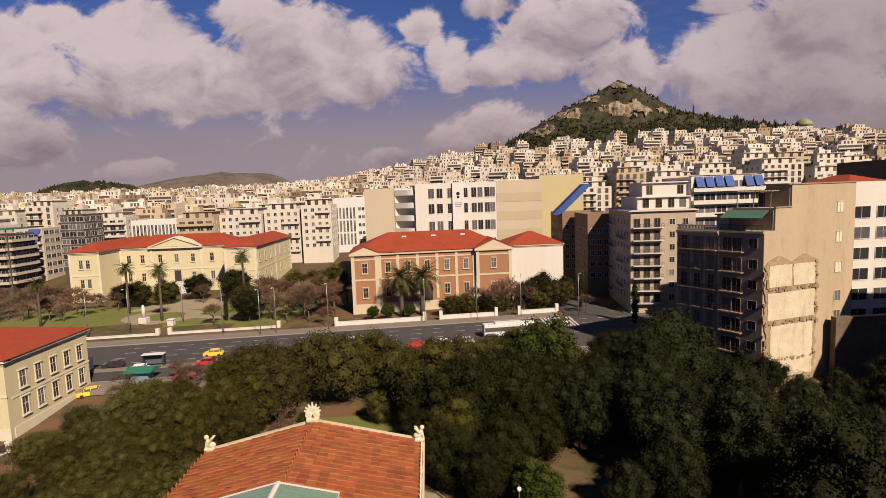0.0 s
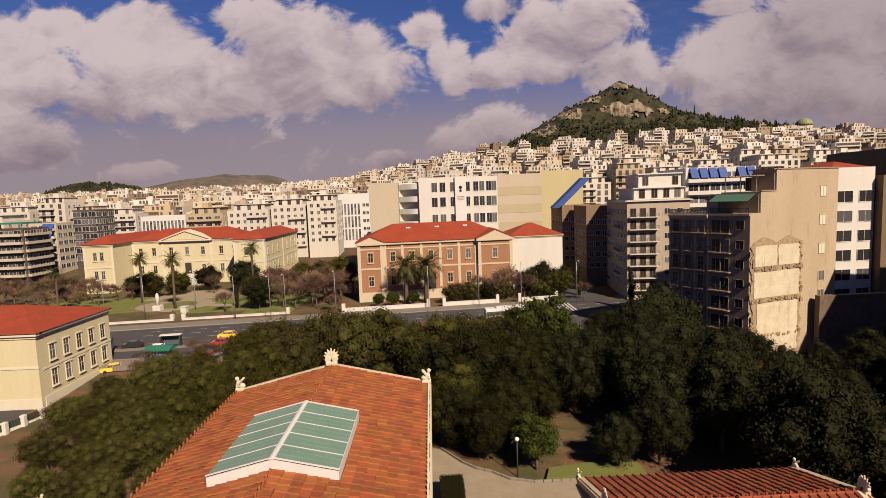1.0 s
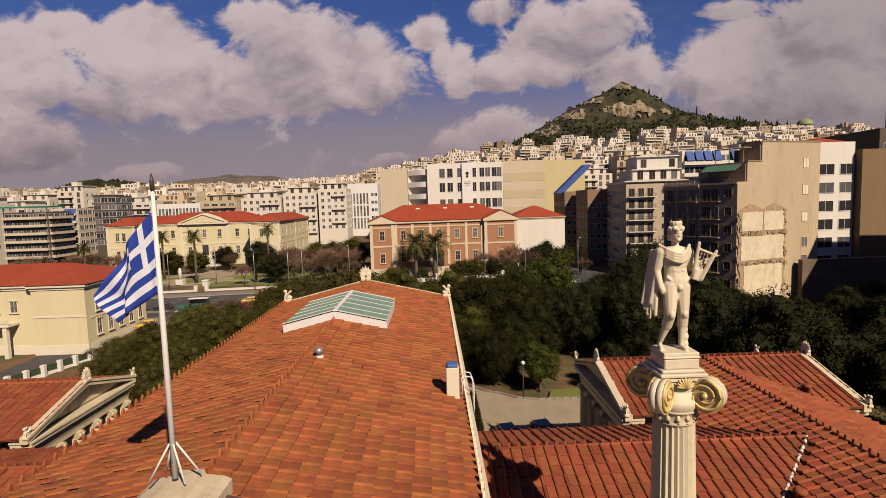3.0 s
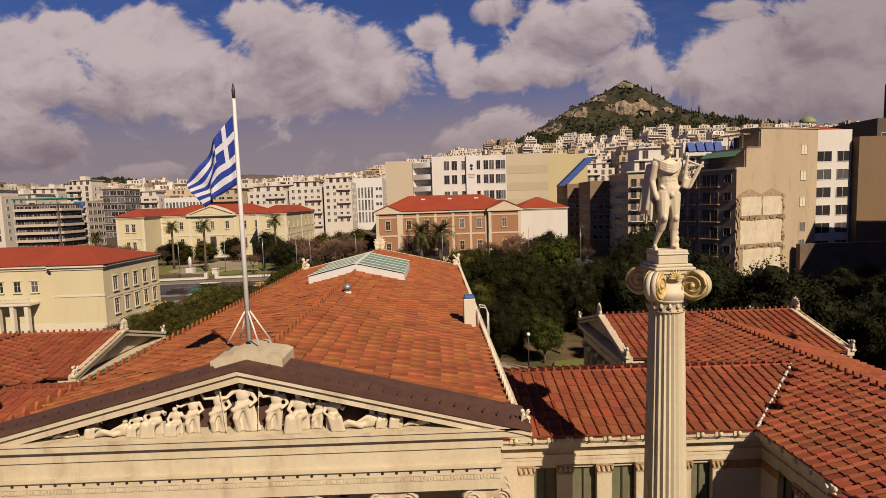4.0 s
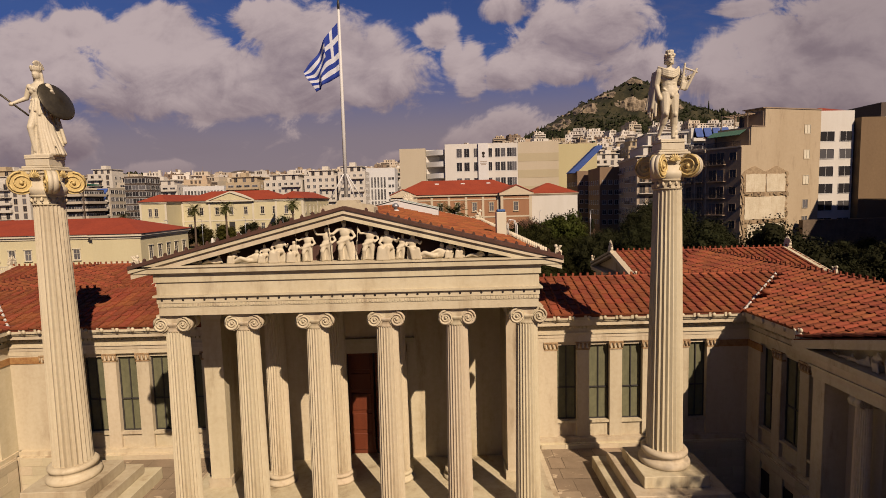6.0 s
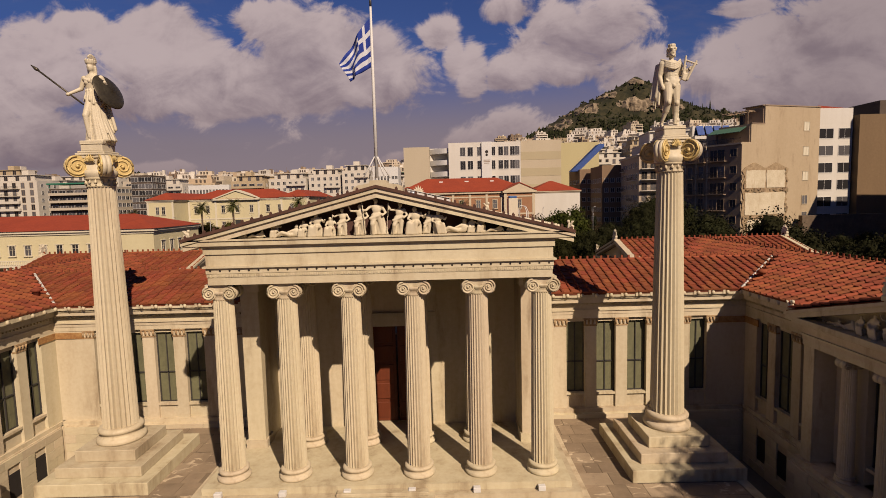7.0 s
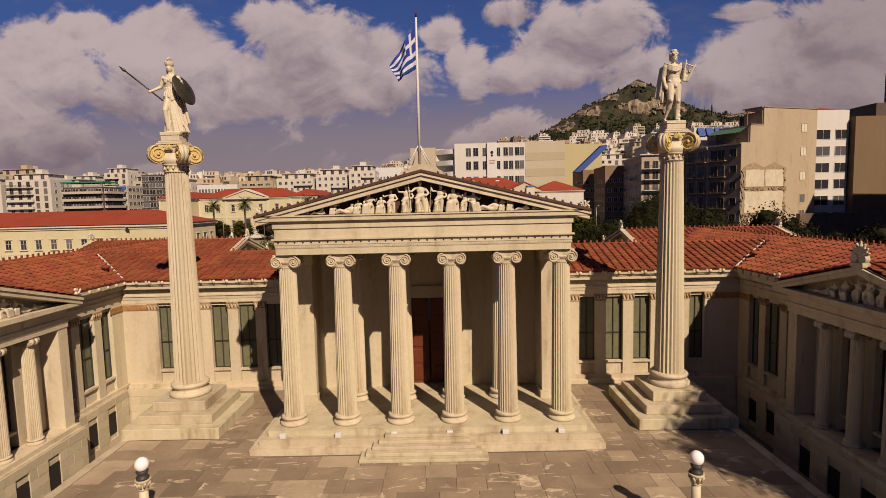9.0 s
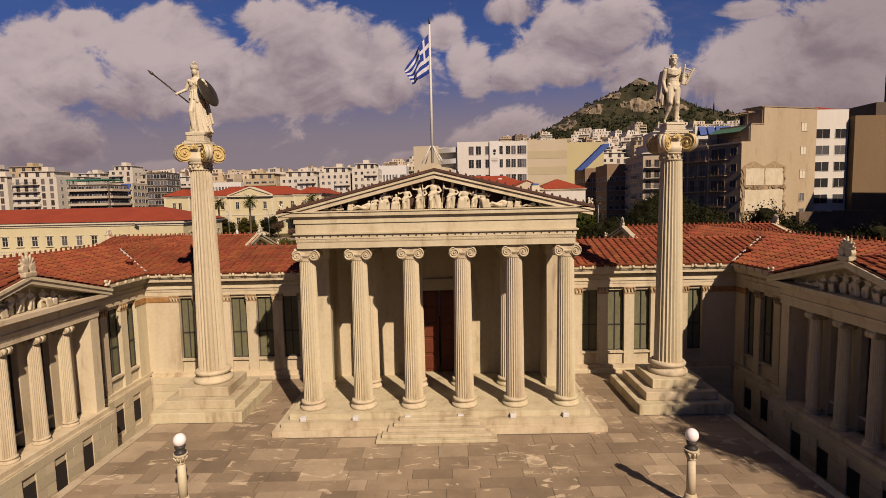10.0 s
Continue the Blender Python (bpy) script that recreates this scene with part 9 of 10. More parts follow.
def crag(name, label, x0, x1, low, high, seed):
    """A broken limestone face standing proud of the hillside between two heights."""
    bm = bmesh.new()
    nx, nz = max(8, int((x1 - x0) / 2.2)), max(6, int((high - low) / 1.8))
    grid = []
    for j in range(nz + 1):
        row = []
        for i in range(nx + 1):
            x = x0 + (x1 - x0) * i / nx
            z = low + (high - low) * j / nz
            y = 600.0
            while y < 900 and ground_z(x, y) < z:
                y += 1.0
            a, b = 2 * i / nx - 1, 2 * j / nz - 1
            rim = math.hypot(a, b) + 0.75 * noise.noise((x * 0.07, z * 0.10, seed)) + 0.35 * noise.noise((x * 0.2, z * 0.22, seed + 2))
            out = 6.0 * min(0.8, 1 - rim) + 4.0 * noise.noise((x * 0.05, z * 0.025, seed + 3)) + 5.0 * abs(noise.noise((x * 0.15, z * 0.045, seed + 7)))
            row.append((bm.verts.new((x, y - out, z + 1.5 * noise.noise((x * 0.2, z * 0.2, seed)))), rim))
        grid.append(row)
    for A, B in zip(grid, grid[1:]):
        for i in range(nx):
            if A[i][1] + A[i + 1][1] + B[i][1] + B[i + 1][1] < 2.9:
                bm.faces.new((A[i][0], A[i + 1][0], B[i + 1][0], B[i][0]))
    bmesh.ops.delete(bm, geom=[v for v in bm.verts if not v.link_faces], context="VERTS")
    ob = part(name, bm, ROCK, None, "", "")
    tagged(ob, label, "rock")


ROCK = worn("limestone_face", (0.28, 0.22, 0.15), (0.075, 0.056, 0.034), 0.95, 0.30, 0.09, 1.0, 1.0, True, 0.0, (0.05, 0.045, 0.02), 0.6, bump_scale=40)
for q, args in enumerate(((258, 350, 134, 166), (162, 206, 112, 142), (204, 250, 138, 162), (250, 284, 162, 180), (346, 380, 142, 156), (300, 328, 184, 204))):
    crag("cliff", "pale limestone cliff on the wooded hill", *args, q * 5 + 1)

# domed church on the slope, chapel on the summit
c = thing("domed_church", "church with a green dome among the apartment blocks", "church", (470, 640, ground_z(470, 640) + 8))
bm = bmesh.new()
box(bm, -12, 12, -10, 10, -10, 8)
lathe(bm, [(9, 8), (9, 12)], 20)
part("wall", bm, CITY_A, c)
bm = bmesh.new()
lathe(bm, [(9.6, 12), (9.4, 14.5), (8, 17.5), (5, 20), (1.5, 21.2), (0.1, 21.4)], 24)
part("dome", bm, worn("green_dome", (0.174, 0.2, 0.0957), (0.131, 0.157, 0.0696), 0.6), c, "green copper dome")
zt = ground_z(HILL[0], HILL[1])
c = thing("summit_chapel", "small white chapel and terrace on the hilltop", "church", (HILL[0], HILL[1], zt))
bm = bmesh.new()
box(bm, -5, 5, -4, 4, -3, 5)
prism(bm, [(-5, 5), (5, 5), (0, 7)], -4, 4, "y")
box(bm, 6, 9, -2, 1, -3, 9)
box(bm, -14, -6, -3, 3, -3, 2.5)
part("wall", bm, WHITEWASH, c)
bm = bmesh.new()
tube(bm, [(7.5, -0.5, 9), (7.5, -0.5, 14)], [0.5, 0.2], 6)
part("mast", bm, WHITE, c)


def far_hill(name, label, cx, cy, rx, ry, h, z0, seed):
    bm = bmesh.new()
    n, k = 40, 14
    rows = []
    for j in range(k + 1):
        t = j / k
        row = []
        for i in range(n + 1):
            u = -1 + 2 * i / n
            v = -1 + t
            f = max(0.0, 1 - u * u) ** 0.9 * (1 - v * v) ** 0.8
            nz = noise.noise((u * 3 + seed, v * 2, seed)) * 0.22 + noise.noise((u * 9, v * 6, seed)) * 0.08
            row.append(bm.verts.new((cx + rx * u, cy + ry * v, z0 + h * f * (1 + nz))))
        rows.append(row)
    for a, b in zip(rows, rows[1:]):
        for i in range(n):
            bm.faces.new((a[i], a[i + 1], b[i + 1], b[i])).smooth = True
    part(name, bm, HAZE_HILL if h > 80 else GROUND, None, label, "structure")


HAZE_HILL = worn("hazy_scrub_hill", (0.038, 0.034, 0.027), (0.125, 0.10, 0.078), 0.95, 0.05, 0.011, 1.0, 0.5, bump_scale=60)
far_hill("far_hill", "hazy bare limestone hill on the horizon", -910, 2500, 420, 500, 118, 60, 2)
far_hill("wooded_hill", "low dark wooded hill above the roofs", -545, 900, 135, 70, 46, 30, 5)


# ---- plants ----
def leaf_quads(bm, r, c, rad, n, size, squash=0.8):
    """n small leaf sprays about c within rad."""
    c = Vector(c)
    for _ in range(n):
        d = Vector((r.gauss(0, 1), r.gauss(0, 1), r.gauss(0, 1))).normalized()
        p = c + Vector((d.x, d.y, d.z * squash)) * rad * (0.70 + 0.55 * r.random() ** 1.6)
        nrm = (d * 0.9 + Vector((r.uniform(-1, 1), r.uniform(-1, 1), r.uniform(-0.6, 1)))).normalized()
        a = nrm.orthogonal().normalized()
        a = Matrix.Rotation(r.uniform(0, 6.28), 3, nrm) @ a
        b = nrm.cross(a)
        s = size * r.uniform(0.6, 1.3)
        bm.faces.new([bm.verts.new(p + a * s), bm.verts.new(p + b * s * 0.7 - a * s * 0.5), bm.verts.new(p - b * s * 0.7 - a * s * 0.5)])


def core(bm, c, rad, r, squash=0.8):
    """An uneven dark inner mass that keeps the crown from being see-through."""
    k = len(bm.verts)
    bm2 = bmesh.ops.create_icosphere(bm, subdivisions=2, radius=rad)
    for v in bm2["verts"]:
        f = r.uniform(0.75, 1.1)
        v.co = Vector((v.co.x * f, v.co.y * f, v.co.z * f * squash)) + Vector(c)


def tree_kind(name, label, h, rad, seed, leaf, clumps=26, per=95, size=0.30, trunk_h=0.16, group="garden trees", squash=0.75, shape=1.0):
    r = random.Random(seed)
    t = thing(name, label, "tree", (0, 0, -200), group)
    bm = bmesh.new()
    th = h * trunk_h
    lean = (r.uniform(-0.3, 0.3), r.uniform(-0.3, 0.3))
    tube(bm, [(0, 0, -0.4), (lean[0] * 0.4, lean[1] * 0.4, th * 0.5), (lean[0], lean[1], th), (lean[0] * 1.2, lean[1] * 1.2, h * 0.7)], [0.035 * h, 0.026 * h, 0.022 * h, 0.008 * h], 8)
    for i in range(6):
        a = 2 * math.pi * i / 6 + r.uniform(-0.3, 0.3)
        e = (math.cos(a) * rad * 0.6, math.sin(a) * rad * 0.6, th + (h - th) * r.uniform(0.25, 0.7))
        tube(bm, [(lean[0], lean[1], th * 0.85), (e[0] * 0.5, e[1] * 0.5, (th + e[2]) / 2 - 0.1), e], [0.014 * h, 0.010 * h, 0.004 * h], 6)
    part("trunk", bm, BARK, t)
    bm = bmesh.new()
    zc, zr = (h + th) / 2, (h - th) / 2
    for i in range(clumps):
        u = (i + 0.5) / clumps
        a = i * 2.39996 + r.uniform(-0.3, 0.3)
        zz = 1 - 2 * u
        q = math.sqrt(max(0, 1 - zz * zz)) ** shape
        f = r.uniform(0.52, 0.86)
        c = (math.cos(a) * q * rad * f, math.sin(a) * q * rad * f, zc + zz * zr * f * 1.05)
        cr = rad * r.uniform(0.24, 0.40)
        core(bm, c, cr * 0.6, r)
        leaf_quads(bm, r, c, cr, per, size)
    core(bm, (0, 0, zc), min(rad, zr) * 0.62, r)
    part("crown", bm, leaf, t)
    return t


def plant(kinds, spots, seed=1):
    """Copies of the kinds at spots (x, y, height, spread factor); the models themselves become the first ones."""
    r = random.Random(seed)
    used = set()
    for i, (x, y, h, kind) in enumerate(spots):
        t, h0 = kinds[kind]
        f = h / h0
        if y < 95:
            h += lerp_table([(20, 0), (45, 1.0), (95, 2.0)], y) - ground_z(x, y)
        f = max(f, 0.8 * h / h0) if y < 95 else f
        m = Matrix.Translation((x, y, ground_z(x, y) - 0.05)) @ Matrix.Rotation(r.uniform(0, 6.28), 4, "Z")
        s = (f * r.uniform(0.92, 1.15), f * r.uniform(0.92, 1.15), h / h0)
        if kind not in used:
            used.add(kind)
            t.matrix_basis = m @ Matrix.Diagonal((*s, 1))
            FIRST[kind] = t
        else:
            c = copy_thing(t, m)
            c.scale = s


FIRST = {}
KINDS = {
    "a": (tree_kind("broadleaf_tree", "dense dark green broadleaf tree in the garden", 12, 6.0, 1, LEAF, 40, 330, 0.17), 12),
    "b": (tree_kind("broadleaf_tree", "dense dark green broadleaf tree in the garden", 10, 5.0, 2, LEAF, 36, 320, 0.155), 10),
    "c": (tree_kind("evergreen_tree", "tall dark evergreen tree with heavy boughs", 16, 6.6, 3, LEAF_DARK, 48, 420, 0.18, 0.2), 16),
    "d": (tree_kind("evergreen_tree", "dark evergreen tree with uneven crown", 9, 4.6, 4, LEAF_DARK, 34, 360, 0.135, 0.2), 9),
    "e": (tree_kind("orange_tree", "rounded bright green citrus tree", 6, 2.8, 5, LEAF_BRIGHT, 26, 260, 0.13, 0.25), 6),
    "m": (tree_kind("holm_oak", "dense olive-green garden tree, leaves darkened for shade", 11, 5.6, 9, LEAF_MID, 42, 360, 0.155, 0.1), 11),
    "o": (tree_kind("olive_tree", "low olive-green garden tree", 7, 4.2, 6, LEAF_OLIVE, 32, 320, 0.125, 0.2), 7),
}
SPOTS = [
    # round the soil path and the small clearing
    (35.5, 55.5, 4.6, "d"), (30.5, 54.8, 2.4, "d"), (24.5, 70, 4.2, "m"), (29.5, 70.5, 6.5, "d"), (33.5, 72, 8.0, "c"), (41, 62.5, 8.4, "c"), (-9, 76.5, 0.2, "b"), (1.5, 81, 1.2, "o"), (7.5, 71, 3.0, "m"), (-19, 76, 5.0, "b"),
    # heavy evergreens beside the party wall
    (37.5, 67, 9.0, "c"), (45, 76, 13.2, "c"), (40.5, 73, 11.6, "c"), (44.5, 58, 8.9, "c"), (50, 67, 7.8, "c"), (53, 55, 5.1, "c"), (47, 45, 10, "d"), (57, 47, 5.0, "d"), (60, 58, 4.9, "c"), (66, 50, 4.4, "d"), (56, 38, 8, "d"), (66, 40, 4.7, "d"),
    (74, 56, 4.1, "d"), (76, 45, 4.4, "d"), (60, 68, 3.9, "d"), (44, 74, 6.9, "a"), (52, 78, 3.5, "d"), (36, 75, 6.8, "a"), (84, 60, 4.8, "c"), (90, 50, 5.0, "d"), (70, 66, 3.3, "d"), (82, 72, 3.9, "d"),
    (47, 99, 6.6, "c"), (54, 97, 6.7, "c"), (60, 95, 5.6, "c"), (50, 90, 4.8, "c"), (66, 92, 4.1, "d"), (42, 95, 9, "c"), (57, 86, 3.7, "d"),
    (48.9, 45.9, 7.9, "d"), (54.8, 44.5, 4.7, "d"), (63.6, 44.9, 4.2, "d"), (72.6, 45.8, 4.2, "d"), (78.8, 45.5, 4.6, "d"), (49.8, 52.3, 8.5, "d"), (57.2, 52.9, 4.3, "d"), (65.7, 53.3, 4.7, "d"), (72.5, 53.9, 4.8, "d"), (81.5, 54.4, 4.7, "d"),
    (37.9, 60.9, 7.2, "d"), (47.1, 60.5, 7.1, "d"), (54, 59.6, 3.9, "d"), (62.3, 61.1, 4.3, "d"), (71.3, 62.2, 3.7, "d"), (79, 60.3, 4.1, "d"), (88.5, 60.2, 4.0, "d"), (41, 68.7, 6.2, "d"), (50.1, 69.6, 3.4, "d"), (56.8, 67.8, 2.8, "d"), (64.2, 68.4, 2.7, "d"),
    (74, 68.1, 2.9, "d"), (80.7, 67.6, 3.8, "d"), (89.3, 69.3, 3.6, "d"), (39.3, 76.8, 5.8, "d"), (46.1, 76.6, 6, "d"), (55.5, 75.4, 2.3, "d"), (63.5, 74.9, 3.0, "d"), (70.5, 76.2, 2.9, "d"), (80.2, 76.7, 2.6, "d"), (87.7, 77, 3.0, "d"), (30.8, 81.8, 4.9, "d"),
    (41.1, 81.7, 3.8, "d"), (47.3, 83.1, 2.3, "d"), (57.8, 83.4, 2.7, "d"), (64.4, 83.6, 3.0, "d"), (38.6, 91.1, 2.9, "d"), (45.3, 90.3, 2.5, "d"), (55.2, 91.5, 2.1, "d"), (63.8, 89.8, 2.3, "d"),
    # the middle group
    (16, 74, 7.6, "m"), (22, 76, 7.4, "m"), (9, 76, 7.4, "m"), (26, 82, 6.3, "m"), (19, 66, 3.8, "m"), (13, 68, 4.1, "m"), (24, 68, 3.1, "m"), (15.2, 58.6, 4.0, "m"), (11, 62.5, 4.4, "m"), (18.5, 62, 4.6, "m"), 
    (28.5, 87, 10.0, "e"), (33, 90, 5.1, "d"), (38, 86, 5.6, "m"), (43, 88, 5.1, "m"), (36, 78, 4.9, "c"), 
    # row towards the avenue
    (-23, 87.7, 7.0, "a"), (-17.7, 88.9, 7.0, "o"), (-13.5, 90.7, 6.5, "b"), (-9.1, 90.1, 8.2, "o"), (-4.3, 89.7, 7.5, "o"), (0.1, 91.1, 7.9, "b"), (5.1, 86.8, 6.0, "o"), (9.4, 90.4, 6.2, "a"), (14.1, 90.1, 6.5, "o"), (19.3, 88.6, 6.3, "o"), (24, 91.2, 6.8, "b"), (9, 78, 9, "b"), (-15, 83, 6.6, "o"), (14, 73, 9.4, "m"), (20, 75, 9.6, "m"),
    # left garden
    (-35, 86, 2.7, "o"), (-30, 84, 3.6, "b"), (-25, 86, 3.2, "b"), (-20, 85, 5.6, "a"), (-15, 87, 5.0, "b"), (-27, 78, 3.5, "b"), (-22, 79, 4.5, "b"), (-17, 79, 5.3, "b"), (-32, 78, 2.5, "o"), (-29, 71, 3.3, "b"), (-23.5, 72, 4.1, "b"),
    (-18, 72, 4.9, "b"), (-33, 70, 2.3, "o"), (-31, 64, 2, "o"), (-25.5, 65, 3, "b"), (-20, 65, 3.6, "b"), (-29, 57, 1.4, "o"), (-24, 58, 2.1, "o"), (-18.5, 58.5, 2.7, "o"), (-33, 57.5, 0.8, "o"), (-27, 51, 0.7, "o"),
    (-21, 51.5, 1.3, "o"), (-36, 64, 1, "o"), (-37, 74, 1.4, "o"), (-39, 84, 1.6, "o"),
    (-41, 70, 1.9, "o"), (-38, 67, 2, "b"), (-42, 78, 1.9, "o"), (-36, 80, 2.7, "b"), (-34, 74, 2.6, "b"), (-44, 71, 1.3, "o"), (-40, 61, 1.3, "o"), (-35, 52, 0.7, "o"), (-30, 51.5, 0.9, "o"), (-33, 62, 2.3, "b"), (-38, 73, 2.2, "o"),
    (21, 70, 6.5, "m"), (12, 67, 5.0, "b"), (-4, 60, 2.6, "o"),
    (-35, 80, 4.5, "o"), (-30, 76, 4.2, "o"), (38, 66, 8.5, "c"), (46, 63, 10, "c"), (27, 74, 6.8, "m"),
    (82, 80, 3.6, "d"), (88, 82, 4.1, "c"), (96, 78, 4.4, "c"), (76, 74, 3.3, "d"), (92, 68, 3.9, "d"),
    # plaza and garden of the ochre building
    (-71, 186, 9.0, "d"), (-78, 178, 8.5, "b"), (-86, 176, 8.5, "b"), (-92, 178, 8.0, "d"), (-56, 180, 11.0, "d"), (-50, 172, 7.0, "o"), (-41, 148, 9.5, "d"), (-34, 176, 10.0, "b"), (-28, 172, 10.5, "b"), (-22, 178, 11.0, "b"),
    (38, 152, 8.0, "d"), (43, 156, 9.5, "d"), (47, 151, 7.5, "o"), (50, 156, 8.0, "d"), (41, 150, 5.0, "o"), (20, 146, 5.5, "o"), (15.5, 145.5, 5.5, "o"), (25, 147, 5.5, "d"), (30, 148, 5.0, "o"), (-2, 144, 4.2, "e"), (-6, 144, 4.0, "e"), (4, 145, 4.0, "e"),
]
plant(KINDS, SPOTS, 3)
# tall trees of the front garden, beyond the wing's end, whose shade lies on the court
for x, y, h, w in ((27.6, -19.5, 26.0, 0.72), (33.0, -21.5, 25.0, 0.75), (24.6, -20.5, 15.0, 0.5)):
    tall = copy_thing(KINDS["c"][0], Matrix.Translation((x, y, -3.25)) @ Matrix.Rotation(x, 4, "Z"))
    tall.scale = (w, w, h / 16)
    tagged(tall, "tall dark evergreen tree in the front garden")
citrus = copy_thing(KINDS["e"][0], Matrix.Translation((20.9, 55.6, -2.9)))
citrus.scale = (1.05, 1.05, 1.08)
for key, (t, h0) in KINDS.items():
    if key not in FIRST:
        t.location = (-30, 40, 0.8)


def clipped_hedge(x0, x1, y0, y1, z0, h):
    t = thing("clipped_hedge", "dark green clipped hedge beside the drive", "hedge", ((x0 + x1) / 2, (y0 + y1) / 2, z0))
    r = random.Random(41)
    bm = bmesh.new()
    W, D = (x1 - x0) / 2, (y1 - y0) / 2
    box(bm, -W + 0.1, W - 0.1, -D + 0.1, D - 0.1, -0.3, h - 0.1)
    for _ in range(9000):
        side = r.random()
        u, v, w = r.uniform(-W, W), r.uniform(-D, D), r.uniform(0, h)
        p = Vector((u, v, h)) if side < 0.5 else Vector((W if r.random() < 0.5 else -W, v, w)) if side < 0.85 else Vector((u, D if r.random() < 0.5 else -D, w))
        p += Vector((r.gauss(0, 0.05), r.gauss(0, 0.05), r.gauss(0, 0.05)))
        d = Vector((r.uniform(-1, 1), r.uniform(-1, 1), r.uniform(-0.4, 1))).normalized() * 0.09
        e = d.orthogonal().normalized() * 0.05
        bm.faces.new([bm.verts.new(p + d), bm.verts.new(p + e), bm.verts.new(p - e)])
    part("leaves", bm, LEAF_MID, t)


clipped_hedge(9.4, 11.9, 40.5, 52.0, -2.95, 1.9)


def cypress(h, seed):
    r = random.Random(seed)
    t = thing("cypress", "slim dark green cypress tree", "tree", (0, 0, 0), "cypresses")
    bm = bmesh.new()
    tube(bm, [(0, 0, -0.3), (0, 0, h * 0.4)], [0.16, 0.1], 6)
    part("trunk", bm, BARK, t)
    bm = bmesh.new()
    for i in range(16):
        z = 0.8 + (h - 0.8) * i / 16
        w = 1.0 * math.sin(math.pi * min(1, (i + 2.2) / 18)) ** 0.7
        core(bm, (0, 0, z), w * 0.7, r, 1.4)
        leaf_quads(bm, r, (r.uniform(-0.1, 0.1), r.uniform(-0.1, 0.1), z), w, 70, 0.22, 1.3)
    part("crown", bm, LEAF_CYPRESS, t)
    return t


cy = cypress(11, 3)
cy.location = (60, 128, -0.5)
for x, y, s in ((52.5, 148.5, 0.8), (-48, 150, 0.7), (69, 58, 0.9)):
    k = copy_thing(cy, Matrix.Translation((x, y, ground_z(x, y))))
    k.scale = (s, s, s)


def palm(h, seed, label):
    r = random.Random(seed)
    t = thing("palm_tree", label, "tree", (0, 0, 0), "palms")
    bm = bmesh.new()
    tube(bm, [(0, 0, -0.3), (0.1, 0, h * 0.3), (0.15, 0.05, h * 0.7), (0.1, 0, h)], [0.45, 0.34, 0.32, 0.42], 10)
    part("trunk", bm, BARK, t)
    bm = bmesh.new()
    for i in range(84):
        a = i * 2.39996
        el = radians(r.uniform(-35, 72))
        L = r.uniform(2.5, 3.6)
        p = Vector((0.1, 0, h))
        d = Vector((math.cos(a) * math.cos(el), math.sin(a) * math.cos(el), math.sin(el)))
        pts = [p]
        for k in range(6):
            d = (d + Vector((0, 0, -0.17))).normalized()
            pts.append(pts[-1] + d * L / 6)
        for k in range(6):
            side = (pts[k + 1] - pts[k]).cross(Vector((0, 0, 1))).normalized()
            w = 0.62 * math.sin(math.pi * (k + 1.2) / 8)
            for q in (-1, 1):
                for f in (0.0, 0.5):
                    b0 = pts[k].lerp(pts[k + 1], f)
                    b1 = pts[k].lerp(pts[k + 1], f + 0.34)
                    tip = b1 + side * q * w + (pts[k + 1] - pts[k]) * 0.5 + Vector((0, 0, -0.16))
                    bm.faces.new([bm.verts.new(b0), bm.verts.new(b1), bm.verts.new(tip)])
    part("crown", bm, LEAF_PALM, t, "drooping feathery fronds")
    return t


pm = palm(15.0, 1, "tall palm with a dry feathery crown")
pm.location = (-67.5, 153, -0.3)
for x, y, s in ((-83.5, 165, 0.98), (-52.5, 178, 1.05), (-101, 152, 0.85)):
    k = copy_thing(pm, Matrix.Translation((x, y, ground_z(x, y))))
    k.scale = (s, s, s)
pm2 = palm(6.2, 2, "stout bushy palm before the ochre building")
pm2.location = (1.6, 147.2, -0.4)
pm2.scale = (1.6, 1.6, 1.78)
k = copy_thing(pm2, Matrix.Translation((7.4, 148.0, -0.4)))
k.scale = (1.8, 1.8, 1.75)


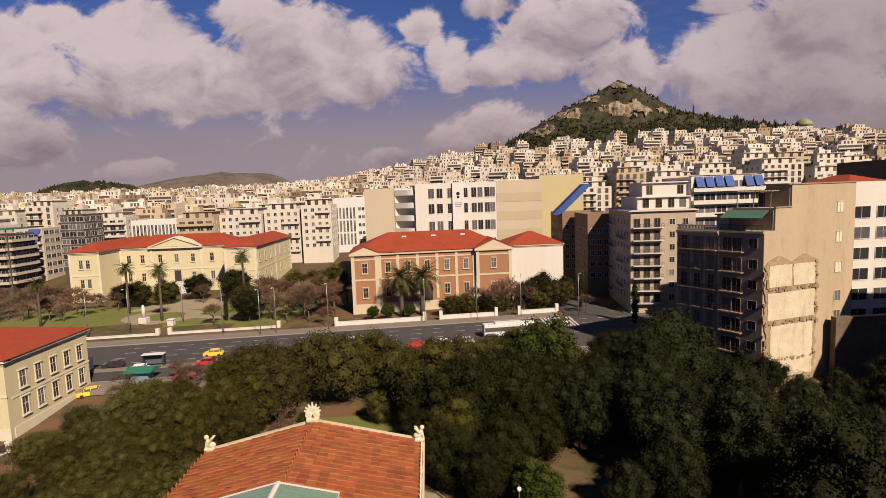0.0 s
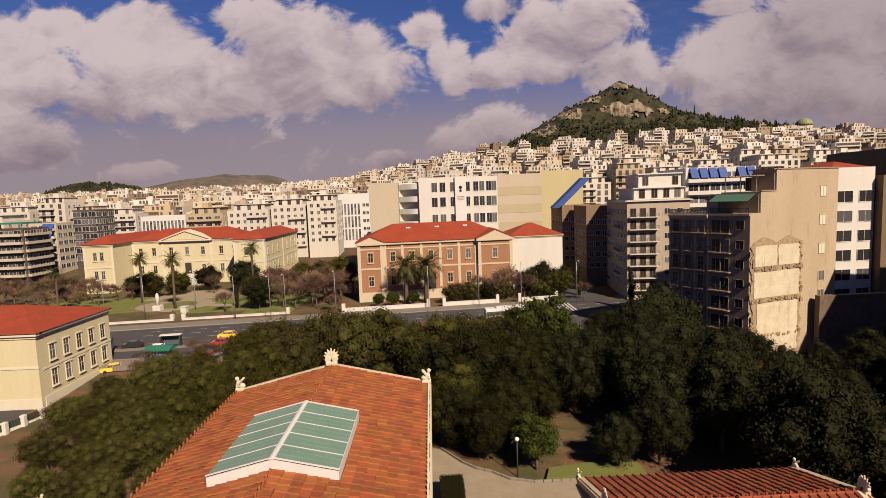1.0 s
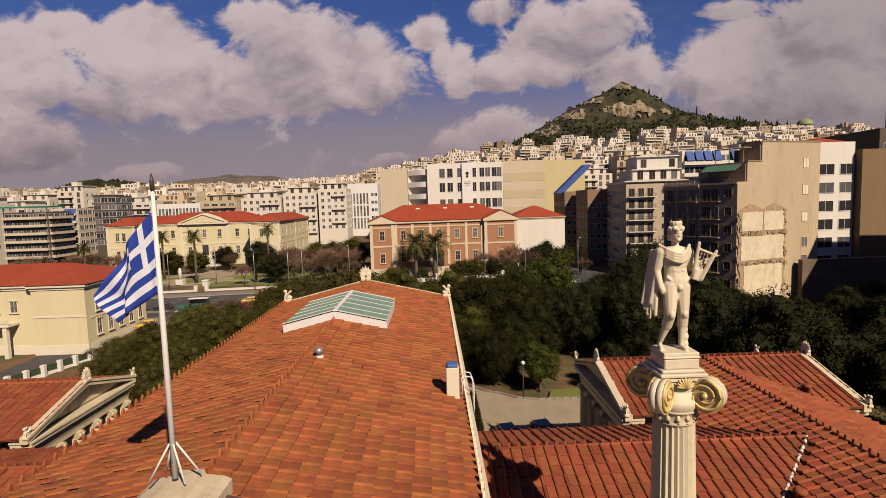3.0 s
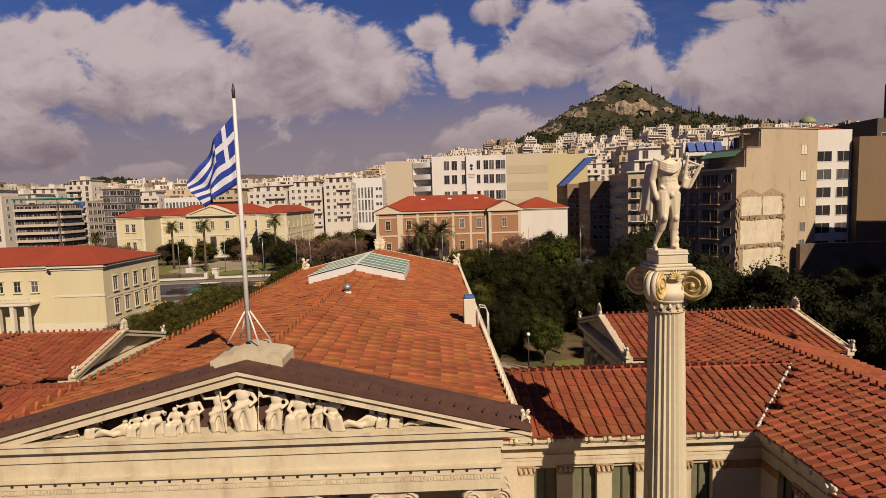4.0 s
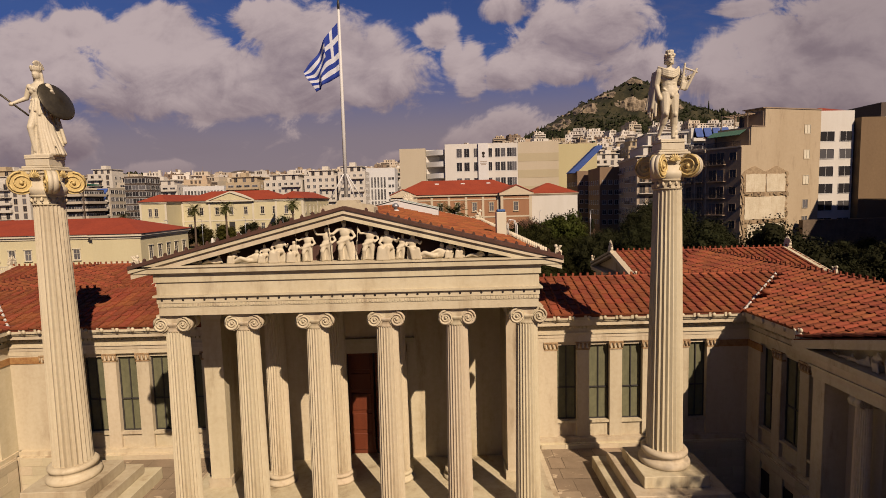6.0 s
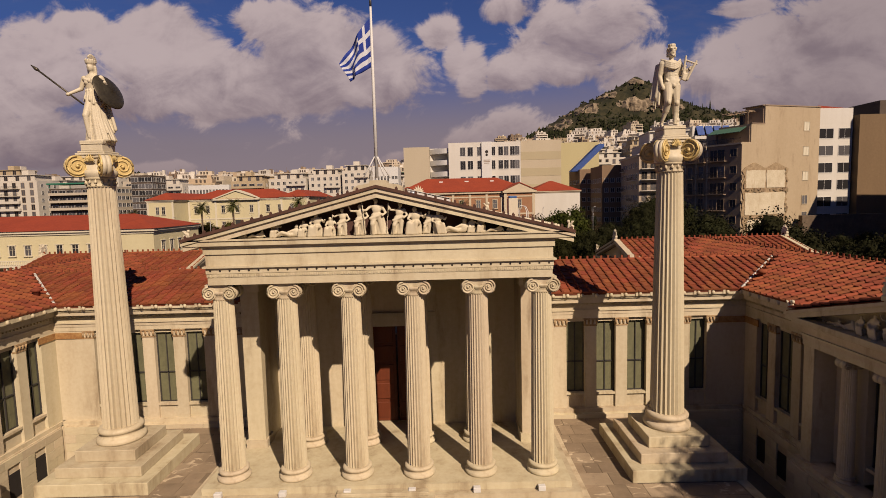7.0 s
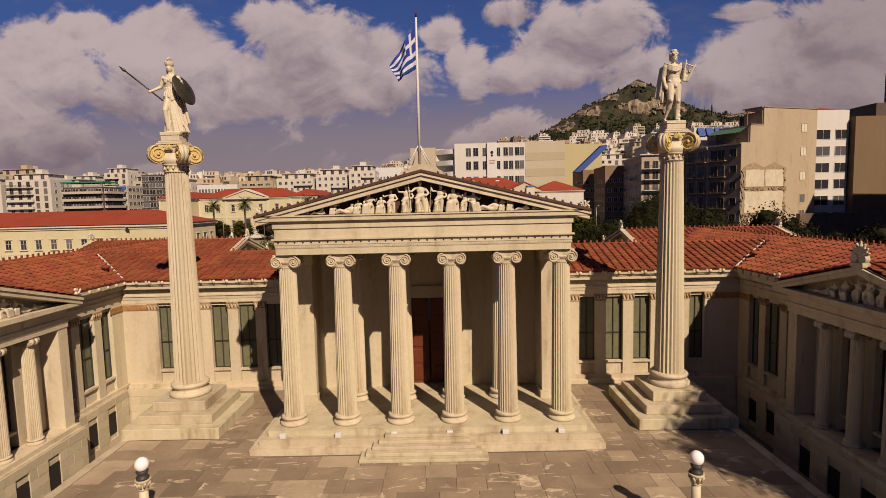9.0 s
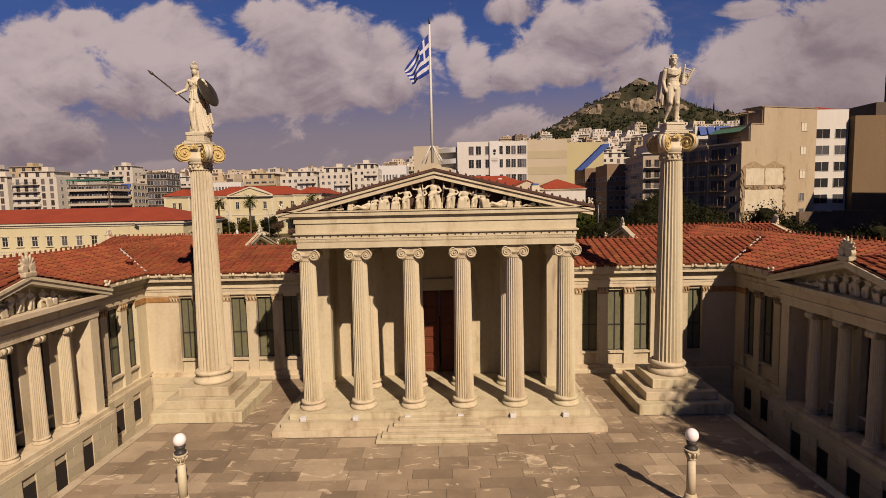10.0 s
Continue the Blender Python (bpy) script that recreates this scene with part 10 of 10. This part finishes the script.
def bare_tree(h, seed):
    """A leafless winter tree with a fuzz of fine twigs."""
    r = random.Random(seed)
    t = thing("bare_tree", "leafless brown winter tree with fine twigs", "tree", (0, 0, 0), "bare trees")
    bm = bmesh.new()
    tw = bmesh.new()
    def grow(p, d, L, rad, depth):
        e = p + d * L
        tube(bm, [p, e], [rad, rad * 0.65], 5)
        if depth == 0:
            for _ in range(16):
                q = p.lerp(e, r.random())
                v = (d + Vector((r.uniform(-1, 1), r.uniform(-1, 1), r.uniform(-0.5, 1)))).normalized()
                s = v.orthogonal().normalized() * 0.018
                f = q + v * r.uniform(0.5, 1.1)
                tw.faces.new([tw.verts.new(q - s), tw.verts.new(q + s), tw.verts.new(f)])
                leafp = q + v * r.uniform(0.3, 0.9)
                o = v.orthogonal().normalized()
                tw.faces.new([tw.verts.new(leafp), tw.verts.new(leafp + o * 0.14 + v * 0.1), tw.verts.new(leafp + v * 0.26)])
            return
        for i in range(4 if depth > 1 else 4):
            a = 2 * math.pi * i / 4 + r.uniform(-0.5, 0.5)
            o = d.orthogonal().normalized()
            o = Matrix.Rotation(a, 3, d) @ o
            grow(e, (d * 0.9 + o * r.uniform(0.5, 0.95) + Vector((0, 0, 0.25))).normalized(), L * r.uniform(0.6, 0.8), rad * 0.55, depth - 1)
    grow(Vector((0, 0, -0.3)), Vector((0, 0, 1)), h * 0.3, h * 0.022, 3)
    part("trunk", bm, BARK, t)
    part("twig_mass", tw, LEAF_DRY, t, "fine reddish-brown twigs", "stuff")
    return t


bt = [bare_tree(8, 1), bare_tree(8, 2)]
bare_spots = [(-43, 88, 5), (-47, 84, 4.5), (-45, 92, 5), (-34, 96, 7), (-24, 96, 6.5), (-12, 74, 6), (-44, 78, 4), (-40, 156, 12), (-34, 148, 11), (-28, 158, 12.5), (-24, 146, 11), (-19, 158, 12), (-42, 172, 12), (-37, 166, 12), (-26, 168, 13), (-17, 170, 12), (-46, 178, 11), (-30, 146, 10), (-21, 151, 12), (-104, 160, 10), (-96, 163, 10), (-90, 171, 9), (31, 150, 12), (36, 147, 10), (23, 147, 10),
              (-36, 150, 8), (-31, 154, 9), (-26, 150, 9.5), (-22, 156, 9), (-18, 150, 8), (-29, 162, 9), (-20, 164, 10), (-38, 160, 8), (-44, 166, 9), (-48, 160, 8), (-100, 176, 7), (-94, 170, 7), (-106, 168, 8), (-112, 160, 8), (-33, 168, 9), (-120, 165, 8),
              (29, 147.5, 9), (33.5, 149, 8.5), (18.5, 148, 8), (-19, 142, 6), (-38, 100, 6.5), (-31, 98, 6), (-46, 96, 6), (-10, 64, 6), (-14, 80, 6.5), (52, 142, 7), (-48, 72, 5), (-125, 150, 8), (-132, 160, 8), (-110, 170, 12), (-118, 174, 12), (-126, 168, 12), (-122, 158, 11), (-113, 164, 11), (-104, 172, 11), (-134, 172, 12), (-98, 157, 8), (-66, 178, 9), (-50, 146, 8), (-44, 158, 10)]
for i, (x, y, h) in enumerate(bare_spots):
    t = bt[i % 2]
    m = Matrix.Translation((x, y, ground_z(x, y))) @ Matrix.Rotation(i * 1.7, 4, "Z")
    if i < 2:
        t.matrix_basis = m @ Matrix.Diagonal((h / 8, h / 8, h / 8, 1))
    else:
        k = copy_thing(t, m)
        k.scale = (h / 8, h / 8, h / 8)


def far_woods():
    """Woods on the hill and far clumps between the houses, as one mass of small tufts."""
    V, F = [], []
    r = random.Random(8)
    base = [Vector(v) for v in ((0, 0, 1), (0.9, 0, 0.1), (0.28, 0.86, 0), (-0.73, 0.53, 0.15), (-0.73, -0.53, 0), (0.28, -0.86, 0.1), (0.4, 0.2, 0.75), (-0.35, 0.3, 0.7), (-0.1, -0.45, 0.72))]
    faces = ((0, 6, 7), (0, 7, 8), (0, 8, 6), (6, 1, 2), (6, 2, 7), (7, 2, 3), (7, 3, 4), (7, 4, 8), (8, 4, 5), (8, 5, 1), (8, 1, 6))
    def tuft(x, y, z, w, h):
        k = len(V)
        a = r.uniform(0, 6.28)
        c, s = math.cos(a), math.sin(a)
        for b in base:
            f = r.uniform(0.7, 1.25)
            V.append((x + w * f * (b.x * c - b.y * s), y + w * f * (b.x * s + b.y * c), z + h * b.z * f - 0.3))
        for q in faces:
            F.append(tuple(k + i for i in q))
    n = 0
    while n < 7600:
        x, y = HILL[0] + r.uniform(-260, 330), HILL[1] + r.uniform(-230, 40)
        rr = math.hypot(x - HILL[0], y - HILL[1])
        gz = ground_z(x, y)
        if gz < 72 or rr < 12:
            continue
        gx = (ground_z(x + 4, y) - ground_z(x - 4, y)) / 8
        gy = (ground_z(x, y + 4) - ground_z(x, y - 4)) / 8
        steep = math.hypot(gx, gy)
        rocky = steep > 0.74 + 0.25 * noise.noise((x * 0.02, y * 0.02, 1)) and rr < 135
        if rocky and r.random() < 0.94:
            continue
        if gz > 128 and r.random() < 0.45:
            continue
        if any(a < x < b and lo < gz < hi for a, b, lo, hi in ((270, 336, 136, 162), (166, 206, 114, 140), (206, 250, 138, 160), (254, 284, 163, 180), (300, 326, 182, 202))):
            continue
        tall = r.random() < (0.10 if x > 380 else 0.03)
        w = r.uniform(1.4, 3.2)
        tuft(x, y, gz, w * (0.6 if tall else 1), w * r.uniform(1.0, 1.5) * (3.0 if tall else 1))
        n += 1
    for _ in range(1500):
        x, y = r.uniform(-0.9, 0.9), r.uniform(285, 900)
        x *= y
        gz = ground_z(x, y)
        w = r.uniform(1.5, 3)
        tuft(x, y, gz, w, r.uniform(5, 9))
    for _ in range(900):
        u, v = r.uniform(-1, 1), r.uniform(-1, 0)
        f = max(0.0, 1 - u * u) ** 0.9 * (1 - v * v) ** 0.8
        w = r.uniform(2, 4)
        tuft(-545 + 135 * u, 900 + 70 * v, 28 + 46 * f, w, w * r.uniform(1.0, 2.0))
    me = bpy.data.meshes.new("far_woods")
    me.from_pydata(V, [], F)
    me.materials.append(LEAF_CYPRESS)
    tagged(new("far_woods", me), "dark pines and scrub covering the hill", "trees", "", "stuff")


far_woods()


# ---- street things ----
def paint(name, c):
    m, n, b = material(name, c, 0.3, 0.0, 0.5)
    b.inputs["Coat Weight"].default_value = 0.5
    return m


TYRE = worn("tyre", (0.0174, 0.0174, 0.0174), (0.0261, 0.0261, 0.0261), 0.9)
RED_LAMP = paint("tail_lamp", (0.4, 0.02, 0.02))


def car(color, label, x, y, rz, L=4.1, W=1.72, H=1.47):
    t = thing("parked_car", label, "car", (x, y, -0.43 if y > 100 else (-2.86 if y < 60 else ground_z(x, y))), "cars on the avenue", "", rz)
    bm = bmesh.new()
    side = [(-L / 2, 0.35), (-L / 2, 0.85), (-L / 2 + 0.9, 0.98), (L / 2 - 0.25, 1.0), (L / 2, 0.85), (L / 2, 0.35), (L / 2 - 0.1, 0.22), (-L / 2 + 0.1, 0.22)]
    prism(bm, side, -W / 2, W / 2, "y")
    bmesh.ops.bevel(bm, geom=bm.edges[:], offset=0.06, segments=2, affect="EDGES")
    part("body", bm, color, t)
    bm = bmesh.new()
    prism(bm, [(-L / 2 + 0.85, 0.96), (-L / 2 + 1.5, H), (L / 2 - 0.95, H), (L / 2 - 0.3, 0.98)], -W / 2 + 0.12, W / 2 - 0.12, "y")
    part("cabin_glass", bm, GLASS, t)
    bm = bmesh.new()
    prism(bm, [(-L / 2 + 1.4, H - 0.02), (-L / 2 + 1.5, H + 0.04), (L / 2 - 1.0, H + 0.04), (L / 2 - 0.9, H - 0.02)], -W / 2 + 0.1, W / 2 - 0.1, "y")
    for s in (-1, 1):
        for xx in (-L / 2 + 1.15, 0.1, L / 2 - 0.65):
            box(bm, xx, xx + 0.09, s * (W / 2 - 0.11) - 0.02, s * (W / 2 - 0.11) + 0.02, 0.95, H)
    part("roof_panel", bm, color, t)
    for sx in (-L / 2 + 0.78, L / 2 - 0.78):
        for s in (-1, 1):
            bm = bmesh.new()
            disc(bm, (sx, s * (W / 2 + 0.01), 0.31), 0.31, 0.2 * s * 1, (0, s, 0), n=16)
            wheel = part("wheel", bm, TYRE, t)
            bm = bmesh.new()
            disc(bm, (sx, s * (W / 2 + 0.025), 0.31), 0.18, 0.03 * s, (0, s, 0), n=10)
            part("rim", bm, STEEL, wheel)
    for s in (-1, 1):
        part("headlight", bbox(-L / 2 - 0.02, -L / 2 + 0.08, s * 0.6 - 0.16, s * 0.6 + 0.16, 0.62, 0.78, 0.02), WHITE, t)
        part("tail_light", bbox(L / 2 - 0.08, L / 2 + 0.02, s * 0.66 - 0.1, s * 0.66 + 0.1, 0.62, 0.85, 0.02), RED_LAMP, t)
    return t


P_WHITE, P_RED, P_BLACK, P_GREY, P_YELLOW = paint("car_white", (0.75, 0.75, 0.74)), paint("car_red", (0.35, 0.02, 0.02)), paint("car_black", (0.02, 0.02, 0.022)), paint("car_grey", (0.3, 0.31, 0.32)), paint("car_yellow", (0.7, 0.45, 0.03))
for col, label, x, y in ((P_WHITE, "white hatchback on the avenue", -49.5, 106.6), (P_WHITE, "white hatchback on the avenue", -21.8, 110.0), (P_RED, "red car on the avenue", 6.2, 115.5), (P_WHITE, "white car on the avenue", 12.2, 116.0), (P_GREY, "silver car on the avenue", 17.2, 117.0), (P_BLACK, "black car on the avenue", 23.0, 118.2),
                         (P_RED, "red car at the kerb", -37.5, 101.0), (P_RED, "red car on the avenue", -37.0, 109.5), (P_BLACK, "black car on the avenue", -56.5, 110.5), (P_YELLOW, "yellow taxi by the kiosk", -53.0, 97.0), (P_YELLOW, "yellow taxi on the avenue", -38.0, 115.8), (P_BLACK, "black car on the avenue", -30.5, 110.2)):
    car(col, label, x, y, TILT if y > 100 else 0.5)
for x, y in ((18.5, 42.2), (14.6, 41.6)):
    car(P_BLACK, "dark car parked on the garden drive", x, y, 1.75)

bus = thing("city_bus", "white and pale grey city bus on the avenue", "bus", (28.0, 122.5, -0.43), "", "", TILT)
part("body", bbox(-6.2, 6.2, -1.25, 1.25, 0.35, 3.0, 0.12), WHITE, bus)
part("window_band", bbox(-6.0, 6.0, -1.28, 1.28, 1.35, 2.35, 0.02), GLASS, bus)
part("roof_unit", bbox(-3.5, 3.0, -0.9, 0.9, 3.0, 3.3, 0.06), WHITE, bus)
for x in (-4.2, 3.6):
    for s in (-1, 1):
        bm = bmesh.new()
        disc(bm, (x, s * 1.26, 0.48), 0.48, 0.25 * s, (0, s, 0), n=16)
        part("wheel", bm, TYRE, bus)
van = copy_thing(bus, Matrix.Translation((-63.5, 108.0, -0.43)) @ Matrix.Rotation(TILT, 4, "Z"))
van.scale = (0.6, 0.9, 0.9)
tagged(van, "dark windowed minibus on the avenue", "bus")

shelter = thing("bus_shelter", "glass bus shelter with a flat pale roof", "bus shelter", (-48.0, 110.2, -0.42), "bus shelters", "", TILT)
part("roof", bbox(-2.2, 2.2, -0.8, 0.8, 2.5, 2.65, 0.03), WHITE, shelter)
part("back_panel", bbox(-2.0, 2.0, 0.6, 0.66, 0.3, 2.3, 0.01), GLASS_BLUE, shelter)
for x in (-2.0, 2.0):
    part("post", bbox(x - 0.06, x + 0.06, 0.55, 0.7, 0, 2.5, 0.01), IRON, shelter)
    part("side_panel", bbox(x - 0.12, x + 0.12, -0.7, 0.5, 0.1, 2.3, 0.01), IRON, shelter)
copy_thing(shelter, Matrix.Translation((-7.5, 116.8, -0.43)) @ Matrix.Rotation(TILT, 4, "Z"))
kiosk = thing("street_kiosk", "street kiosk under a green canvas roof", "kiosk", (-46.0, 101.8, -0.85))
part("body", bbox(-1.6, 1.6, -1.2, 1.2, 0, 2.2, 0.05), worn("kiosk_blue", (0.104, 0.174, 0.261), (0.174, 0.174, 0.174), 0.7), kiosk)
bm = bmesh.new()
prism(bm, [(-2.0, 2.4), (0, 3.0), (2.0, 2.4), (2.0, 2.2), (-2.0, 2.2)], -2.6, 2.6, "x")
part("canopy", bm, worn("green_canvas", (0.0174, 0.122, 0.0783), (0.0157, 0.087, 0.0609), 0.7), kiosk, "green canvas canopy")


def street_lamp(x, y, h=9.0, rz=0.0):
    t = thing("street_lamp", "tall grey steel street lamp", "street lamp", (x, y, ground_z(x, y) + 0.1), "street lamps", "", rz)
    bm = bmesh.new()
    tube(bm, [(0, 0, 0), (0, 0, h * 0.6), (0, 0, h)], [0.12, 0.09, 0.06], 8)
    part("pole", bm, STEEL, t)
    bm = bmesh.new()
    tube(bm, [(0, 0, h - 0.05), (0, -0.7, h + 0.25), (0, -1.6, h + 0.3)], 0.05, 6)
    part("arm", bm, STEEL, t)
    part("lantern", bbox(-0.16, 0.16, -2.1, -1.4, h + 0.2, h + 0.38, 0.04), WHITE, t)
    return t


sl = street_lamp(-33.0, 132.5, 11.5)
for x, y in ((-29.5, 134), (-43.5, 136), (8.2, 138.5), (49.0, 138.5), (-79, 138), (-60, 150), (34, 140.5), (-17, 137.5), (22, 139), (-70, 141)):
    copy_thing(sl, Matrix.Translation((x, y, ground_z(x, y) + 0.1)))
glamp = thing("garden_lamp", "black garden lamp post with a round white globe", "lamp", (18.4, 54.2, -2.95), "garden lamps")
bm = bmesh.new()
tube(bm, [(0, 0, -0.3), (0, 0, 4.3)], [0.08, 0.06], 8)
part("post", bm, IRON, glamp)
bm = bmesh.new()
ball(bm, (0, 0, 4.55), 0.25, 0, 14, 10)
part("globe", bm, BULB, glamp, "white glass globe")
m = thing("plaza_monument", "pale stone monument shaft on the plaza lawn", "monument", (-71.5, 151, -0.25))
part("plinth", bbox(-1.1, 1.1, -1.1, 1.1, 0, 1.6, 0.06), WHITEWASH, m)
bm = bmesh.new()
lathe(bm, [(0.55, 1.6), (0.5, 4.2), (0.3, 5.0), (0.1, 5.2)], 12)
part("shaft", bm, WHITEWASH, m)
for x, y, h in ((-95, 140, 2.0), (-62, 147, 1.6)):
    m = thing("stone_pillar", "pale stone gate pillar on the plaza", "pillar", (x, y, -0.35), "plaza pillars")
    part("shaft", bbox(-0.8, 0.8, -0.8, 0.8, 0, h, 0.05), WHITEWASH, m)
    part("cap", bbox(-0.95, 0.95, -0.95, 0.95, h, h + 0.25, 0.04), WHITE, m)
